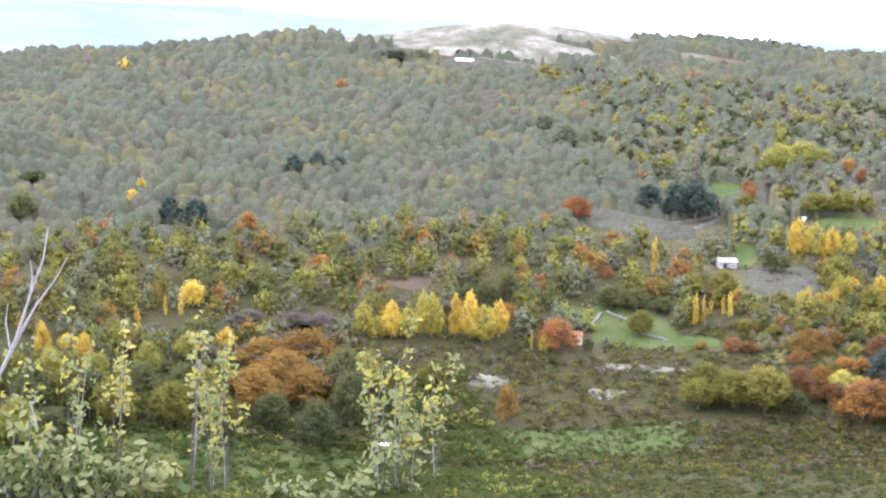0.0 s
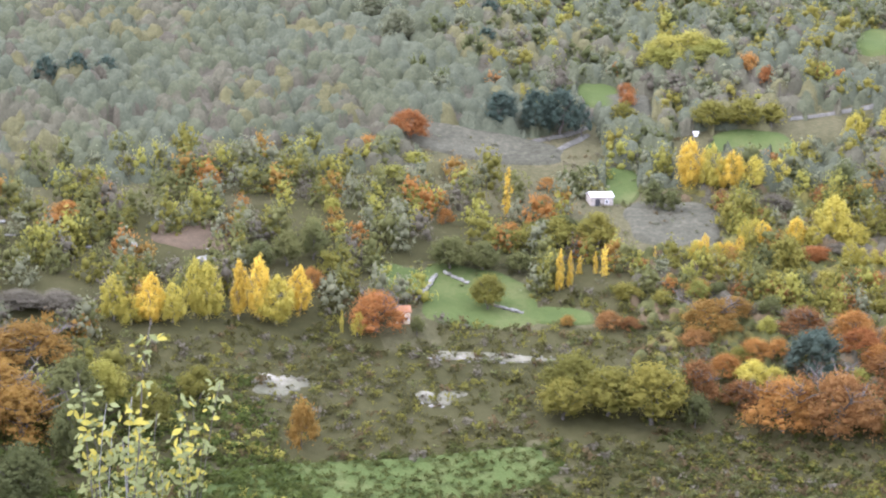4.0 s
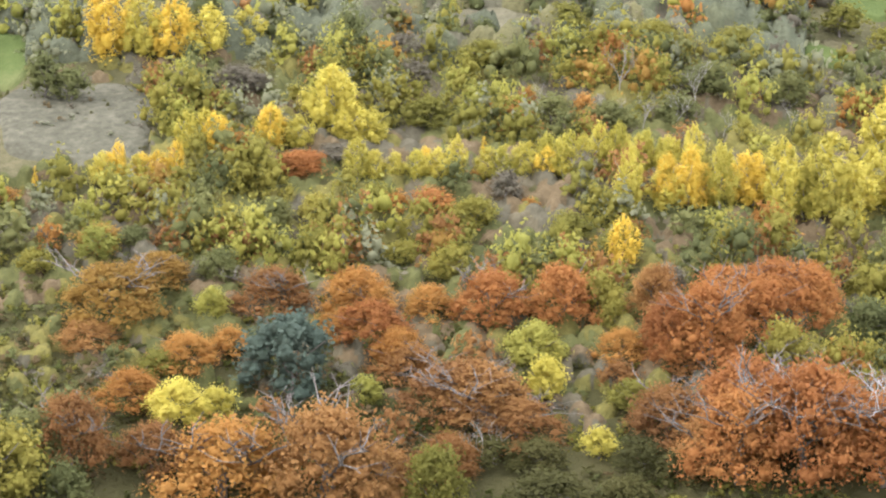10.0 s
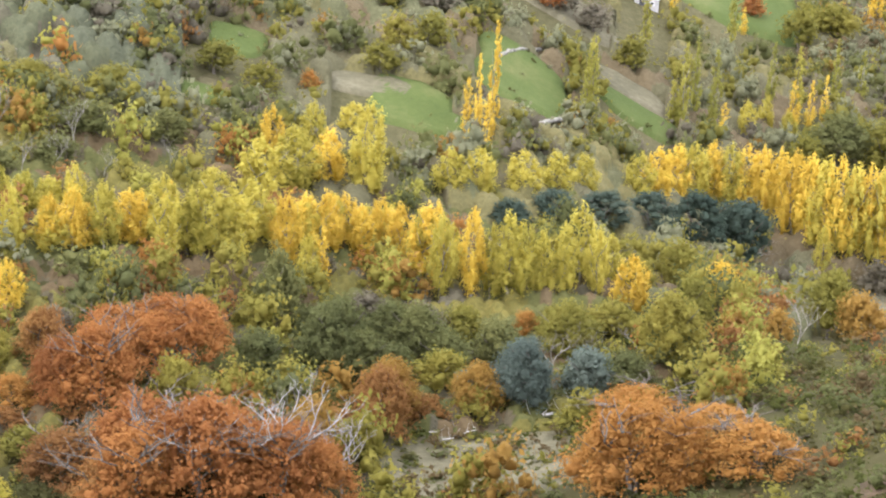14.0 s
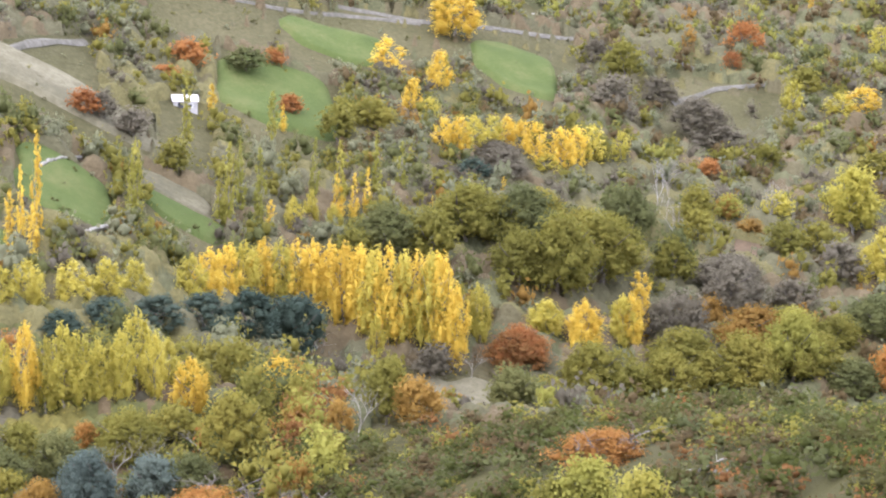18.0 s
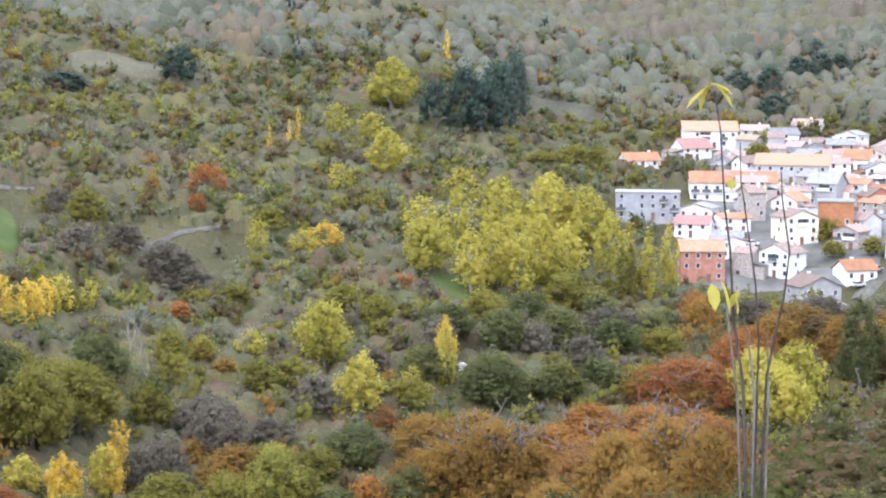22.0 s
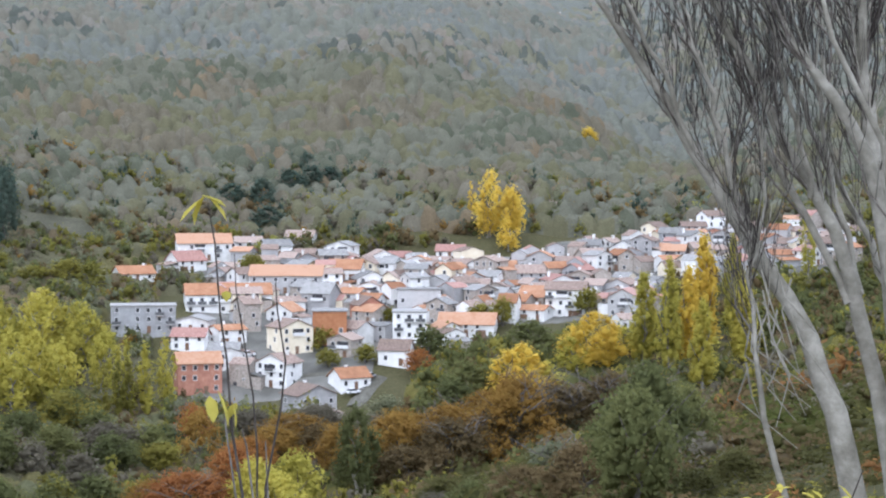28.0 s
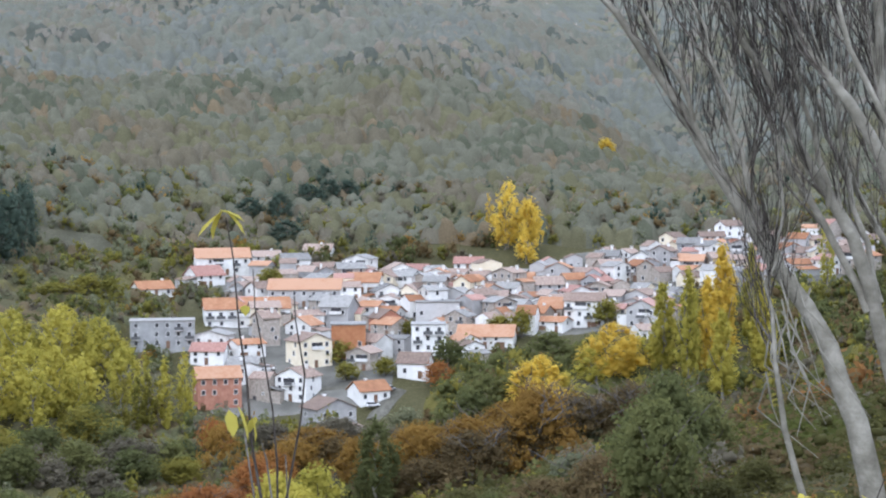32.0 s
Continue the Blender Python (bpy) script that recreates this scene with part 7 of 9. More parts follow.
# oaks, green
tree("oak", "green", 65.8, -13.2, 4.5, 4.2)
tree("oak", "green", 82.3, -15.2, 3.3, 3.6)
tree("oak", "green", 71.0, -15.7, 3.5, 3.1)
tree("oak", "green", 499.1, -53.8, 11.3, 13.8)
tree("oak", "green", 490.1, -48.6, 10.5, 12.9)
tree("oak", "green", 501.6, -61.4, 9.2, 11.5)
tree("oak", "green", 539.1, -46.9, 9.8, 12.3)
tree("oak", "green", 545.2, -76.1, 8.3, 16.1)
tree("oak", "green", 443.3, 24.6, 10.8, 13.1)
tree("oak", "green", 468.8, 45.0, 11.4, 18.5)
tree("oak", "green", 382.5, 53.4, 13.0, 17.8)
# oaks, grey
tree("oak", "grey", 458.6, -73.9, 9.0, 15.8)
tree("oak", "grey", 482.3, -30.9, 8.8, 12.6)
tree("oak", "grey", 82.5, -12.6, 2.0, 3.3)
# poplars, gold
tree("poplar", "gold", 494.3, -66.3, 15.6, 26.9)
tree("poplar", "moss", 500.6, -62.7, 8.4, 14.8)
tree("poplar", "moss", 495.2, -72.3, 9.1, 14.7)
tree("poplar", "gold", 514.0, -88.5, 17.4, 26.4)
tree("poplar", "moss", 509.3, -81.7, 10.9, 15.1)
tree("poplar", "moss", 527.2, -98.5, 9.7, 14.0)
# column poplars, lime
tree("column_poplar", "moss", 516.6, -102.6, 28.1, 13.3)
tree("column_poplar", "moss", 506.5, -107.4, 32.3, 12.3)
tree("column_poplar", "gold", 517.4, -119.1, 35.5, 14.4)
tree("column_poplar", "moss", 487.3, -112.1, 24.8, 12.7)
tree("column_poplar", "moss", 525.4, -129.0, 30.4, 10.0)
tree("column_poplar", "gold", 511.7, -113.7, 28.6, 13.3)
tree("column_poplar", "moss", 506.7, -127.6, 25.3, 13.2)
# column poplars, gold
tree("column_poplar", "gold", 396.6, 65.1, 13.5, 6.6)
# shrubs, olive
tree("shrub", "olive", 600.3, 51.5, 9.1, 13.7)
tree("shrub", "olive", 622.7, 3.0, 8.3, 10.5)
tree("shrub", "olive", 550.6, -17.4, 6.7, 12.6)
tree("shrub", "olive", 528.6, 15.5, 8.0, 10.4)
# shrubs, heath
tree("shrub", "heath", 88.4, -8.3, 2.2, 3.8)
tree("shrub", "heath", 86.0, -10.9, 1.6, 3.1)
tree("shrub", "heath", 44.5, -6.4, 1.0, 2.1)
tree("shrub", "heath", 41.0, -7.2, 1.0, 2.1)
tree("shrub", "heath", 38.8, -8.5, 0.9, 1.8)
tree("shrub", "heath", 37.5, -9.5, 0.9, 1.7)
tree("shrub", "heath", 76.4, -5.4, 1.6, 3.0)
tree("shrub", "heath", 48.0, -4.9, 1.0, 2.2)
tree("shrub", "heath", 50.9, -12.6, 1.3, 2.1)
tree("shrub", "heath", 49.5, -11.2, 1.1, 2.2)
tree("shrub", "heath", 103.7, -4.3, 2.2, 4.1)
tree("shrub", "heath", 48.5, -9.6, 0.9, 1.8)
# shrubs, orange
tree("shrub", "orange", 34.0, -7.0, 0.5, 1.5)
tree("shrub", "orange", 32.0, -7.9, 0.5, 1.2)
tree("shrub", "orange", 102.6, -23.8, 1.3, 2.1)
# poplars, gold
tree("poplar", "gold", 676.0, -79.5, 25.0, 15.0)
tree("oak", "gold", 672.0, -86.0, 19.5, 14.0)
tree("poplar", "gold", 701.6, -90.4, 14.9, 12.9)
tree("poplar", "gold", 661.6, -84.3, 11.7, 13.4)
tree("poplar", "moss", 592.2, -169.2, 19.9, 8.0)
tree("poplar", "gold", 674.8, -78.4, 11.3, 9.7)
# column poplars, gold
tree("column_poplar", "gold", 699.6, -75.5, 17.0, 5.5)
# oaks, olive
tree("oak", "olive", 600.4, 58.5, 7.3, 13.7)
tree("oak", "olive", 596.5, 68.2, 5.4, 15.6)
# poplars, gold
tree("poplar", "gold", 141.7, 162.0, 6.0, 6.6)
tree("poplar", "gold", 162.4, 150.6, 9.9, 6.1)
tree("poplar", "gold", 169.4, 150.1, 9.4, 6.2)
tree("poplar", "gold", 177.0, 145.3, 8.3, 6.3)
tree("poplar", "gold", 173.7, 148.6, 7.5, 6.1)
tree("poplar", "gold", 179.2, 141.5, 9.2, 5.4)
# poplars, lime
tree("poplar", "lime", 148.8, 156.3, 8.3, 6.1)
tree("poplar", "lime", 156.7, 153.3, 9.4, 7.5)
tree("poplar", "lime", 130.8, 184.5, 2.2, 3.9)
tree("poplar", "lime", 150.8, 168.7, 3.1, 4.5)
# poplars, gold
tree("poplar", "lime", 179.3, 149.0, 6.1, 6.4)
tree("poplar", "lime", 173.9, 136.3, 11.2, 5.3)
tree("poplar", "lime", 179.2, 132.9, 10.0, 4.6)
# poplars, lime
tree("poplar", "lime", 182.5, 130.5, 10.2, 5.4)
tree("poplar", "lime", 186.9, 127.9, 10.2, 5.5)
tree("poplar", "lime", 190.9, 125.8, 9.5, 4.8)
# poplars, gold
tree("poplar", "gold", 243.0, 150.6, 9.0, 7.6)
tree("poplar", "lime", 256.2, 152.6, 11.2, 7.9)
tree("poplar", "lime", 262.3, 149.9, 12.6, 8.0)
tree("poplar", "gold", 266.3, 145.9, 13.8, 8.1)
tree("poplar", "gold", 265.8, 140.0, 15.6, 8.0)
tree("poplar", "lime", 264.7, 134.3, 17.0, 7.9)
tree("poplar", "lime", 266.3, 130.2, 17.1, 7.9)
tree("poplar", "lime", 267.7, 126.2, 17.6, 7.9)
tree("poplar", "lime", 362.0, 158.0, 8.8, 8.3)
tree("poplar", "gold", 366.3, 152.9, 9.2, 8.1)
tree("poplar", "gold", 372.6, 143.5, 10.4, 8.1)
tree("poplar", "gold", 353.7, 161.2, 8.5, 7.1)
# cherrys, red
tree("cherry", "red", 134.5, 141.5, 6.8, 9.3)
tree("cherry", "red", 130.3, 143.8, 5.8, 9.2)
tree("cherry", "red", 139.2, 141.3, 5.9, 7.4)
tree("cherry", "red", 117.5, 126.0, 8.9, 11.9)
tree("cherry", "red", 121.8, 119.8, 8.8, 13.0)
tree("cherry", "red", 127.6, 116.6, 6.7, 10.8)
# cherrys, orange
tree("cherry", "orange", 104.8, 160.4, 4.5, 6.3)
tree("cherry", "orange", 98.1, 155.5, 5.0, 6.8)
tree("cherry", "orange", 95.4, 162.7, 3.8, 6.2)
tree("cherry", "orange", 71.6, 161.2, 4.9, 7.2)
# cherrys, rust
tree("cherry", "rust", 101.0, 138.8, 4.8, 9.0)
tree("cherry", "rust", 92.3, 137.8, 5.2, 7.5)
tree("cherry", "rust", 111.9, 130.2, 6.0, 9.6)
tree("cherry", "rust", 110.9, 123.0, 7.0, 8.1)
tree("cherry", "rust", 69.8, 152.2, 5.8, 7.6)
tree("cherry", "rust", 85.9, 140.0, 5.8, 8.7)
# poplars, lime
tree("poplar", "moss", 499.0, 68.0, 20.6, 14.8)
tree("poplar", "moss", 522.5, 59.2, 20.4, 15.4)
tree("poplar", "moss", 536.3, 49.9, 18.7, 14.0)
tree("poplar", "moss", 495.8, 88.2, 13.7, 13.1)
# poplars, yellow green
tree("poplar", "moss", 491.1, 78.2, 18.1, 14.6)
tree("poplar", "moss", 460.1, 69.4, 16.9, 13.7)
tree("poplar", "moss", 467.0, 58.3, 17.1, 13.8)
tree("poplar", "moss", 478.0, 50.0, 14.6, 12.6)
tree("poplar", "moss", 492.2, 61.4, 16.5, 14.6)
# oaks, yellow green
tree("oak", "moss", 468.8, 81.5, 15.9, 15.5)
tree("oak", "moss", 494.3, 50.3, 15.1, 14.6)
# column poplars, olive
tree("column_poplar", "olive", 482.5, 38.6, 14.7, 6.3)
tree("column_poplar", "olive", 485.0, 35.3, 15.5, 5.7)
tree("column_poplar", "olive", 487.1, 32.7, 16.3, 6.4)
# column poplars, lime
tree("column_poplar", "moss", 505.1, 29.5, 14.6, 6.6)
# oaks, mauve
tree("oak", "mauve", 466.2, 2.8, 8.5, 16.8)
tree("oak", "mauve", 466.4, -13.5, 9.9, 18.3)
tree("oak", "mauve", 457.7, -26.7, 9.8, 18.0)
tree("oak", "mauve", 464.9, -46.2, 8.5, 15.3)
# oaks, green
tree("oak", "green", 415.3, 67.5, 10.2, 16.6)
tree("oak", "green", 415.3, 55.5, 11.5, 15.1)
tree("oak", "green", 428.6, 44.9, 11.8, 17.0)
tree("oak", "green", 432.5, 32.8, 10.6, 15.7)
tree("oak", "green", 446.8, 54.5, 8.2, 14.7)
tree("oak", "green", 388.0, 67.6, 9.6, 16.8)
tree("oak", "green", 392.8, 41.2, 9.7, 15.6)
# oaks, ochre
tree("oak", "yellow_green", 1108.3, 57.6, 8.7, 14.4)
tree("oak", "yellow_green", 1108.6, 47.2, 7.4, 14.4)
tree("oak", "yellow_green", 1107.2, 38.7, 6.7, 10.8)
tree("oak", "gold", 932.5, -157.8, 8.5, 10.4)
# pines, pine
tree("pine", "pine", 737.1, 10.4, 11.1, 14.3)
tree("pine", "pine", 736.9, -0.1, 14.4, 14.3)
tree("pine", "pine", 762.3, -11.1, 12.6, 14.8)
tree("pine", "pine", 769.3, -20.1, 11.6, 15.0)
tree("pine", "pine", 775.1, -27.0, 9.3, 12.6)
tree("pine", "pine", 705.3, -2.1, 10.6, 16.0)
tree("pine", "pine", 678.3, 87.5, 18.5, 13.3)
tree("pine", "pine", 803.2, -18.8, 7.3, 10.4)
tree("pine", "pine", 1271.2, -141.5, 7.7, 16.6)
# oaks, olive
tree("oak", "olive", 625.9, 2.8, 7.0, 10.2)
tree("oak", "olive", 578.2, -38.2, 5.3, 7.5)
tree("oak", "olive", 532.7, -28.9, 5.7, 8.7)
tree("oak", "olive", 534.6, -18.2, 5.7, 8.7)
tree("oak", "olive", 613.1, -44.2, 4.6, 8.0)
tree("oak", "olive", 575.3, -64.9, 5.2, 11.3)
tree("oak", "olive", 574.4, -97.0, 8.8, 11.4)
tree("oak", "olive", 570.2, -71.0, 8.7, 9.3)
# oaks, olive
tree("oak", "olive", -95.8, 150.0, 11.6, 11.2)
tree("oak", "olive", -87.6, 146.3, 11.5, 12.4)
tree("oak", "olive", -76.3, 148.8, 10.5, 11.3)
tree("oak", "olive", -68.4, 155.4, 10.7, 11.5)
tree("oak", "olive", -66.2, 142.6, 10.4, 9.9)
tree("oak", "olive", -105.9, 157.6, 9.4, 10.1)
tree("oak", "olive", -26.2, 164.0, 8.7, 9.4)
tree("oak", "olive", -16.0, 173.2, 6.4, 8.2)
# oaks, yellow green
tree("oak", "yellow_green", -97.6, 164.8, 8.4, 7.7)
tree("oak", "yellow_green", -88.5, 165.5, 8.4, 7.8)
tree("oak", "yellow_green", -77.3, 172.0, 8.6, 7.9)
tree("oak", "yellow_green", -32.4, 168.6, 10.0, 9.4)
tree("oak", "yellow_green", -106.6, 135.3, 10.0, 10.8)
tree("oak", "yellow_green", -67.2, 183.6, 6.3, 8.2)
# oaks, gold
tree("oak", "gold", -98.2, 176.4, 8.6, 4.5)
tree("oak", "gold", -89.7, 175.4, 7.4, 4.5)
tree("oak", "gold", -57.5, 190.0, 5.2, 5.6)
# oaks, green
tree("oak", "green", -38.6, 153.5, 13.2, 10.4)
tree("oak", "green", -55.6, 150.7, 8.3, 10.2)
tree("oak", "green", -100.5, 134.8, 8.9, 10.8)
# oaks, mauve
tree("oak", "mauve", 134.5, 174.1, 4.1, 5.1)
tree("oak", "mauve", 139.7, 173.5, 3.4, 4.4)
tree("oak", "mauve", 125.2, 176.3, 4.0, 5.1)
tree("oak", "mauve", 149.0, 172.2, 4.2, 5.3)
tree("oak", "mauve", 165.2, 147.4, 3.4, 4.5)
tree("oak", "mauve", 127.1, 149.1, 3.7, 5.3)
tree("oak", "mauve", 163.2, 138.3, 4.0, 5.8)
tree("oak", "mauve", 165.2, 131.5, 5.3, 6.4)
# bare trees, grey
bare_tree(145.2, 183.7, 5.5, 4.2)
bare_tree(147.7, 180.2, 6.2, 4.1)
bare_tree(152.3, 179.3, 6.3, 4.2)
bare_tree(141.7, 192.6, 4.9, 3.5)
bare_tree(166.0, 173.7, 5.0, 3.6)
bare_tree(168.3, 115.8, 5.6, 5.6)
bare_tree(172.0, 114.0, 5.6, 5.0)
bare_tree(176.3, 109.7, 5.0, 5.0)
# oaks, green
tree("oak", "green", 149.3, 130.7, 5.6, 7.4)
tree("oak", "green", 153.5, 126.3, 5.7, 8.1)
tree("oak", "green", 160.9, 124.6, 5.8, 8.3)
tree("oak", "green", 166.8, 121.4, 5.9, 7.7)
tree("oak", "green", 164.0, 103.6, 5.5, 7.9)
tree("oak", "green", 171.8, 103.3, 6.3, 8.2)
tree("oak", "green", 153.6, 138.1, 5.2, 6.3)
# oaks, olive
tree("oak", "olive", 127.9, 158.6, 4.5, 6.2)
tree("oak", "olive", 118.7, 173.4, 4.6, 7.1)
tree("oak", "olive", 125.4, 164.2, 4.5, 6.3)
tree("oak", "olive", 147.9, 141.4, 5.1, 6.9)
tree("oak", "olive", 176.3, 120.9, 5.4, 7.2)
tree("oak", "olive", 182.4, 117.4, 5.4, 8.0)
# shrubs, rust
tree("shrub", "rust", 148.7, 118.4, 3.6, 6.5)
tree("shrub", "rust", 139.3, 121.6, 3.5, 5.7)
tree("shrub", "rust", 119.5, 137.4, 3.5, 5.6)
tree("shrub", "rust", 113.2, 139.9, 3.4, 5.0)
tree("shrub", "rust", 121.7, 142.6, 3.6, 5.8)
tree("shrub", "rust", 123.1, 139.0, 3.5, 5.7)
# shrubs, olive
tree("shrub", "olive", 154.9, 102.0, 4.7, 7.0)
tree("shrub", "olive", 156.7, 96.8, 4.1, 6.3)
tree("shrub", "olive", 152.5, 114.1, 4.8, 6.5)
tree("shrub", "olive", 138.2, 117.5, 4.6, 6.9)
tree("shrub", "olive", 118.7, 147.9, 3.6, 4.5)
# bare trees, grey
bare_tree(124.4, 118.5, 9.0, 9.0)
bare_tree(118.9, 123.1, 7.4, 7.9)
bare_tree(135.1, 118.2, 5.0, 5.0)
bare_tree(129.6, 116.9, 5.9, 5.9)
bare_tree(132.5, 52.6, 3.5, 3.9)
# cherrys, ochre
tree("cherry", "orange", 351.9, 16.6, 17.4, 26.9)
tree("cherry", "orange", 349.1, 30.8, 13.0, 17.5)
# cherrys, rust
tree("cherry", "ochre", 335.5, 47.6, 16.2, 27.1)
tree("cherry", "ochre", 387.1, 14.0, 11.9, 12.8)
tree("cherry", "ochre", 448.2, 14.0, 13.7, 10.3)
tree("cherry", "ochre", 398.2, 22.6, 9.8, 14.5)
tree("cherry", "ochre", 328.9, 58.6, 10.3, 13.3)
# oaks, green
tree("oak", "green", 386.6, 51.5, 10.7, 14.1)
tree("oak", "green", 401.5, 34.5, 8.6, 10.6)
tree("oak", "green", 332.7, 71.5, 8.4, 13.6)
tree("oak", "olive", 304.4, 119.2, 18.1, 17.3)
tree("oak", "olive", 326.9, 117.4, 12.8, 13.8)
tree("oak", "green", 335.7, 108.8, 10.8, 10.5)
tree("oak", "green", 459.4, 22.3, 7.0, 12.1)
tree("oak", "green", 459.3, 38.4, 8.4, 12.1)
# oaks, olive
tree("oak", "olive", 323.4, 83.5, 8.2, 14.4)
tree("oak", "olive", 316.1, 89.5, 8.1, 12.0)
tree("oak", "olive", 326.1, 76.1, 7.2, 12.2)
tree("oak", "olive", 391.9, 40.6, 9.6, 10.4)
tree("oak", "olive", 394.7, 18.9, 7.3, 14.3)
tree("oak", "olive", 355.4, 111.7, 9.1, 9.8)
tree("oak", "olive", 370.4, 67.2, 9.2, 11.2)
tree("oak", "olive", 368.4, 90.5, 8.1, 11.2)
# poplars, gold
tree("poplar", "lime", 360.1, 75.2, 14.7, 10.9)
tree("poplar", "moss", 385.9, 63.0, 15.5, 5.7)
tree("poplar", "moss", 382.4, 69.4, 6.5, 6.4)
# oaks, lime
tree("oak", "moss", 393.1, 90.5, 13.5, 14.6)
# oaks, mauve
tree("oak", "mauve", 338.1, 97.8, 8.6, 10.5)
tree("oak", "mauve", 356.6, 83.2, 9.0, 10.9)
tree("oak", "mauve", 306.2, 101.3, 9.0, 7.5)
tree("oak", "mauve", 310.8, 96.9, 10.1, 6.5)
tree("oak", "mauve", 417.2, 48.3, 9.0, 11.0)
tree("oak", "mauve", 412.0, 68.6, 7.6, 9.6)
tree("oak", "mauve", 424.6, 129.3, 6.7, 16.0)
# bare trees, white
bare_tree(383.2, 104.2, 9.3, 5.1, True)
bare_tree(365.9, 123.1, 11.3, 4.5, True)
bare_tree(322.9, 120.1, 7.1, 6.1, True)
bare_tree(354.9, 116.1, 9.9, 5.5, True)
# cherrys, brown
tree("cherry", "brown", 437.8, -42.4, 16.1, 21.7)
tree("cherry", "brown", 449.6, -56.5, 17.9, 23.8)
tree("cherry", "brown", 458.0, -70.8, 19.0, 24.3)
tree("cherry", "brown", 463.4, -85.0, 20.0, 24.7)
tree("cherry", "brown", 428.9, -31.5, 11.8, 18.4)
tree("cherry", "brown", 56.4, -9.4, 2.3, 3.0)
tree("cherry", "brown", 60.4, -8.2, 2.1, 2.8)
tree("cherry", "brown", 58.4, -11.5, 2.4, 2.9)
tree("cherry", "brown", 452.3, -12.1, 9.6, 16.3)
# cherrys, rust
tree("cherry", "ochre", 451.3, -25.2, 8.3, 14.8)
tree("cherry", "ochre", 470.9, -52.2, 9.4, 17.1)
tree("cherry", "ochre", 446.9, -2.8, 10.9, 14.7)
tree("cherry", "ochre", 465.5, -38.1, 8.5, 13.8)
# oaks, green
tree("oak", "green", 47.8, -9.3, 3.6, 3.1)
tree("oak", "green", 66.1, -7.2, 2.0, 2.6)
tree("oak", "green", 40.0, -6.5, 1.0, 1.6)
# oaks, mauve
tree("oak", "mauve", 72.5, -6.6, 2.0, 2.9)
tree("oak", "mauve", 41.5, -5.6, 0.9, 1.5)
tree("oak", "mauve", 450.6, 30.1, 8.2, 13.3)
tree("oak", "mauve", 409.9, 37.0, 10.0, 12.2)

# hedge of small poplars across the valley floor
tree("poplar", "lime", 113.2, 189.4, 5.8, 4.6)
tree("poplar", "lime", 115.0, 188.5, 4.3, 4.1)
tree("poplar", "lime", 117.0, 187.2, 4.1, 3.8)
tree("poplar", "moss", 119.1, 185.8, 4.4, 4.6)
tree("poplar", "lime", 121.1, 184.6, 4.4, 4.9)
tree("poplar", "lime", 123.0, 183.4, 5.9, 3.9)
tree("poplar", "lime", 126.0, 181.4, 4.5, 4.8)
tree("poplar", "moss", 126.7, 179.8, 4.7, 4.0)
tree("poplar", "lime", 129.2, 179.2, 4.8, 4.6)
tree("poplar", "gold", 131.6, 177.5, 4.2, 4.0)
tree("poplar", "lime", 132.7, 175.6, 5.1, 4.5)
tree("poplar", "lime", 134.4, 174.3, 6.0, 4.0)
tree("poplar", "moss", 137.3, 173.3, 4.9, 4.3)
tree("poplar", "lime", 139.4, 172.8, 5.4, 4.8)
tree("poplar", "moss", 141.4, 171.2, 4.8, 4.0)
tree("poplar", "lime", 86.4, 201.1, 4.7, 4.0)
tree("poplar", "gold", 88.5, 201.2, 5.4, 3.2)
tree("poplar", "lime", 90.0, 199.5, 4.3, 4.2)
tree("poplar", "gold", 92.5, 199.4, 4.2, 4.1)
tree("poplar", "gold", 94.5, 198.5, 5.5, 3.3)
tree("poplar", "lime", 134.3, 165.4, 8.9, 4.7)
tree("poplar", "gold", 138.1, 163.6, 7.5, 5.4)
tree("poplar", "gold", 140.0, 162.0, 8.6, 5.3)
tree("poplar", "lime", 143.2, 160.4, 9.1, 5.8)
tree("poplar", "gold", 147.9, 159.8, 7.4, 4.8)
tree("poplar", "lime", 151.3, 159.2, 9.0, 6.6)
tree("poplar", "moss", 132.2, 178.4, 5.4, 4.4)
tree("poplar", "moss", 134.4, 176.7, 5.5, 5.5)
tree("poplar", "lime", 137.0, 174.7, 6.7, 4.2)
tree("poplar", "moss", 138.8, 173.4, 6.7, 4.5)
tree("poplar", "moss", 141.2, 171.4, 6.0, 4.0)
tree("poplar", "moss", 142.9, 170.0, 5.3, 4.7)
tree("poplar", "lime", 146.0, 168.5, 6.9, 4.5)

PETAL = material("white_petal", ((0.7, 0.7, 0.66), (0.82, 0.82, 0.78)), scale=2, rough=0.7)


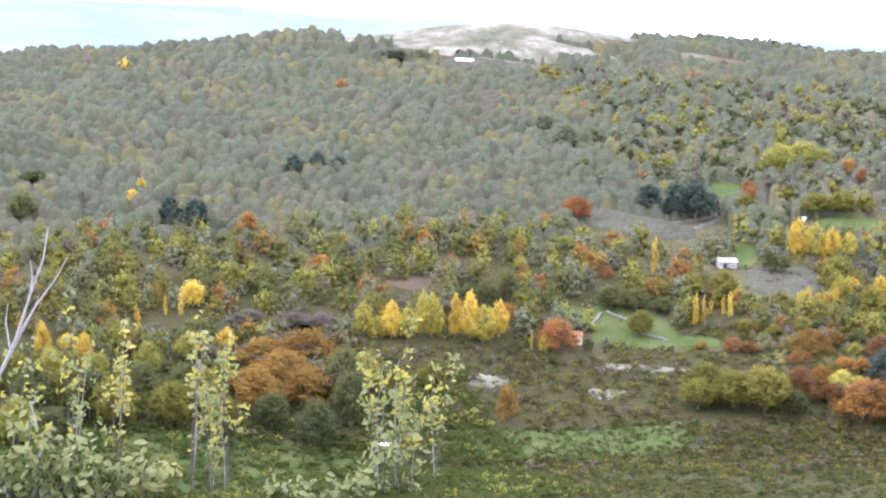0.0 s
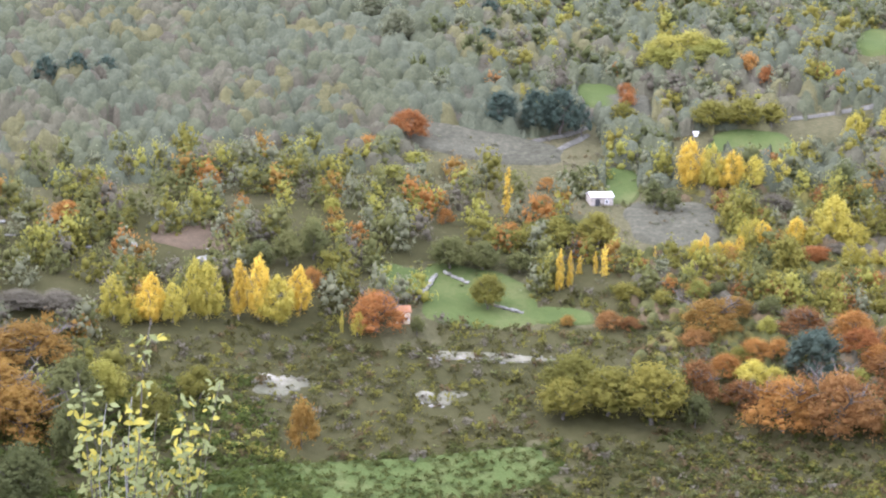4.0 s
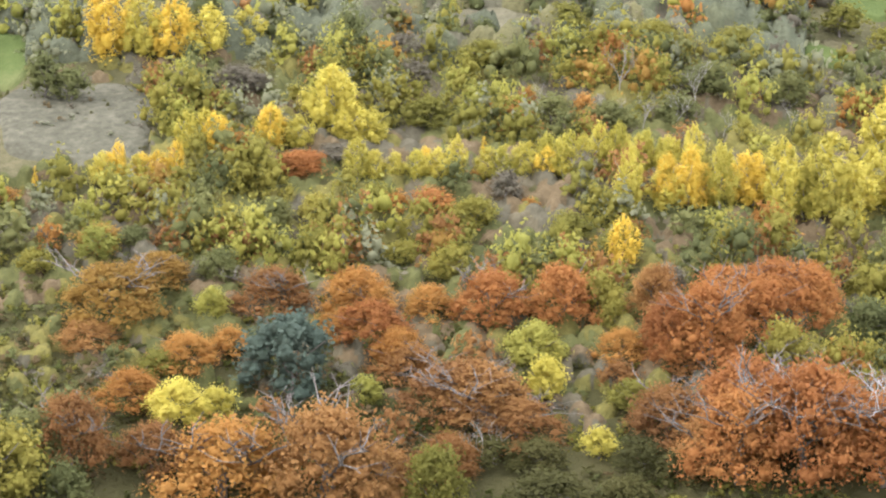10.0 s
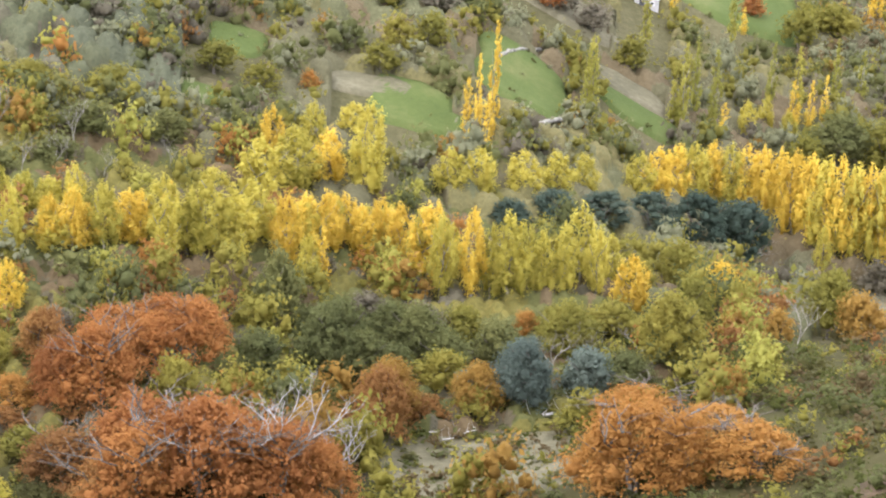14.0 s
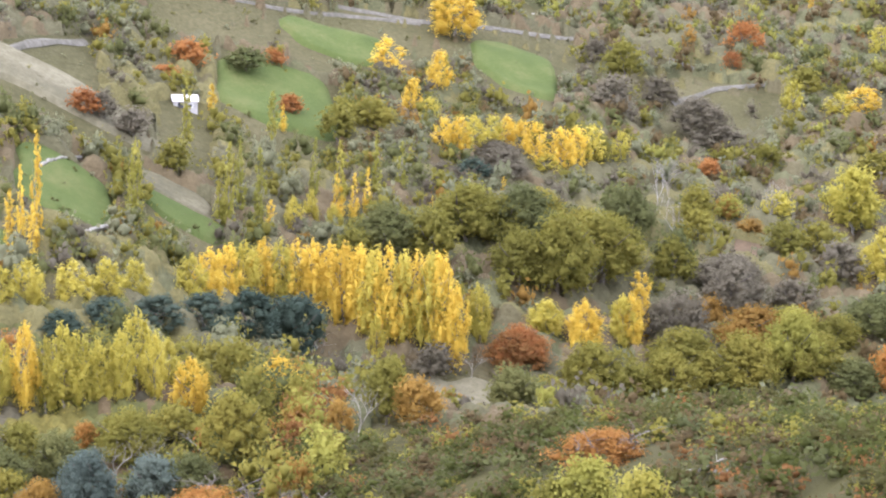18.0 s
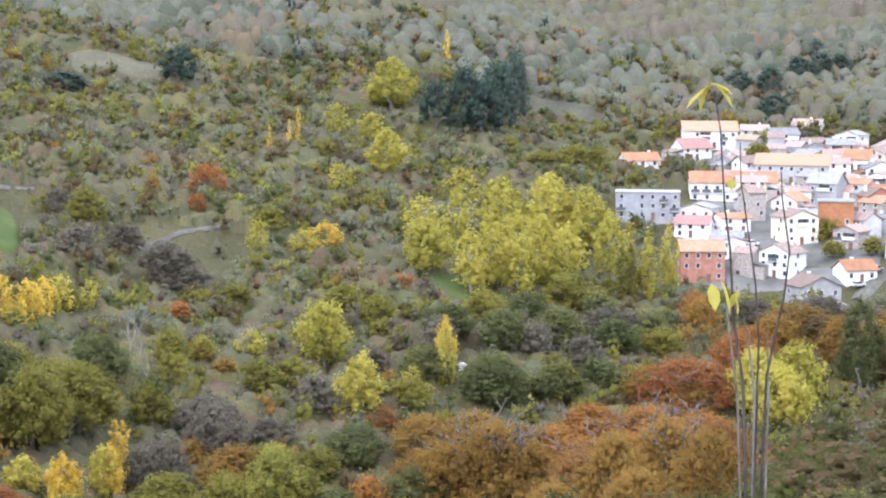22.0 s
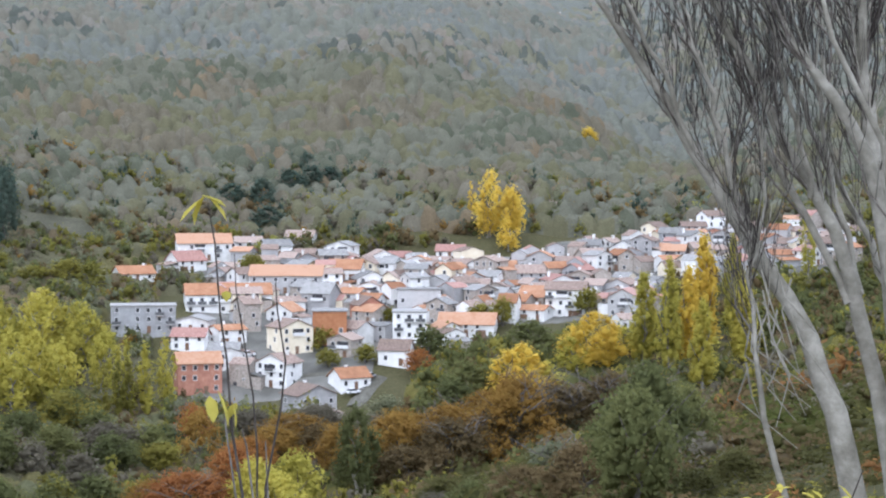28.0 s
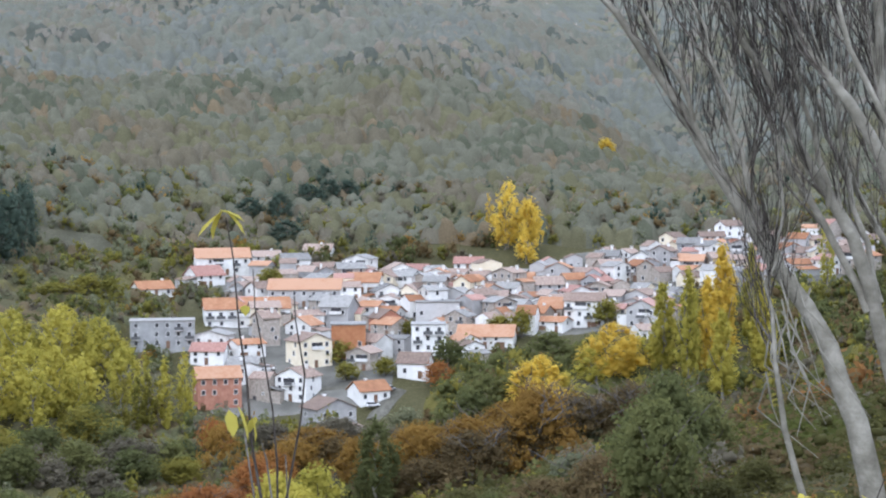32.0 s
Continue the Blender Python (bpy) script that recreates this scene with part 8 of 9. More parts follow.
# ---- bramble shoots in front of the grass, enlarged to stand at valley depth ----
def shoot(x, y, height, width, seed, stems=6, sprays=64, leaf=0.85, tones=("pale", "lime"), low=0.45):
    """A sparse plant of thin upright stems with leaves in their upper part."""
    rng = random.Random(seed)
    # a near bramble, scaled up to tree height under the name sapling
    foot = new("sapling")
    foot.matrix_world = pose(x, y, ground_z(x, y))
    tagged(foot, "sparse bramble shoot with pale yellow-green leaves, enlarged and set far out", "sapling", group="saplings in the foreground")
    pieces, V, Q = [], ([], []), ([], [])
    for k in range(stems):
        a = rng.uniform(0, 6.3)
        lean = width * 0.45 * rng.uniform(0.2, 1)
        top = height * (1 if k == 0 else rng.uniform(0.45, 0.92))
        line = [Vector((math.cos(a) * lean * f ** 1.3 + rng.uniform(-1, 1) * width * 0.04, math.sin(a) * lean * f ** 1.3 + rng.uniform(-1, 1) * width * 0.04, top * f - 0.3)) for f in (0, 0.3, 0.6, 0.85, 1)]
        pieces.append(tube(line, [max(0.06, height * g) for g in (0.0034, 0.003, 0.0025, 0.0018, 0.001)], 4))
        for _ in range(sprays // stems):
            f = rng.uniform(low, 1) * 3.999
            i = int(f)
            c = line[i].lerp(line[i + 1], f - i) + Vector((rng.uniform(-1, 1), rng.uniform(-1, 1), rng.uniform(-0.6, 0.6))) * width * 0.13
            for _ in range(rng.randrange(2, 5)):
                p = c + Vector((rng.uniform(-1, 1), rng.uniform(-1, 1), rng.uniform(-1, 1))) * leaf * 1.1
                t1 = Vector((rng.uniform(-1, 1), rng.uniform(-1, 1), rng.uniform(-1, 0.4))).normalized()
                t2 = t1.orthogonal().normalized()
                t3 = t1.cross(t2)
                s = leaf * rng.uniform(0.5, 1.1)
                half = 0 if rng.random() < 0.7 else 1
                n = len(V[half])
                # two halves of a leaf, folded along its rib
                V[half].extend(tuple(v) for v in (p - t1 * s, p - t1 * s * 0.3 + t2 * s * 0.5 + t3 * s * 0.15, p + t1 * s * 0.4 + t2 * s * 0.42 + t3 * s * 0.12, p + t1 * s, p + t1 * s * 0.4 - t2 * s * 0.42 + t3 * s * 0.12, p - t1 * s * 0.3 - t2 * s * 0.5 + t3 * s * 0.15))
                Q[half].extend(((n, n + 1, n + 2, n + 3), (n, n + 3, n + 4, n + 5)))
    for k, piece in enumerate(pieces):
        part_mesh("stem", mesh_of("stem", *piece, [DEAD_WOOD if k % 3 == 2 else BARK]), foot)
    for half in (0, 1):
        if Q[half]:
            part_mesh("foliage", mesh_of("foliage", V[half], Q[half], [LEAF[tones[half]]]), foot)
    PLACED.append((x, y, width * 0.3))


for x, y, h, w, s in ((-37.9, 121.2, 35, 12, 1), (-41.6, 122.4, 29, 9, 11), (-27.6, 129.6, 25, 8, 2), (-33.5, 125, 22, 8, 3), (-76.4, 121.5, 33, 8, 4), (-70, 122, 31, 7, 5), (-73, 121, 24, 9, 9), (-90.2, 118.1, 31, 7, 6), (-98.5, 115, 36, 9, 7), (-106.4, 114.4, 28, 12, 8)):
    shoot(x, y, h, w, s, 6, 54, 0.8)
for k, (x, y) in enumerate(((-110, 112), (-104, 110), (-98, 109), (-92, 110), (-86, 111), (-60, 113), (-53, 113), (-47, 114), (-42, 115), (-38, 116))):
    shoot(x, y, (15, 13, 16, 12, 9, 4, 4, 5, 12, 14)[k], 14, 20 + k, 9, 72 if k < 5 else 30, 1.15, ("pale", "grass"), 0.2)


def dead_branch(x, y, lines, label):
    """A bleached leaning branch; its lines are metres to the side and up from the foot."""
    foot = new("dead_sapling")
    foot.matrix_world = pose(x, y, ground_z(x, y))
    tagged(foot, label, "sapling")
    for k, (points, r) in enumerate(lines):
        path = [(u * 0.95, u * -0.3, v) for u, v in points]
        part_mesh("stem" if k == 0 else "twig", mesh_of("stem", *tube(path, [r * (1 - 0.7 * i / (len(path) - 1)) for i in range(len(path))], 6), [DEAD_WOOD], smooth=True), foot)


dead_branch(-112.5, 116, [([(-2.5, -1), (-1.2, 12), (0.5, 19), (4.0, 27), (6.5, 35), (8.6, 41), (9.4, 46.5)], 0.4), ([(4.0, 27), (7.5, 33), (11, 38), (13, 42)], 0.24), ([(1.5, 21), (4, 26), (7, 32), (8, 35)], 0.2), ([(6.5, 35), (6.8, 38), (6.2, 41)], 0.2), ([(3, 25), (2.2, 30), (2.6, 33)], 0.2)], "bleached white dead sapling leaning beside brambles")
dead_branch(-106, 112, [([(0, -1), (1.2, 6), (1.4, 11), (0.4, 15), (-0.6, 18)], 0.35)], "bent bleached dead stem among brambles")

# white flower head on a thin stalk
foot = new("flower")
foot.matrix_world = pose(-44.1, 108, ground_z(-44.1, 108))
tagged(foot, "single white flower head on a thin stalk", "flower")
part_mesh("stalk", mesh_of("stalk", *tube([(0, 0, -0.3), (0.3, 0, 5.3), (0, 0, 10.7)], [0.12, 0.1, 0.07], 5), [TWIG]), foot)
for k in range(7):
    a = k * 0.9
    part_mesh("petal", mesh_of("petal", [(0, 0, 10.7), (math.cos(a - 0.3) * 0.8, math.sin(a - 0.3) * 0.8, 11.0), (math.cos(a) * 1.3, math.sin(a) * 1.3, 11.15), (math.cos(a + 0.3) * 0.8, math.sin(a + 0.3) * 0.8, 11.0)], [(0, 1, 2, 3)], [PETAL]), foot)

# ---- leafless poplar beside the lookout ----
def near_tree(seed=5):
    """Limbs are given in the plane across the view: metres to the side, height, and depth."""
    rng = random.Random(seed)
    foot = new("bare_poplar")
    b = radians(108.0)
    away, side = Vector((math.sin(b), math.cos(b), 0)), Vector((math.cos(b), -math.sin(b), 0))
    x, y = away.x * 22 + side.x * 0.95, away.y * 22 + side.y * 0.95
    z0 = ground_z(x, y)
    foot.matrix_world = pose(x, y, z0)
    tagged(foot, "tall leafless poplar with pale bark and many upright branches", "tree")

    def at(u, v, w=0.0):
        return side * u + Vector((0, 0, v)) + away * w

    def bend(points, r0, r1, n=15):
        pts = [at(*p) for p in points]
        out = []
        for k in range(n):
            f = k / (n - 1) * (len(pts) - 1)
            i = min(int(f), len(pts) - 2)
            g = f - i
            g = g * g * (3 - 2 * g) * 0.35 + g * 0.65
            out.append(pts[i].lerp(pts[i + 1], g) + Vector((rng.uniform(-1, 1), rng.uniform(-1, 1), 0)) * 0.045)
        return out, [r0 + (r1 - r0) * k / (n - 1) for k in range(n)]

    def shoots(line, radii, count, long, start=0.25):
        found = []
        for _ in range(count):
            f = rng.uniform(start, 1) * (len(line) - 1.001)
            i = int(f)
            base = line[i].lerp(line[i + 1], f - i)
            ahead = (line[i + 1] - line[i]).normalized()
            way = (ahead * 0.7 + side * rng.uniform(-0.75, 0.6) + away * rng.uniform(-0.4, 0.4) + Vector((0, 0, 0.55))).normalized()
            l = long * rng.uniform(0.4, 1.1)
            p1 = base + way * l * 0.4 + Vector((rng.uniform(-1, 1), rng.uniform(-1, 1), 0)) * l * 0.05
            p2 = p1 + (way * 0.6 + Vector((rng.uniform(-0.2, 0.2), rng.uniform(-0.2, 0.2), 0.6))).normalized() * l * 0.35
            p3 = p2 + (way * 0.4 + Vector((rng.uniform(-0.25, 0.25), rng.uniform(-0.25, 0.25), 0.8))).normalized() * l * 0.3
            r = max(0.005, min(radii[i] * 0.5, 0.018) * rng.uniform(0.4, 1.0))
            found.append(([base, p1, p2, p3], [r, r * 0.8, r * 0.55, r * 0.25]))
        return found

    mains = [
        ([(-0.75, -0.6), (-1.17, 1.9), (-1.45, 2.75, 0.1), (-1.68, 3.4, 0.2), (-2.05, 4.05, 0.3), (-2.6, 4.85, 0.3), (-3.16, 5.88, 0.3), (-3.75, 6.75, 0.2), (-4.2, 7.44), (-5.1, 8.7)], 0.160, 0.020),
        ([(-0.5, -0.6), (-0.8, 2.2, 0.4), (-1.15, 3.65, 0.5), (-1.5, 4.75, 0.5), (-2.0, 5.7, 0.6), (-2.45, 6.57, 0.6), (-2.9, 7.35, 0.5), (-3.5, 8.6)], 0.120, 0.018),
        ([(-0.3, -0.6), (-0.6, 3.0, -0.3), (-1.0, 5.4, -0.4), (-1.5, 6.25, -0.4), (-1.95, 6.85, -0.3), (-2.4, 7.65, -0.3), (-2.9, 8.7)], 0.110, 0.015),
        ([(-0.2, -0.6), (-0.7, 3.5, 0.2), (-1.1, 5.9, 0.3), (-1.2, 6.8, 0.3), (-1.35, 8.8)], 0.150, 0.030),
        ([(-1.8, 0.4, -0.3), (-1.95, 1.9, -0.3), (-2.24, 2.93, -0.3), (-2.36, 3.7, -0.2), (-2.4, 4.3), (-2.22, 4.95, 0.1), (-2.3, 5.9, 0.1)], 0.044, 0.010),
        ([(-3.0, 5.6, 0.2), (-3.43, 6.62, 0.1), (-3.86, 7.39, -0.1), (-4.3, 8.5)], 0.036, 0.010),
        ([(-2.2, 4.3, 0.3), (-2.75, 5.6, 0.6), (-3.15, 6.9, 0.8), (-3.5, 8.5, 0.9)], 0.040, 0.010),
        ([(-1.7, 5.1, 0.5), (-2.05, 6.4, 0.2), (-2.3, 7.6), (-2.5, 8.8)], 0.036, 0.010),
        ([(-1.2, 4.0, 0.5), (-1.55, 5.6, 0.8), (-1.85, 7.0, 1.0), (-2.0, 8.8)], 0.040, 0.010),
        ([(-2.5, 4.8, 0.3), (-2.8, 6.2, 0.0), (-3.2, 7.4, -0.2), (-3.7, 8.6)], 0.032, 0.009),
        ([(-0.2, 2.6, 0.6), (-0.75, 4.6, 1.0), (-1.15, 6.0, 1.2), (-1.6, 8.6, 1.3)], 0.055, 0.015),
        ([(-0.4, 3.0, 0.9), (-1.0, 4.4, 1.1), (-1.75, 5.9, 1.2), (-2.3, 7.2, 1.2), (-2.7, 8.7, 1.2)], 0.05, 0.014),
        ([(-1.3, 3.9, 0.5), (-2.1, 5.4, 0.9), (-2.6, 6.6, 1.1), (-3.1, 8.6, 1.2)], 0.05, 0.014),
        ([(-0.5, 3.6, -0.3), (-0.95, 5.6, -0.7), (-1.6, 7.2, -0.9), (-1.9, 8.8)], 0.048, 0.013),
    ]
    fine = []
    for k, (points, r0, r1) in enumerate(mains):
        line, radii = bend(points, r0, r1)
        me = mesh_of("trunk", *tube(line, radii, 9), [PALE_BARK], smooth=True)
        part_mesh("trunk" if k < 4 else "limb", me, foot)
        for bl, br in shoots(line, radii, 26 if k < 4 else 17, 1.9, 0.42 if k < 5 else 0.12):
            part_mesh("branch", mesh_of("branch", *tube(bl, br, 5), [(PALE_BARK, BARK, BARK)[rng.randrange(3)]], smooth=True), foot)
            for l, r in shoots(bl, br, 8, 0.9, 0.1):
                fine.append(tube(l, r, 3))
        for bl, br in shoots(line, [r * 0.5 for r in radii], 16, 1.6, 0.4):
            fine.append(tube(bl, br, 3))
    ob = part_mesh("twig_growth", mesh_of("twig_growth", *join(fine), [TWIG], smooth=True), foot)
    tagged(ob, "fine dark brown twigs", kind="stuff")
    # hanging dead twigs low on the trunk
    for _ in range(16):
        u, v = rng.uniform(-2.45, -1.9), rng.uniform(3.2, 4.4)
        part_mesh("dead_twig", mesh_of("dead_twig", *tube([at(u, v, -0.2), at(u + rng.uniform(-0.15, 0.25), v - 0.35, -0.3), at(u + rng.uniform(-0.1, 0.7), v - rng.uniform(0.6, 1.1), -0.2)], [0.014, 0.011, 0.005], 4), [PALE_BARK]), foot)


near_tree()


def leaf_mesh(size):
    """A folded pointed leaf."""
    V = [(0, 0, 0), (0.3, 0.22, 0.05), (0.7, 0.2, 0.04), (1, 0, -0.08), (0.7, -0.2, 0.04), (0.3, -0.22, 0.05), (0.5, 0, -0.02)]
    V = [(a * size, b * size, c * size) for a, b, c in V]
    return mesh_of("leaf", V, None, [LEAF["lime"]], [(0, 6, 1), (1, 6, 2), (2, 6, 3), (3, 6, 4), (4, 6, 5), (5, 6, 0)])


LEAF_BIG = leaf_mesh(0.06)


def hang_leaf(foot, p, turn, droop, scale=1.0):
    ob = new("leaf", LEAF_BIG)
    ob.parent = foot
    ob.matrix_local = Matrix.Translation(p) @ pose(0, 0, 0, 0, droop, turn) @ Matrix.Scale(scale, 4)


# ---- sapling with its last leaves, at arm's reach ----
foot = new("leafy_stem")
foot.matrix_world = pose(5.967, 0.013, -3.039)
tagged(foot, "thin dark upright stems with a few last yellow-green leaves", "sapling")
part_mesh("stem", mesh_of("stem", *tube([(-0.002, 0.012, 1.308), (0.030, 0.043, 2.037), (0.061, 0.077, 2.243), (0.051, 0.091, 2.454), (0.058, 0.111, 2.592), (0.069, 0.128, 2.818), (0.075, 0.149, 2.939)], [0.0055, 0.0049, 0.0043, 0.0037, 0.0032, 0.0026, 0.0020], 6), [TWIG], smooth=True), foot)
part_mesh("stem", mesh_of("stem", *tube([(0.096, 0.006, 1.279), (0.131, -0.001, 2.162), (0.139, 0.012, 2.338), (0.150, 0.043, 2.532), (0.157, 0.064, 2.656), (0.162, 0.069, 2.779)], [0.0040, 0.0035, 0.0030, 0.0025, 0.0020, 0.0015], 6), [TWIG], smooth=True), foot)
part_mesh("stem", mesh_of("stem", *tube([(-0.004, -0.009, 1.308), (0.024, -0.027, 2.072), (0.030, -0.074, 2.315), (0.034, -0.088, 2.454), (0.043, -0.062, 2.619), (0.046, -0.058, 2.697)], [0.0045, 0.0040, 0.0035, 0.0030, 0.0025, 0.0020], 6), [TWIG], smooth=True), foot)
part_mesh("stem", mesh_of("stem", *tube([(0.198, 0.027, 1.250), (0.230, 0.062, 1.968), (0.243, 0.098, 2.219), (0.249, 0.107, 2.344)], [0.0036, 0.0040, 0.0030, 0.0020], 6), [BARK], smooth=True), foot)
part_mesh("stem", mesh_of("stem", *tube([(0.193, -0.026, 1.250), (0.220, -0.036, 1.968), (0.230, -0.027, 2.183)], [0.0036, 0.0035, 0.0020], 6), [BARK], smooth=True), foot)
part_mesh("stem", mesh_of("stem", *tube([(0.296, 0.010, 1.222), (0.325, 0.009, 1.951), (0.335, 0.034, 2.151), (0.338, 0.049, 2.206)], [0.0036, 0.0040, 0.0030, 0.0020], 6), [BARK], smooth=True), foot)
hang_leaf(foot, (0.057, 0.152, 2.966), -80, 48, 1.67)
hang_leaf(foot, (0.057, 0.155, 2.961), 85, 40, 1.86)
hang_leaf(foot, (0.057, 0.159, 2.966), 70, 66, 1.67)
hang_leaf(foot, (0.058, 0.171, 2.966), -105, 20, 1.49)
hang_leaf(foot, (0.030, 0.120, 2.369), -90, 70, 2.05)
hang_leaf(foot, (0.032, 0.145, 2.352), 200, 60, 1.49)
hang_leaf(foot, (0.024, 0.073, 2.326), -90, 80, 1.30)
hang_leaf(foot, (0.023, 0.063, 2.331), 30, 50, 1.12)
hang_leaf(foot, (0.039, 0.093, 2.672), 0, 30, 1.12)


def bramble(x, y, z, spread, count, seed, label):
    """Arching stems with toothed leaves, rooted on the slope."""
    rng = random.Random(seed)
    foot = new("bramble")
    foot.matrix_world = pose(x, y, ground_z(x, y))
    tagged(foot, label, "bramble")
    rise = z - ground_z(x, y)
    for k in range(5):
        a = rng.uniform(-1, 1) * spread
        line = [Vector((0, 0, -0.1)), Vector((a * 0.3, a * 0.1, rise * 0.7)), Vector((a * 0.7, a * 0.2, rise)), Vector((a, a * 0.3, rise * rng.uniform(0.8, 1.1)))]
        part_mesh("stem", mesh_of("stem", *tube(line, [0.008, 0.006, 0.005, 0.002], 5), [TWIG], smooth=True), foot)
    for _ in range(count):
        hang_leaf(foot, (rng.uniform(-1, 1) * spread, rng.uniform(-1, 1) * spread * 0.6, rise + rng.uniform(-0.16, 0.08)), rng.uniform(0, 360), rng.uniform(-10, 50), rng.uniform(0.9, 1.8))


bramble(7.78, -2.21, -1.38, 0.42, 46, 3, "bramble with broad pale green leaves near the bare poplar")

# ---- far mountains ----
def ridge_z(b0, b1, dist, tops, depth, seed, amount):
    """The height of a far ridge over each place; tops are heights at even steps of bearing."""
    def height(x, y):
        f = max(0.0, min(1.0, (math.degrees(math.atan2(x, y)) - b0) / (b1 - b0)))
        g = f * (len(tops) - 1)
        k = min(int(g), len(tops) - 2)
        u = g - k
        u = u * u * (3 - 2 * u)
        q = max(0.0, 1 - (dist - math.hypot(x, y)) / depth)
        rough = noise.fractal((x * 0.003, y * 0.003, seed), 0.8, 2.0, 6) * amount * (0.3 + q)
        return -120 + (tops[k] + (tops[k + 1] - tops[k]) * u + 120) * q ** 0.8 + rough
    return height


def mountain(name, b0, b1, dist, height, mat, label, depth=500):
    """A far ridge, steep behind."""
    V, Q = [], []
    n, m = 260, 60
    for i in range(n + 1):
        b = radians(b0 + (b1 - b0) * i / n)
        for j in range(m + 1):
            r = dist - depth * (1 - j / m)
            x, y = r * math.sin(b), r * math.cos(b)
            V.append((x, y, height(x, y)))
        V.append((dist * math.sin(b) * 1.1, dist * math.cos(b) * 1.1, -150))
    m += 1
    for i in range(n):
        for j in range(m):
            a = i * (m + 1) + j
            Q.append((a, a + 1, a + m + 2, a + m + 1))
    tagged(new(name, mesh_of(name, V, Q, [mat], smooth=True)), label, "mountain", kind="structure")


# pale rock; the sunlight on the crest is put into its tones as well
CRAG = material("mountain_rock", ((0.1, 0.097, 0.078), (0.165, 0.152, 0.12), (0.35, 0.33, 0.29)), scale=0.05, rough=0.95, spread=0.5, patch=0.4, patch_scale=0.008, bump=0.8, bump_scale=0.08)
# distance haze is put into the blue base colour of the far range
HAZED_HILL = material("haze_painted_hill", ((0.13, 0.17, 0.21), (0.16, 0.2, 0.24), (0.19, 0.23, 0.27)), scale=0.004, rough=0.95)
HIGH = ridge_z(70, 112, 2700, (330, 352, 362, 372, 372, 366, 356, 345, 335, 326, 284, 264, 268, 276, 290), 1250, 2, 15)
mountain("mountain", 70, 112, 2700, HIGH, CRAG, "pale rocky mountain behind the wooded slope, sunlight put into its colour", 1250)
mountain("mountain", -45, 45, 4300, ridge_z(-45, 45, 4300, (40, 44, 50, 62, 70, 58, 34, 14, 10, 8), 1200, 7, 7), HAZED_HILL, "far mountain range coloured blue for haze", 1200)

# ---- woods and scrub between the single trees ----
woodland("mixed {} trees on the valley floor", -30, 42, 196, 262, 4.1, [("green", "round", 3.5), ("grey", "round", 2), ("olive", "round", 3), ("yellow_green", "round", 1.2), ("mauve", "round", 0.7), ("ochre", "round", 0.4), ("orange", "round", 0.3)], (4.6, 7.6), (0.95, 1.35), (7, 110, 0.065), 2, 1.4)
woodland("mixed {} trees on the valley floor", 24, 62, 164, 252, 4.1, [("green", "round", 1.6), ("olive", "round", 4), ("yellow_green", "round", 2.4), ("rust", "dome", 1), ("ochre", "round", 0.6), ("orange", "dome", 0.3)], (5.0, 8.0), (0.95, 1.35), (10, 300, 0.045), 7, 1.5)
woodland("{} trees and scrub on the far valley slope", 42, 66, 246, 560, 4.3, [("grey", "round", 3.5), ("green", "round", 2), ("olive", "round", 3), ("mauve", "round", 0.8), ("ochre", "round", 0.3)], (4.4, 7.2), (0.95, 1.35), (4, 84, 0.075), 3, 1.45)
woodland("{} trees and scrub across the valley", 62, 91, 250, 720, 4.6, [("grey", "round", 3), ("green", "round", 2), ("olive", "round", 3), ("mauve", "round", 1.6), ("brown", "round", 1.6), ("yellow_green", "round", 0.7), ("ochre", "round", 0.4)], (4.4, 7.6), (0.85, 1.3), (3, 46, 0.1), 4, 1.5)
woodland("{} trees below the village", 88, 114, 200, 560, 4.8, [("green", "round", 4), ("olive", "round", 2.5), ("brown", "dome", 1.4), ("mauve", "round", 1)], (4.6, 8), (0.95, 1.4), (5, 46, 0.1), 5, 1.4)
woodland("low {} heath scrub in front of the pastures", -34, 34, 128, 205, 1.5, [("heath", "dome", 5), ("green", "dome", 1), ("mauve", "dome", 1.4), ("brown", "dome", 1), ("olive", "dome", 2.4)], (1.4, 3.2), (0.6, 1.0), (2, 22, 0.13), 8, 1.1, "scrub", "scrub")
woodland("low {} brush and broom on the near slope", 72, 116, 54, 122, 1.9, [("heath", "dome", 4), ("olive", "dome", 0.5), ("broom", "dome", 2.5), ("mauve", "dome", 0.4), ("brown", "dome", 3)], (1.5, 3.6), (0.5, 0.8), (4, 100, 0.05), 9, 1.2, "scrub", "scrub")
woodland("dense {} brush on the near slope", 50, 84, 118, 215, 2.5, [("broom", "dome", 3.5), ("heath", "dome", 3), ("olive", "dome", 1.2), ("rust", "dome", 0.4), ("brown", "dome", 2), ("green", "dome", 1.5)], (2.2, 5.0), (0.6, 0.95), (4, 80, 0.06), 29, 1.2, "scrub", "scrub")
woodland("dense {} brush on the near slope", 84, 116, 118, 215, 2.5, [("brown", "dome", 5), ("heath", "dome", 3), ("olive", "dome", 0.6), ("rust", "dome", 2), ("broom", "dome", 1.5), ("green", "dome", 1)], (2.2, 5.0), (0.6, 0.95), (4, 80, 0.06), 39, 1.2, "scrub", "scrub")
woodland("low {} heath and grass close to the lookout", 82, 116, 11, 66, 2.0, [("heath", "dome", 5), ("brown", "dome", 2), ("olive", "dome", 0.8), ("rust", "dome", 0.6)], (0.7, 2.0), (0.45, 0.8), (5, 150, 0.05), 10, 0.9, "scrub", "scrub")
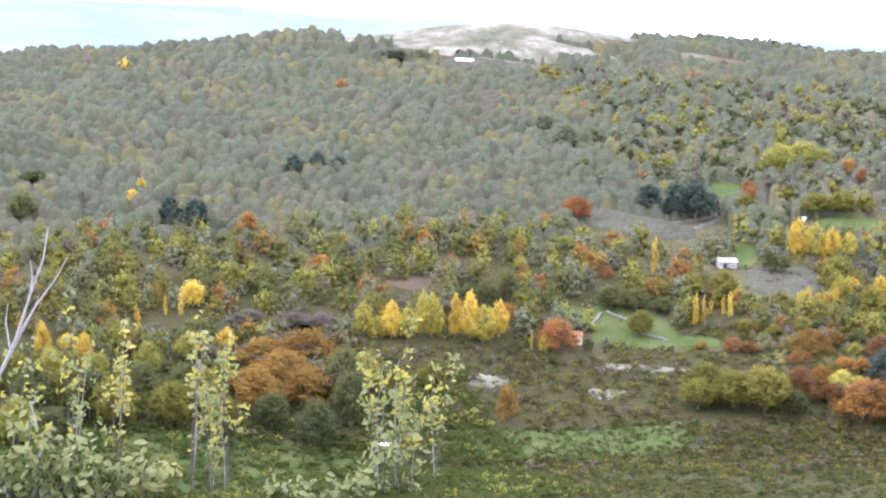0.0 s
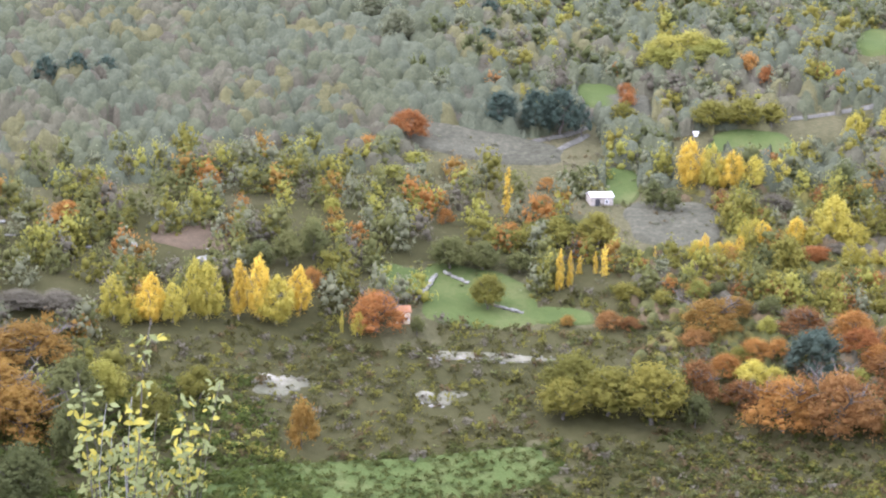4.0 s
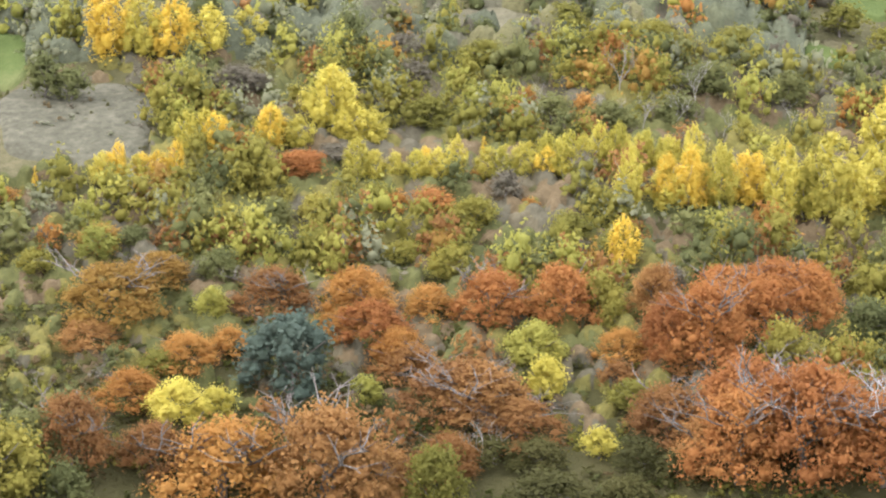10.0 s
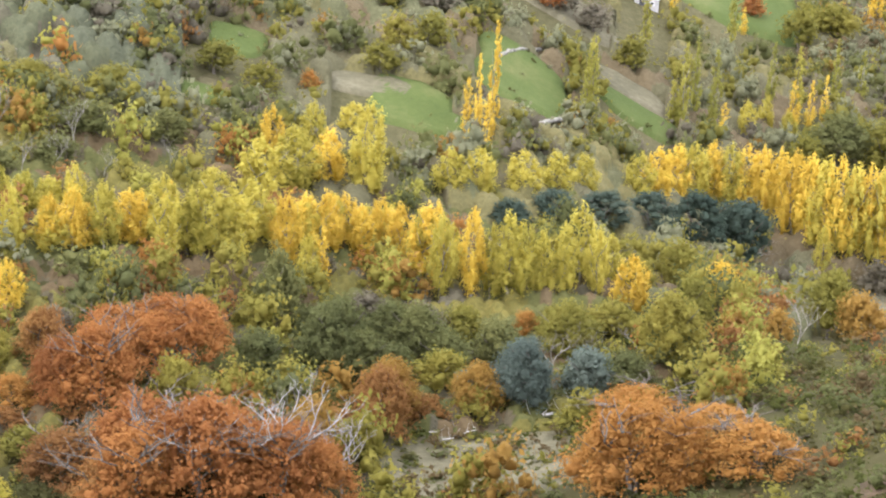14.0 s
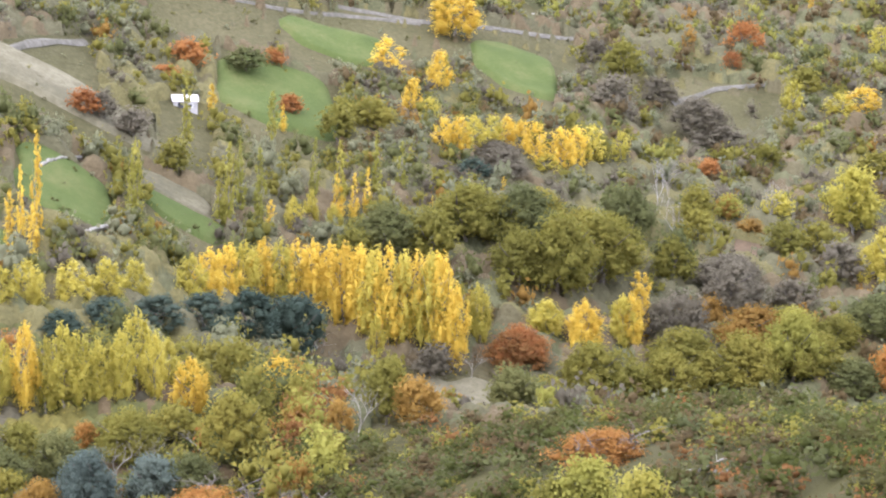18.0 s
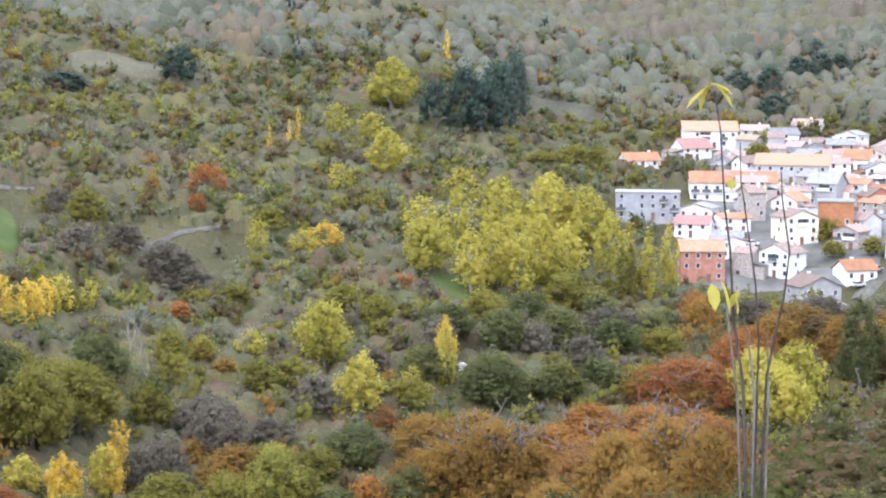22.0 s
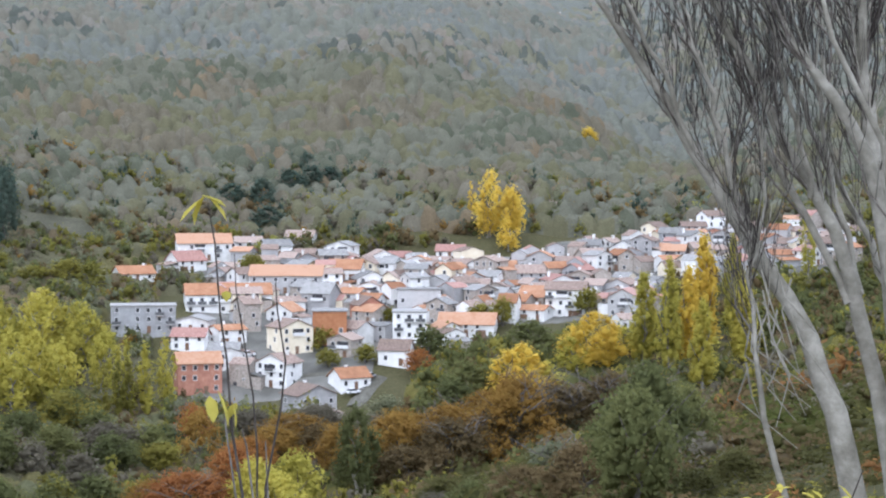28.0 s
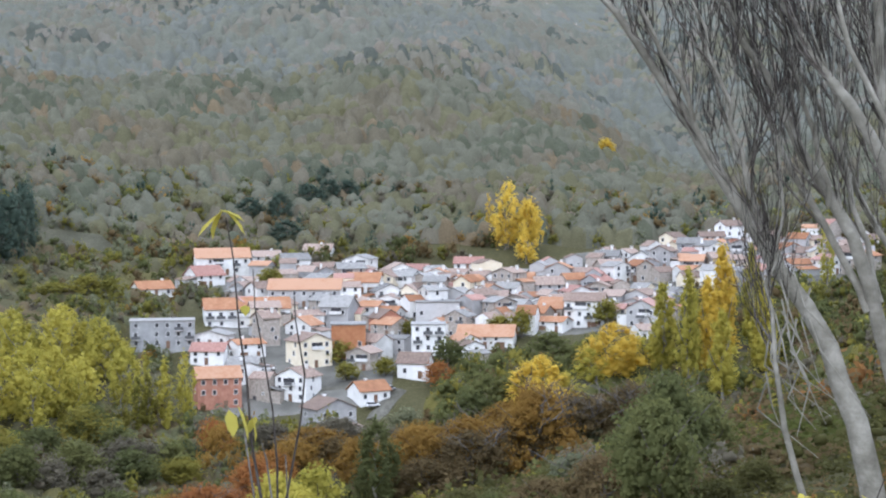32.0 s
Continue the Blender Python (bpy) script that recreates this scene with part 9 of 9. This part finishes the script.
woodland("{} woods on the ridge", 14, 42, 470, 600, 6.5, [("grey", "round", 5), ("green", "round", 2), ("olive", "round", 0.6)], (4.5, 7), (0.45, 0.7), (3, 16, 0.18), 12, 1.1)
woodland("{} woods high on the far slope", 40, 62, 555, 930, 9.5, [("grey", "round", 5), ("green", "round", 2), ("olive", "round", 0.6)], (6, 11), (0.6, 0.9), (3, 16, 0.18), 13, 1.1)
woodland("{} cherry and oak thicket at the foot of the slope", 21, 48, 158, 206, 4.4, [("rust", "dome", 3), ("orange", "dome", 1.6), ("olive", "round", 3), ("ochre", "dome", 1), ("green", "round", 1.2)], (4.6, 7.4), (0.95, 1.35), (9, 230, 0.045), 14, 1.2)
woodland("{} broom in front of the grass", -50, 38, 92, 154, 1.75, [("broom", "dome", 5), ("heath", "dome", 2), ("olive", "dome", 1.5), ("green", "dome", 1)], (1.6, 3.6), (0.5, 0.8), (2, 26, 0.12), 15, 1.0, "scrub", "scrub", True)
woodland("{} grass tufts below the lookout", -47, -2, 108, 180, 1.45, [("grass", "dome", 5), ("broom", "dome", 1), ("yellow_green", "dome", 0.6)], (1.8, 3.6), (0.6, 1.0), (2, 26, 0.1), 25, 1.2, "grass", "grass", False)
woodland("{} grass blades beside the heath", -9, 14, 142, 157, 1.2, [("broom", "dome", 5), ("grass", "dome", 1)], (1.6, 2.8), (0.4, 0.8), (2, 40, 0.09), 55, 1.2, "grass", "grass", False)
woodland("{} trees on the slope beside the village", 102, 114, 545, 780, 5.6, [("green", "round", 3), ("olive", "round", 3), ("brown", "round", 2), ("yellow_green", "round", 1), ("mauve", "round", 1)], (5.0, 8.0), (0.9, 1.3), (5, 70, 0.08), 58, 1.4)
woodland("sparse {} scrub on the terraces", 9, 27, 205, 282, 3.0, [("mauve", "dome", 3), ("heath", "dome", 2), ("grey", "dome", 2), ("brown", "dome", 1.5)], (1.0, 2.4), (0.5, 0.8), (3, 40, 0.09), 59, 0.75, "scrub", "scrub", False)
woodland("{} tufts and low bushes in the far fields", 44, 68, 225, 470, 7.5, [("heath", "dome", 2), ("olive", "dome", 2), ("grey", "dome", 2), ("mauve", "dome", 1)], (0.9, 2.6), (0.5, 0.9), (3, 40, 0.09), 60, 0.8, "scrub", "scrub", False)
woodland("{} thicket behind the grass", -42, -9, 163, 206, 3.4, [("olive", "round", 4), ("green", "round", 3), ("yellow_green", "round", 1.5), ("ochre", "dome", 1), ("mauve", "round", 0.7)], (4.0, 6.5), (0.9, 1.3), (6, 90, 0.07), 56, 1.3)
woodland("{} trees at the foot of the hillside above the village", 76, 107, 664, 800, 6.2, [("brown", "round", 2.4), ("mauve", "round", 2.2), ("olive", "round", 2.2), ("green", "round", 2), ("grey", "round", 2), ("pine", "ovoid", 0.8), ("ochre", "dome", 0.5)], (5.2, 8.5), (0.9, 1.3), (6, 90, 0.07), 57, 1.4)
woodland("{} grass tufts on the near slope", 86, 114, 12, 62, 1.15, [("olive", "dome", 1.4), ("heath", "dome", 4), ("brown", "dome", 1.6)], (0.5, 1.3), (0.5, 1.0), (2, 90, 0.05), 16, 1.2, "grass", "grass", False)
woodland("{} oaks and thickets above the meadows", 12, 46, 248, 420, 5.2, [("green", "round", 3), ("olive", "round", 2.2), ("yellow_green", "round", 0.6), ("mauve", "round", 0.9), ("grey", "round", 3), ("rust", "dome", 0.3)], (5.0, 7.6), (0.85, 1.2), (6, 76, 0.075), 21, 1.25, feather=7)

woodland("low {} brush under the cherry trees", 19, 62, 138, 206, 1.9, [("heath", "dome", 2), ("broom", "dome", 2), ("brown", "dome", 2.2), ("olive", "dome", 2), ("green", "dome", 1.2)], (1.8, 3.6), (0.5, 0.85), (2, 32, 0.1), 45, 0.95, "scrub", "scrub", False)
HEATHY = material("heath_cover", ((0.032, 0.031, 0.012), (0.048, 0.045, 0.018), (0.065, 0.058, 0.027)), scale=0.7, rough=0.95, bump=1.0, bump_scale=3, patch=0.5, patch_scale=0.05)
canopy("heath", "low olive heath cover in front of the pastures", -52, 49, 90, 240, 0.42, 0.0062, 1.9, 0.3, HEATHY, 0.05)
canopy("heath", "low olive heath cover on the near slope", 48.5, 116, 14, 232, 0.42, 0.011, 1.9, 0.22, HEATHY, 0.04)


def crown_tone(name, a, b, c, relief=0.9, patch_scale=0.05):
    """The tops of leafy or twiggy crowns seen from far off."""
    return material("crowns_" + name, (a, b, c), scale=1.6, rough=0.95, bump=relief, bump_scale=1.6, patch=0.3, patch_scale=patch_scale, spread=0.5)


# crown tones paled and greyed, with the haze of distance mixed in
HAZED_WOODS = [
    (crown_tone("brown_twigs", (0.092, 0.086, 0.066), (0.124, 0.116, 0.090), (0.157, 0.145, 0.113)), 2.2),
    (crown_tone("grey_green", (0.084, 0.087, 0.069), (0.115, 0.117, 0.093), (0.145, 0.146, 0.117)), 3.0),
    (crown_tone("hazed_green", (0.081, 0.085, 0.073), (0.113, 0.117, 0.100), (0.144, 0.146, 0.125)), 2.6),
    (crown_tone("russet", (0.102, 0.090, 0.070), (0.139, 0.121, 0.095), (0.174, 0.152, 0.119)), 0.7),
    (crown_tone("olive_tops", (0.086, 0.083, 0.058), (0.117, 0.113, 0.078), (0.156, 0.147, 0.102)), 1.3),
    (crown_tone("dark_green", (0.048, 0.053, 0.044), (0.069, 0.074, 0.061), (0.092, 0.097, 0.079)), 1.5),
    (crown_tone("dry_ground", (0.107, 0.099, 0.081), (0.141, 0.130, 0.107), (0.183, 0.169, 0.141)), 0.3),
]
LOW_WOODS = [
    (crown_tone("low_brown", (0.069, 0.061, 0.042), (0.099, 0.087, 0.060), (0.134, 0.116, 0.080)), 2.4),
    (crown_tone("low_olive", (0.066, 0.064, 0.037), (0.095, 0.090, 0.052), (0.129, 0.120, 0.071)), 2.6),
    (crown_tone("low_grey", (0.070, 0.070, 0.050), (0.099, 0.098, 0.071), (0.133, 0.130, 0.093)), 3.0),
    (crown_tone("low_green", (0.048, 0.052, 0.035), (0.071, 0.075, 0.051), (0.098, 0.102, 0.069)), 2.2),
    (crown_tone("low_russet", (0.086, 0.066, 0.041), (0.120, 0.094, 0.058), (0.154, 0.124, 0.079)), 0.6),
    (crown_tone("low_sward", (0.085, 0.076, 0.054), (0.115, 0.103, 0.075), (0.151, 0.137, 0.102)), 0.3),
]
closed_woods("distant hillside closely wooded with grey-green and brown oaks", 57, 118, 690, 1000, 0.08, 0.0014, 6.4, 6.2, LOW_WOODS, 3, gaps=0.12)
closed_woods("distant upper hillside closely wooded with oaks, bluish grey haze in their colours", 66, 114, 985, 1620, 0.085, 0.0016, 7.4, 8.0, HAZED_WOODS, 4, gaps=0.06)
OAK_WOODS = [
    (crown_tone("oak_grey", (0.048, 0.053, 0.033), (0.071, 0.077, 0.048), (0.098, 0.103, 0.065)), 4),
    (crown_tone("oak_green", (0.047, 0.052, 0.031), (0.071, 0.076, 0.043), (0.101, 0.103, 0.059)), 2.6),
    (crown_tone("oak_brown", (0.056, 0.053, 0.034), (0.079, 0.074, 0.047), (0.104, 0.097, 0.063)), 1.4),
    (crown_tone("oak_olive", (0.064, 0.062, 0.030), (0.095, 0.088, 0.041), (0.128, 0.117, 0.056)), 1.4),
    (crown_tone("heath_floor", (0.056, 0.050, 0.033), (0.077, 0.069, 0.047), (0.105, 0.094, 0.065)), 0.3),
]
closed_woods("slope closely wooded with grey-green oaks", -36, 44, 252, 478, 0.085, 0.0019, 3.6, 3.6, OAK_WOODS, 6, gaps=0.07)


def rocky_top(x, y):
    """Where the mountain shows pale rock, with sunlight put into it, and dry grass between its woods."""
    r, b = np.hypot(x, y), np.degrees(np.arctan2(x, y))
    wave = 40 * np.sin(b * 1.3) + 25 * np.sin(b * 3.1 + 1.0) + 260 * scatter(np.floor(x / 19), np.floor(y / 19), 2) * scatter(np.floor(x / 60), np.floor(y / 60), 5)
    return r + wave > np.where(b < 93, 2360 + 6 * (b - 84), 2420 + 50 * (b - 93))


closed_woods("high mountain slope wooded with oaks, bluish grey haze in their colours", 74, 111, 1560, 2690, 0.085, 0.0022, 9.5, 5.0, HAZED_WOODS, 5, height=HIGH, gaps=0.05, bare_at=rocky_top)
BUSHES = [
    (crown_tone("bush_olive", (0.059, 0.056, 0.018), (0.095, 0.085, 0.025), (0.136, 0.116, 0.034)), 3),
    (crown_tone("bush_green", (0.042, 0.046, 0.018), (0.066, 0.068, 0.024), (0.098, 0.094, 0.034)), 3),
    (crown_tone("bush_brown", (0.063, 0.046, 0.025), (0.091, 0.067, 0.036), (0.122, 0.092, 0.052)), 1.6),
    (crown_tone("bush_grey", (0.048, 0.043, 0.028), (0.069, 0.062, 0.040), (0.092, 0.084, 0.056)), 1.6),
    (crown_tone("dry_sward", (0.059, 0.051, 0.031), (0.084, 0.072, 0.044), (0.115, 0.101, 0.067)), 0.3),
]
closed_woods("close-set olive and brown bushes under the valley trees", 18, 61, 168, 262, 0.12, 0.0021, 2.1, 1.6, BUSHES, 7, gaps=0.05, ragged=6)
VALLEY_BUSHES = [
    (crown_tone("valley_olive", (0.067, 0.062, 0.027), (0.102, 0.092, 0.040), (0.143, 0.124, 0.054)), 2.4),
    (crown_tone("valley_grey", (0.057, 0.054, 0.030), (0.082, 0.077, 0.043), (0.113, 0.104, 0.060)), 3),
    (crown_tone("valley_brown", (0.067, 0.052, 0.029), (0.094, 0.074, 0.042), (0.124, 0.098, 0.058)), 2),
    (crown_tone("valley_green", (0.050, 0.053, 0.027), (0.077, 0.078, 0.040), (0.111, 0.107, 0.056)), 2),
    (crown_tone("valley_sward", (0.057, 0.051, 0.027), (0.081, 0.072, 0.039), (0.109, 0.096, 0.056)), 0.3),
]
closed_woods("close-set olive and grey bushes across the valley", 44, 92, 226, 724, 0.1, 0.0023, 4.0, 2.6, VALLEY_BUSHES, 8, gaps=0.06, ragged=2)
closed_woods("close-set bushes below the village", 86, 116, 214, 560, 0.12, 0.0026, 3.4, 2.4, BUSHES, 9, gaps=0.08, ragged=2)
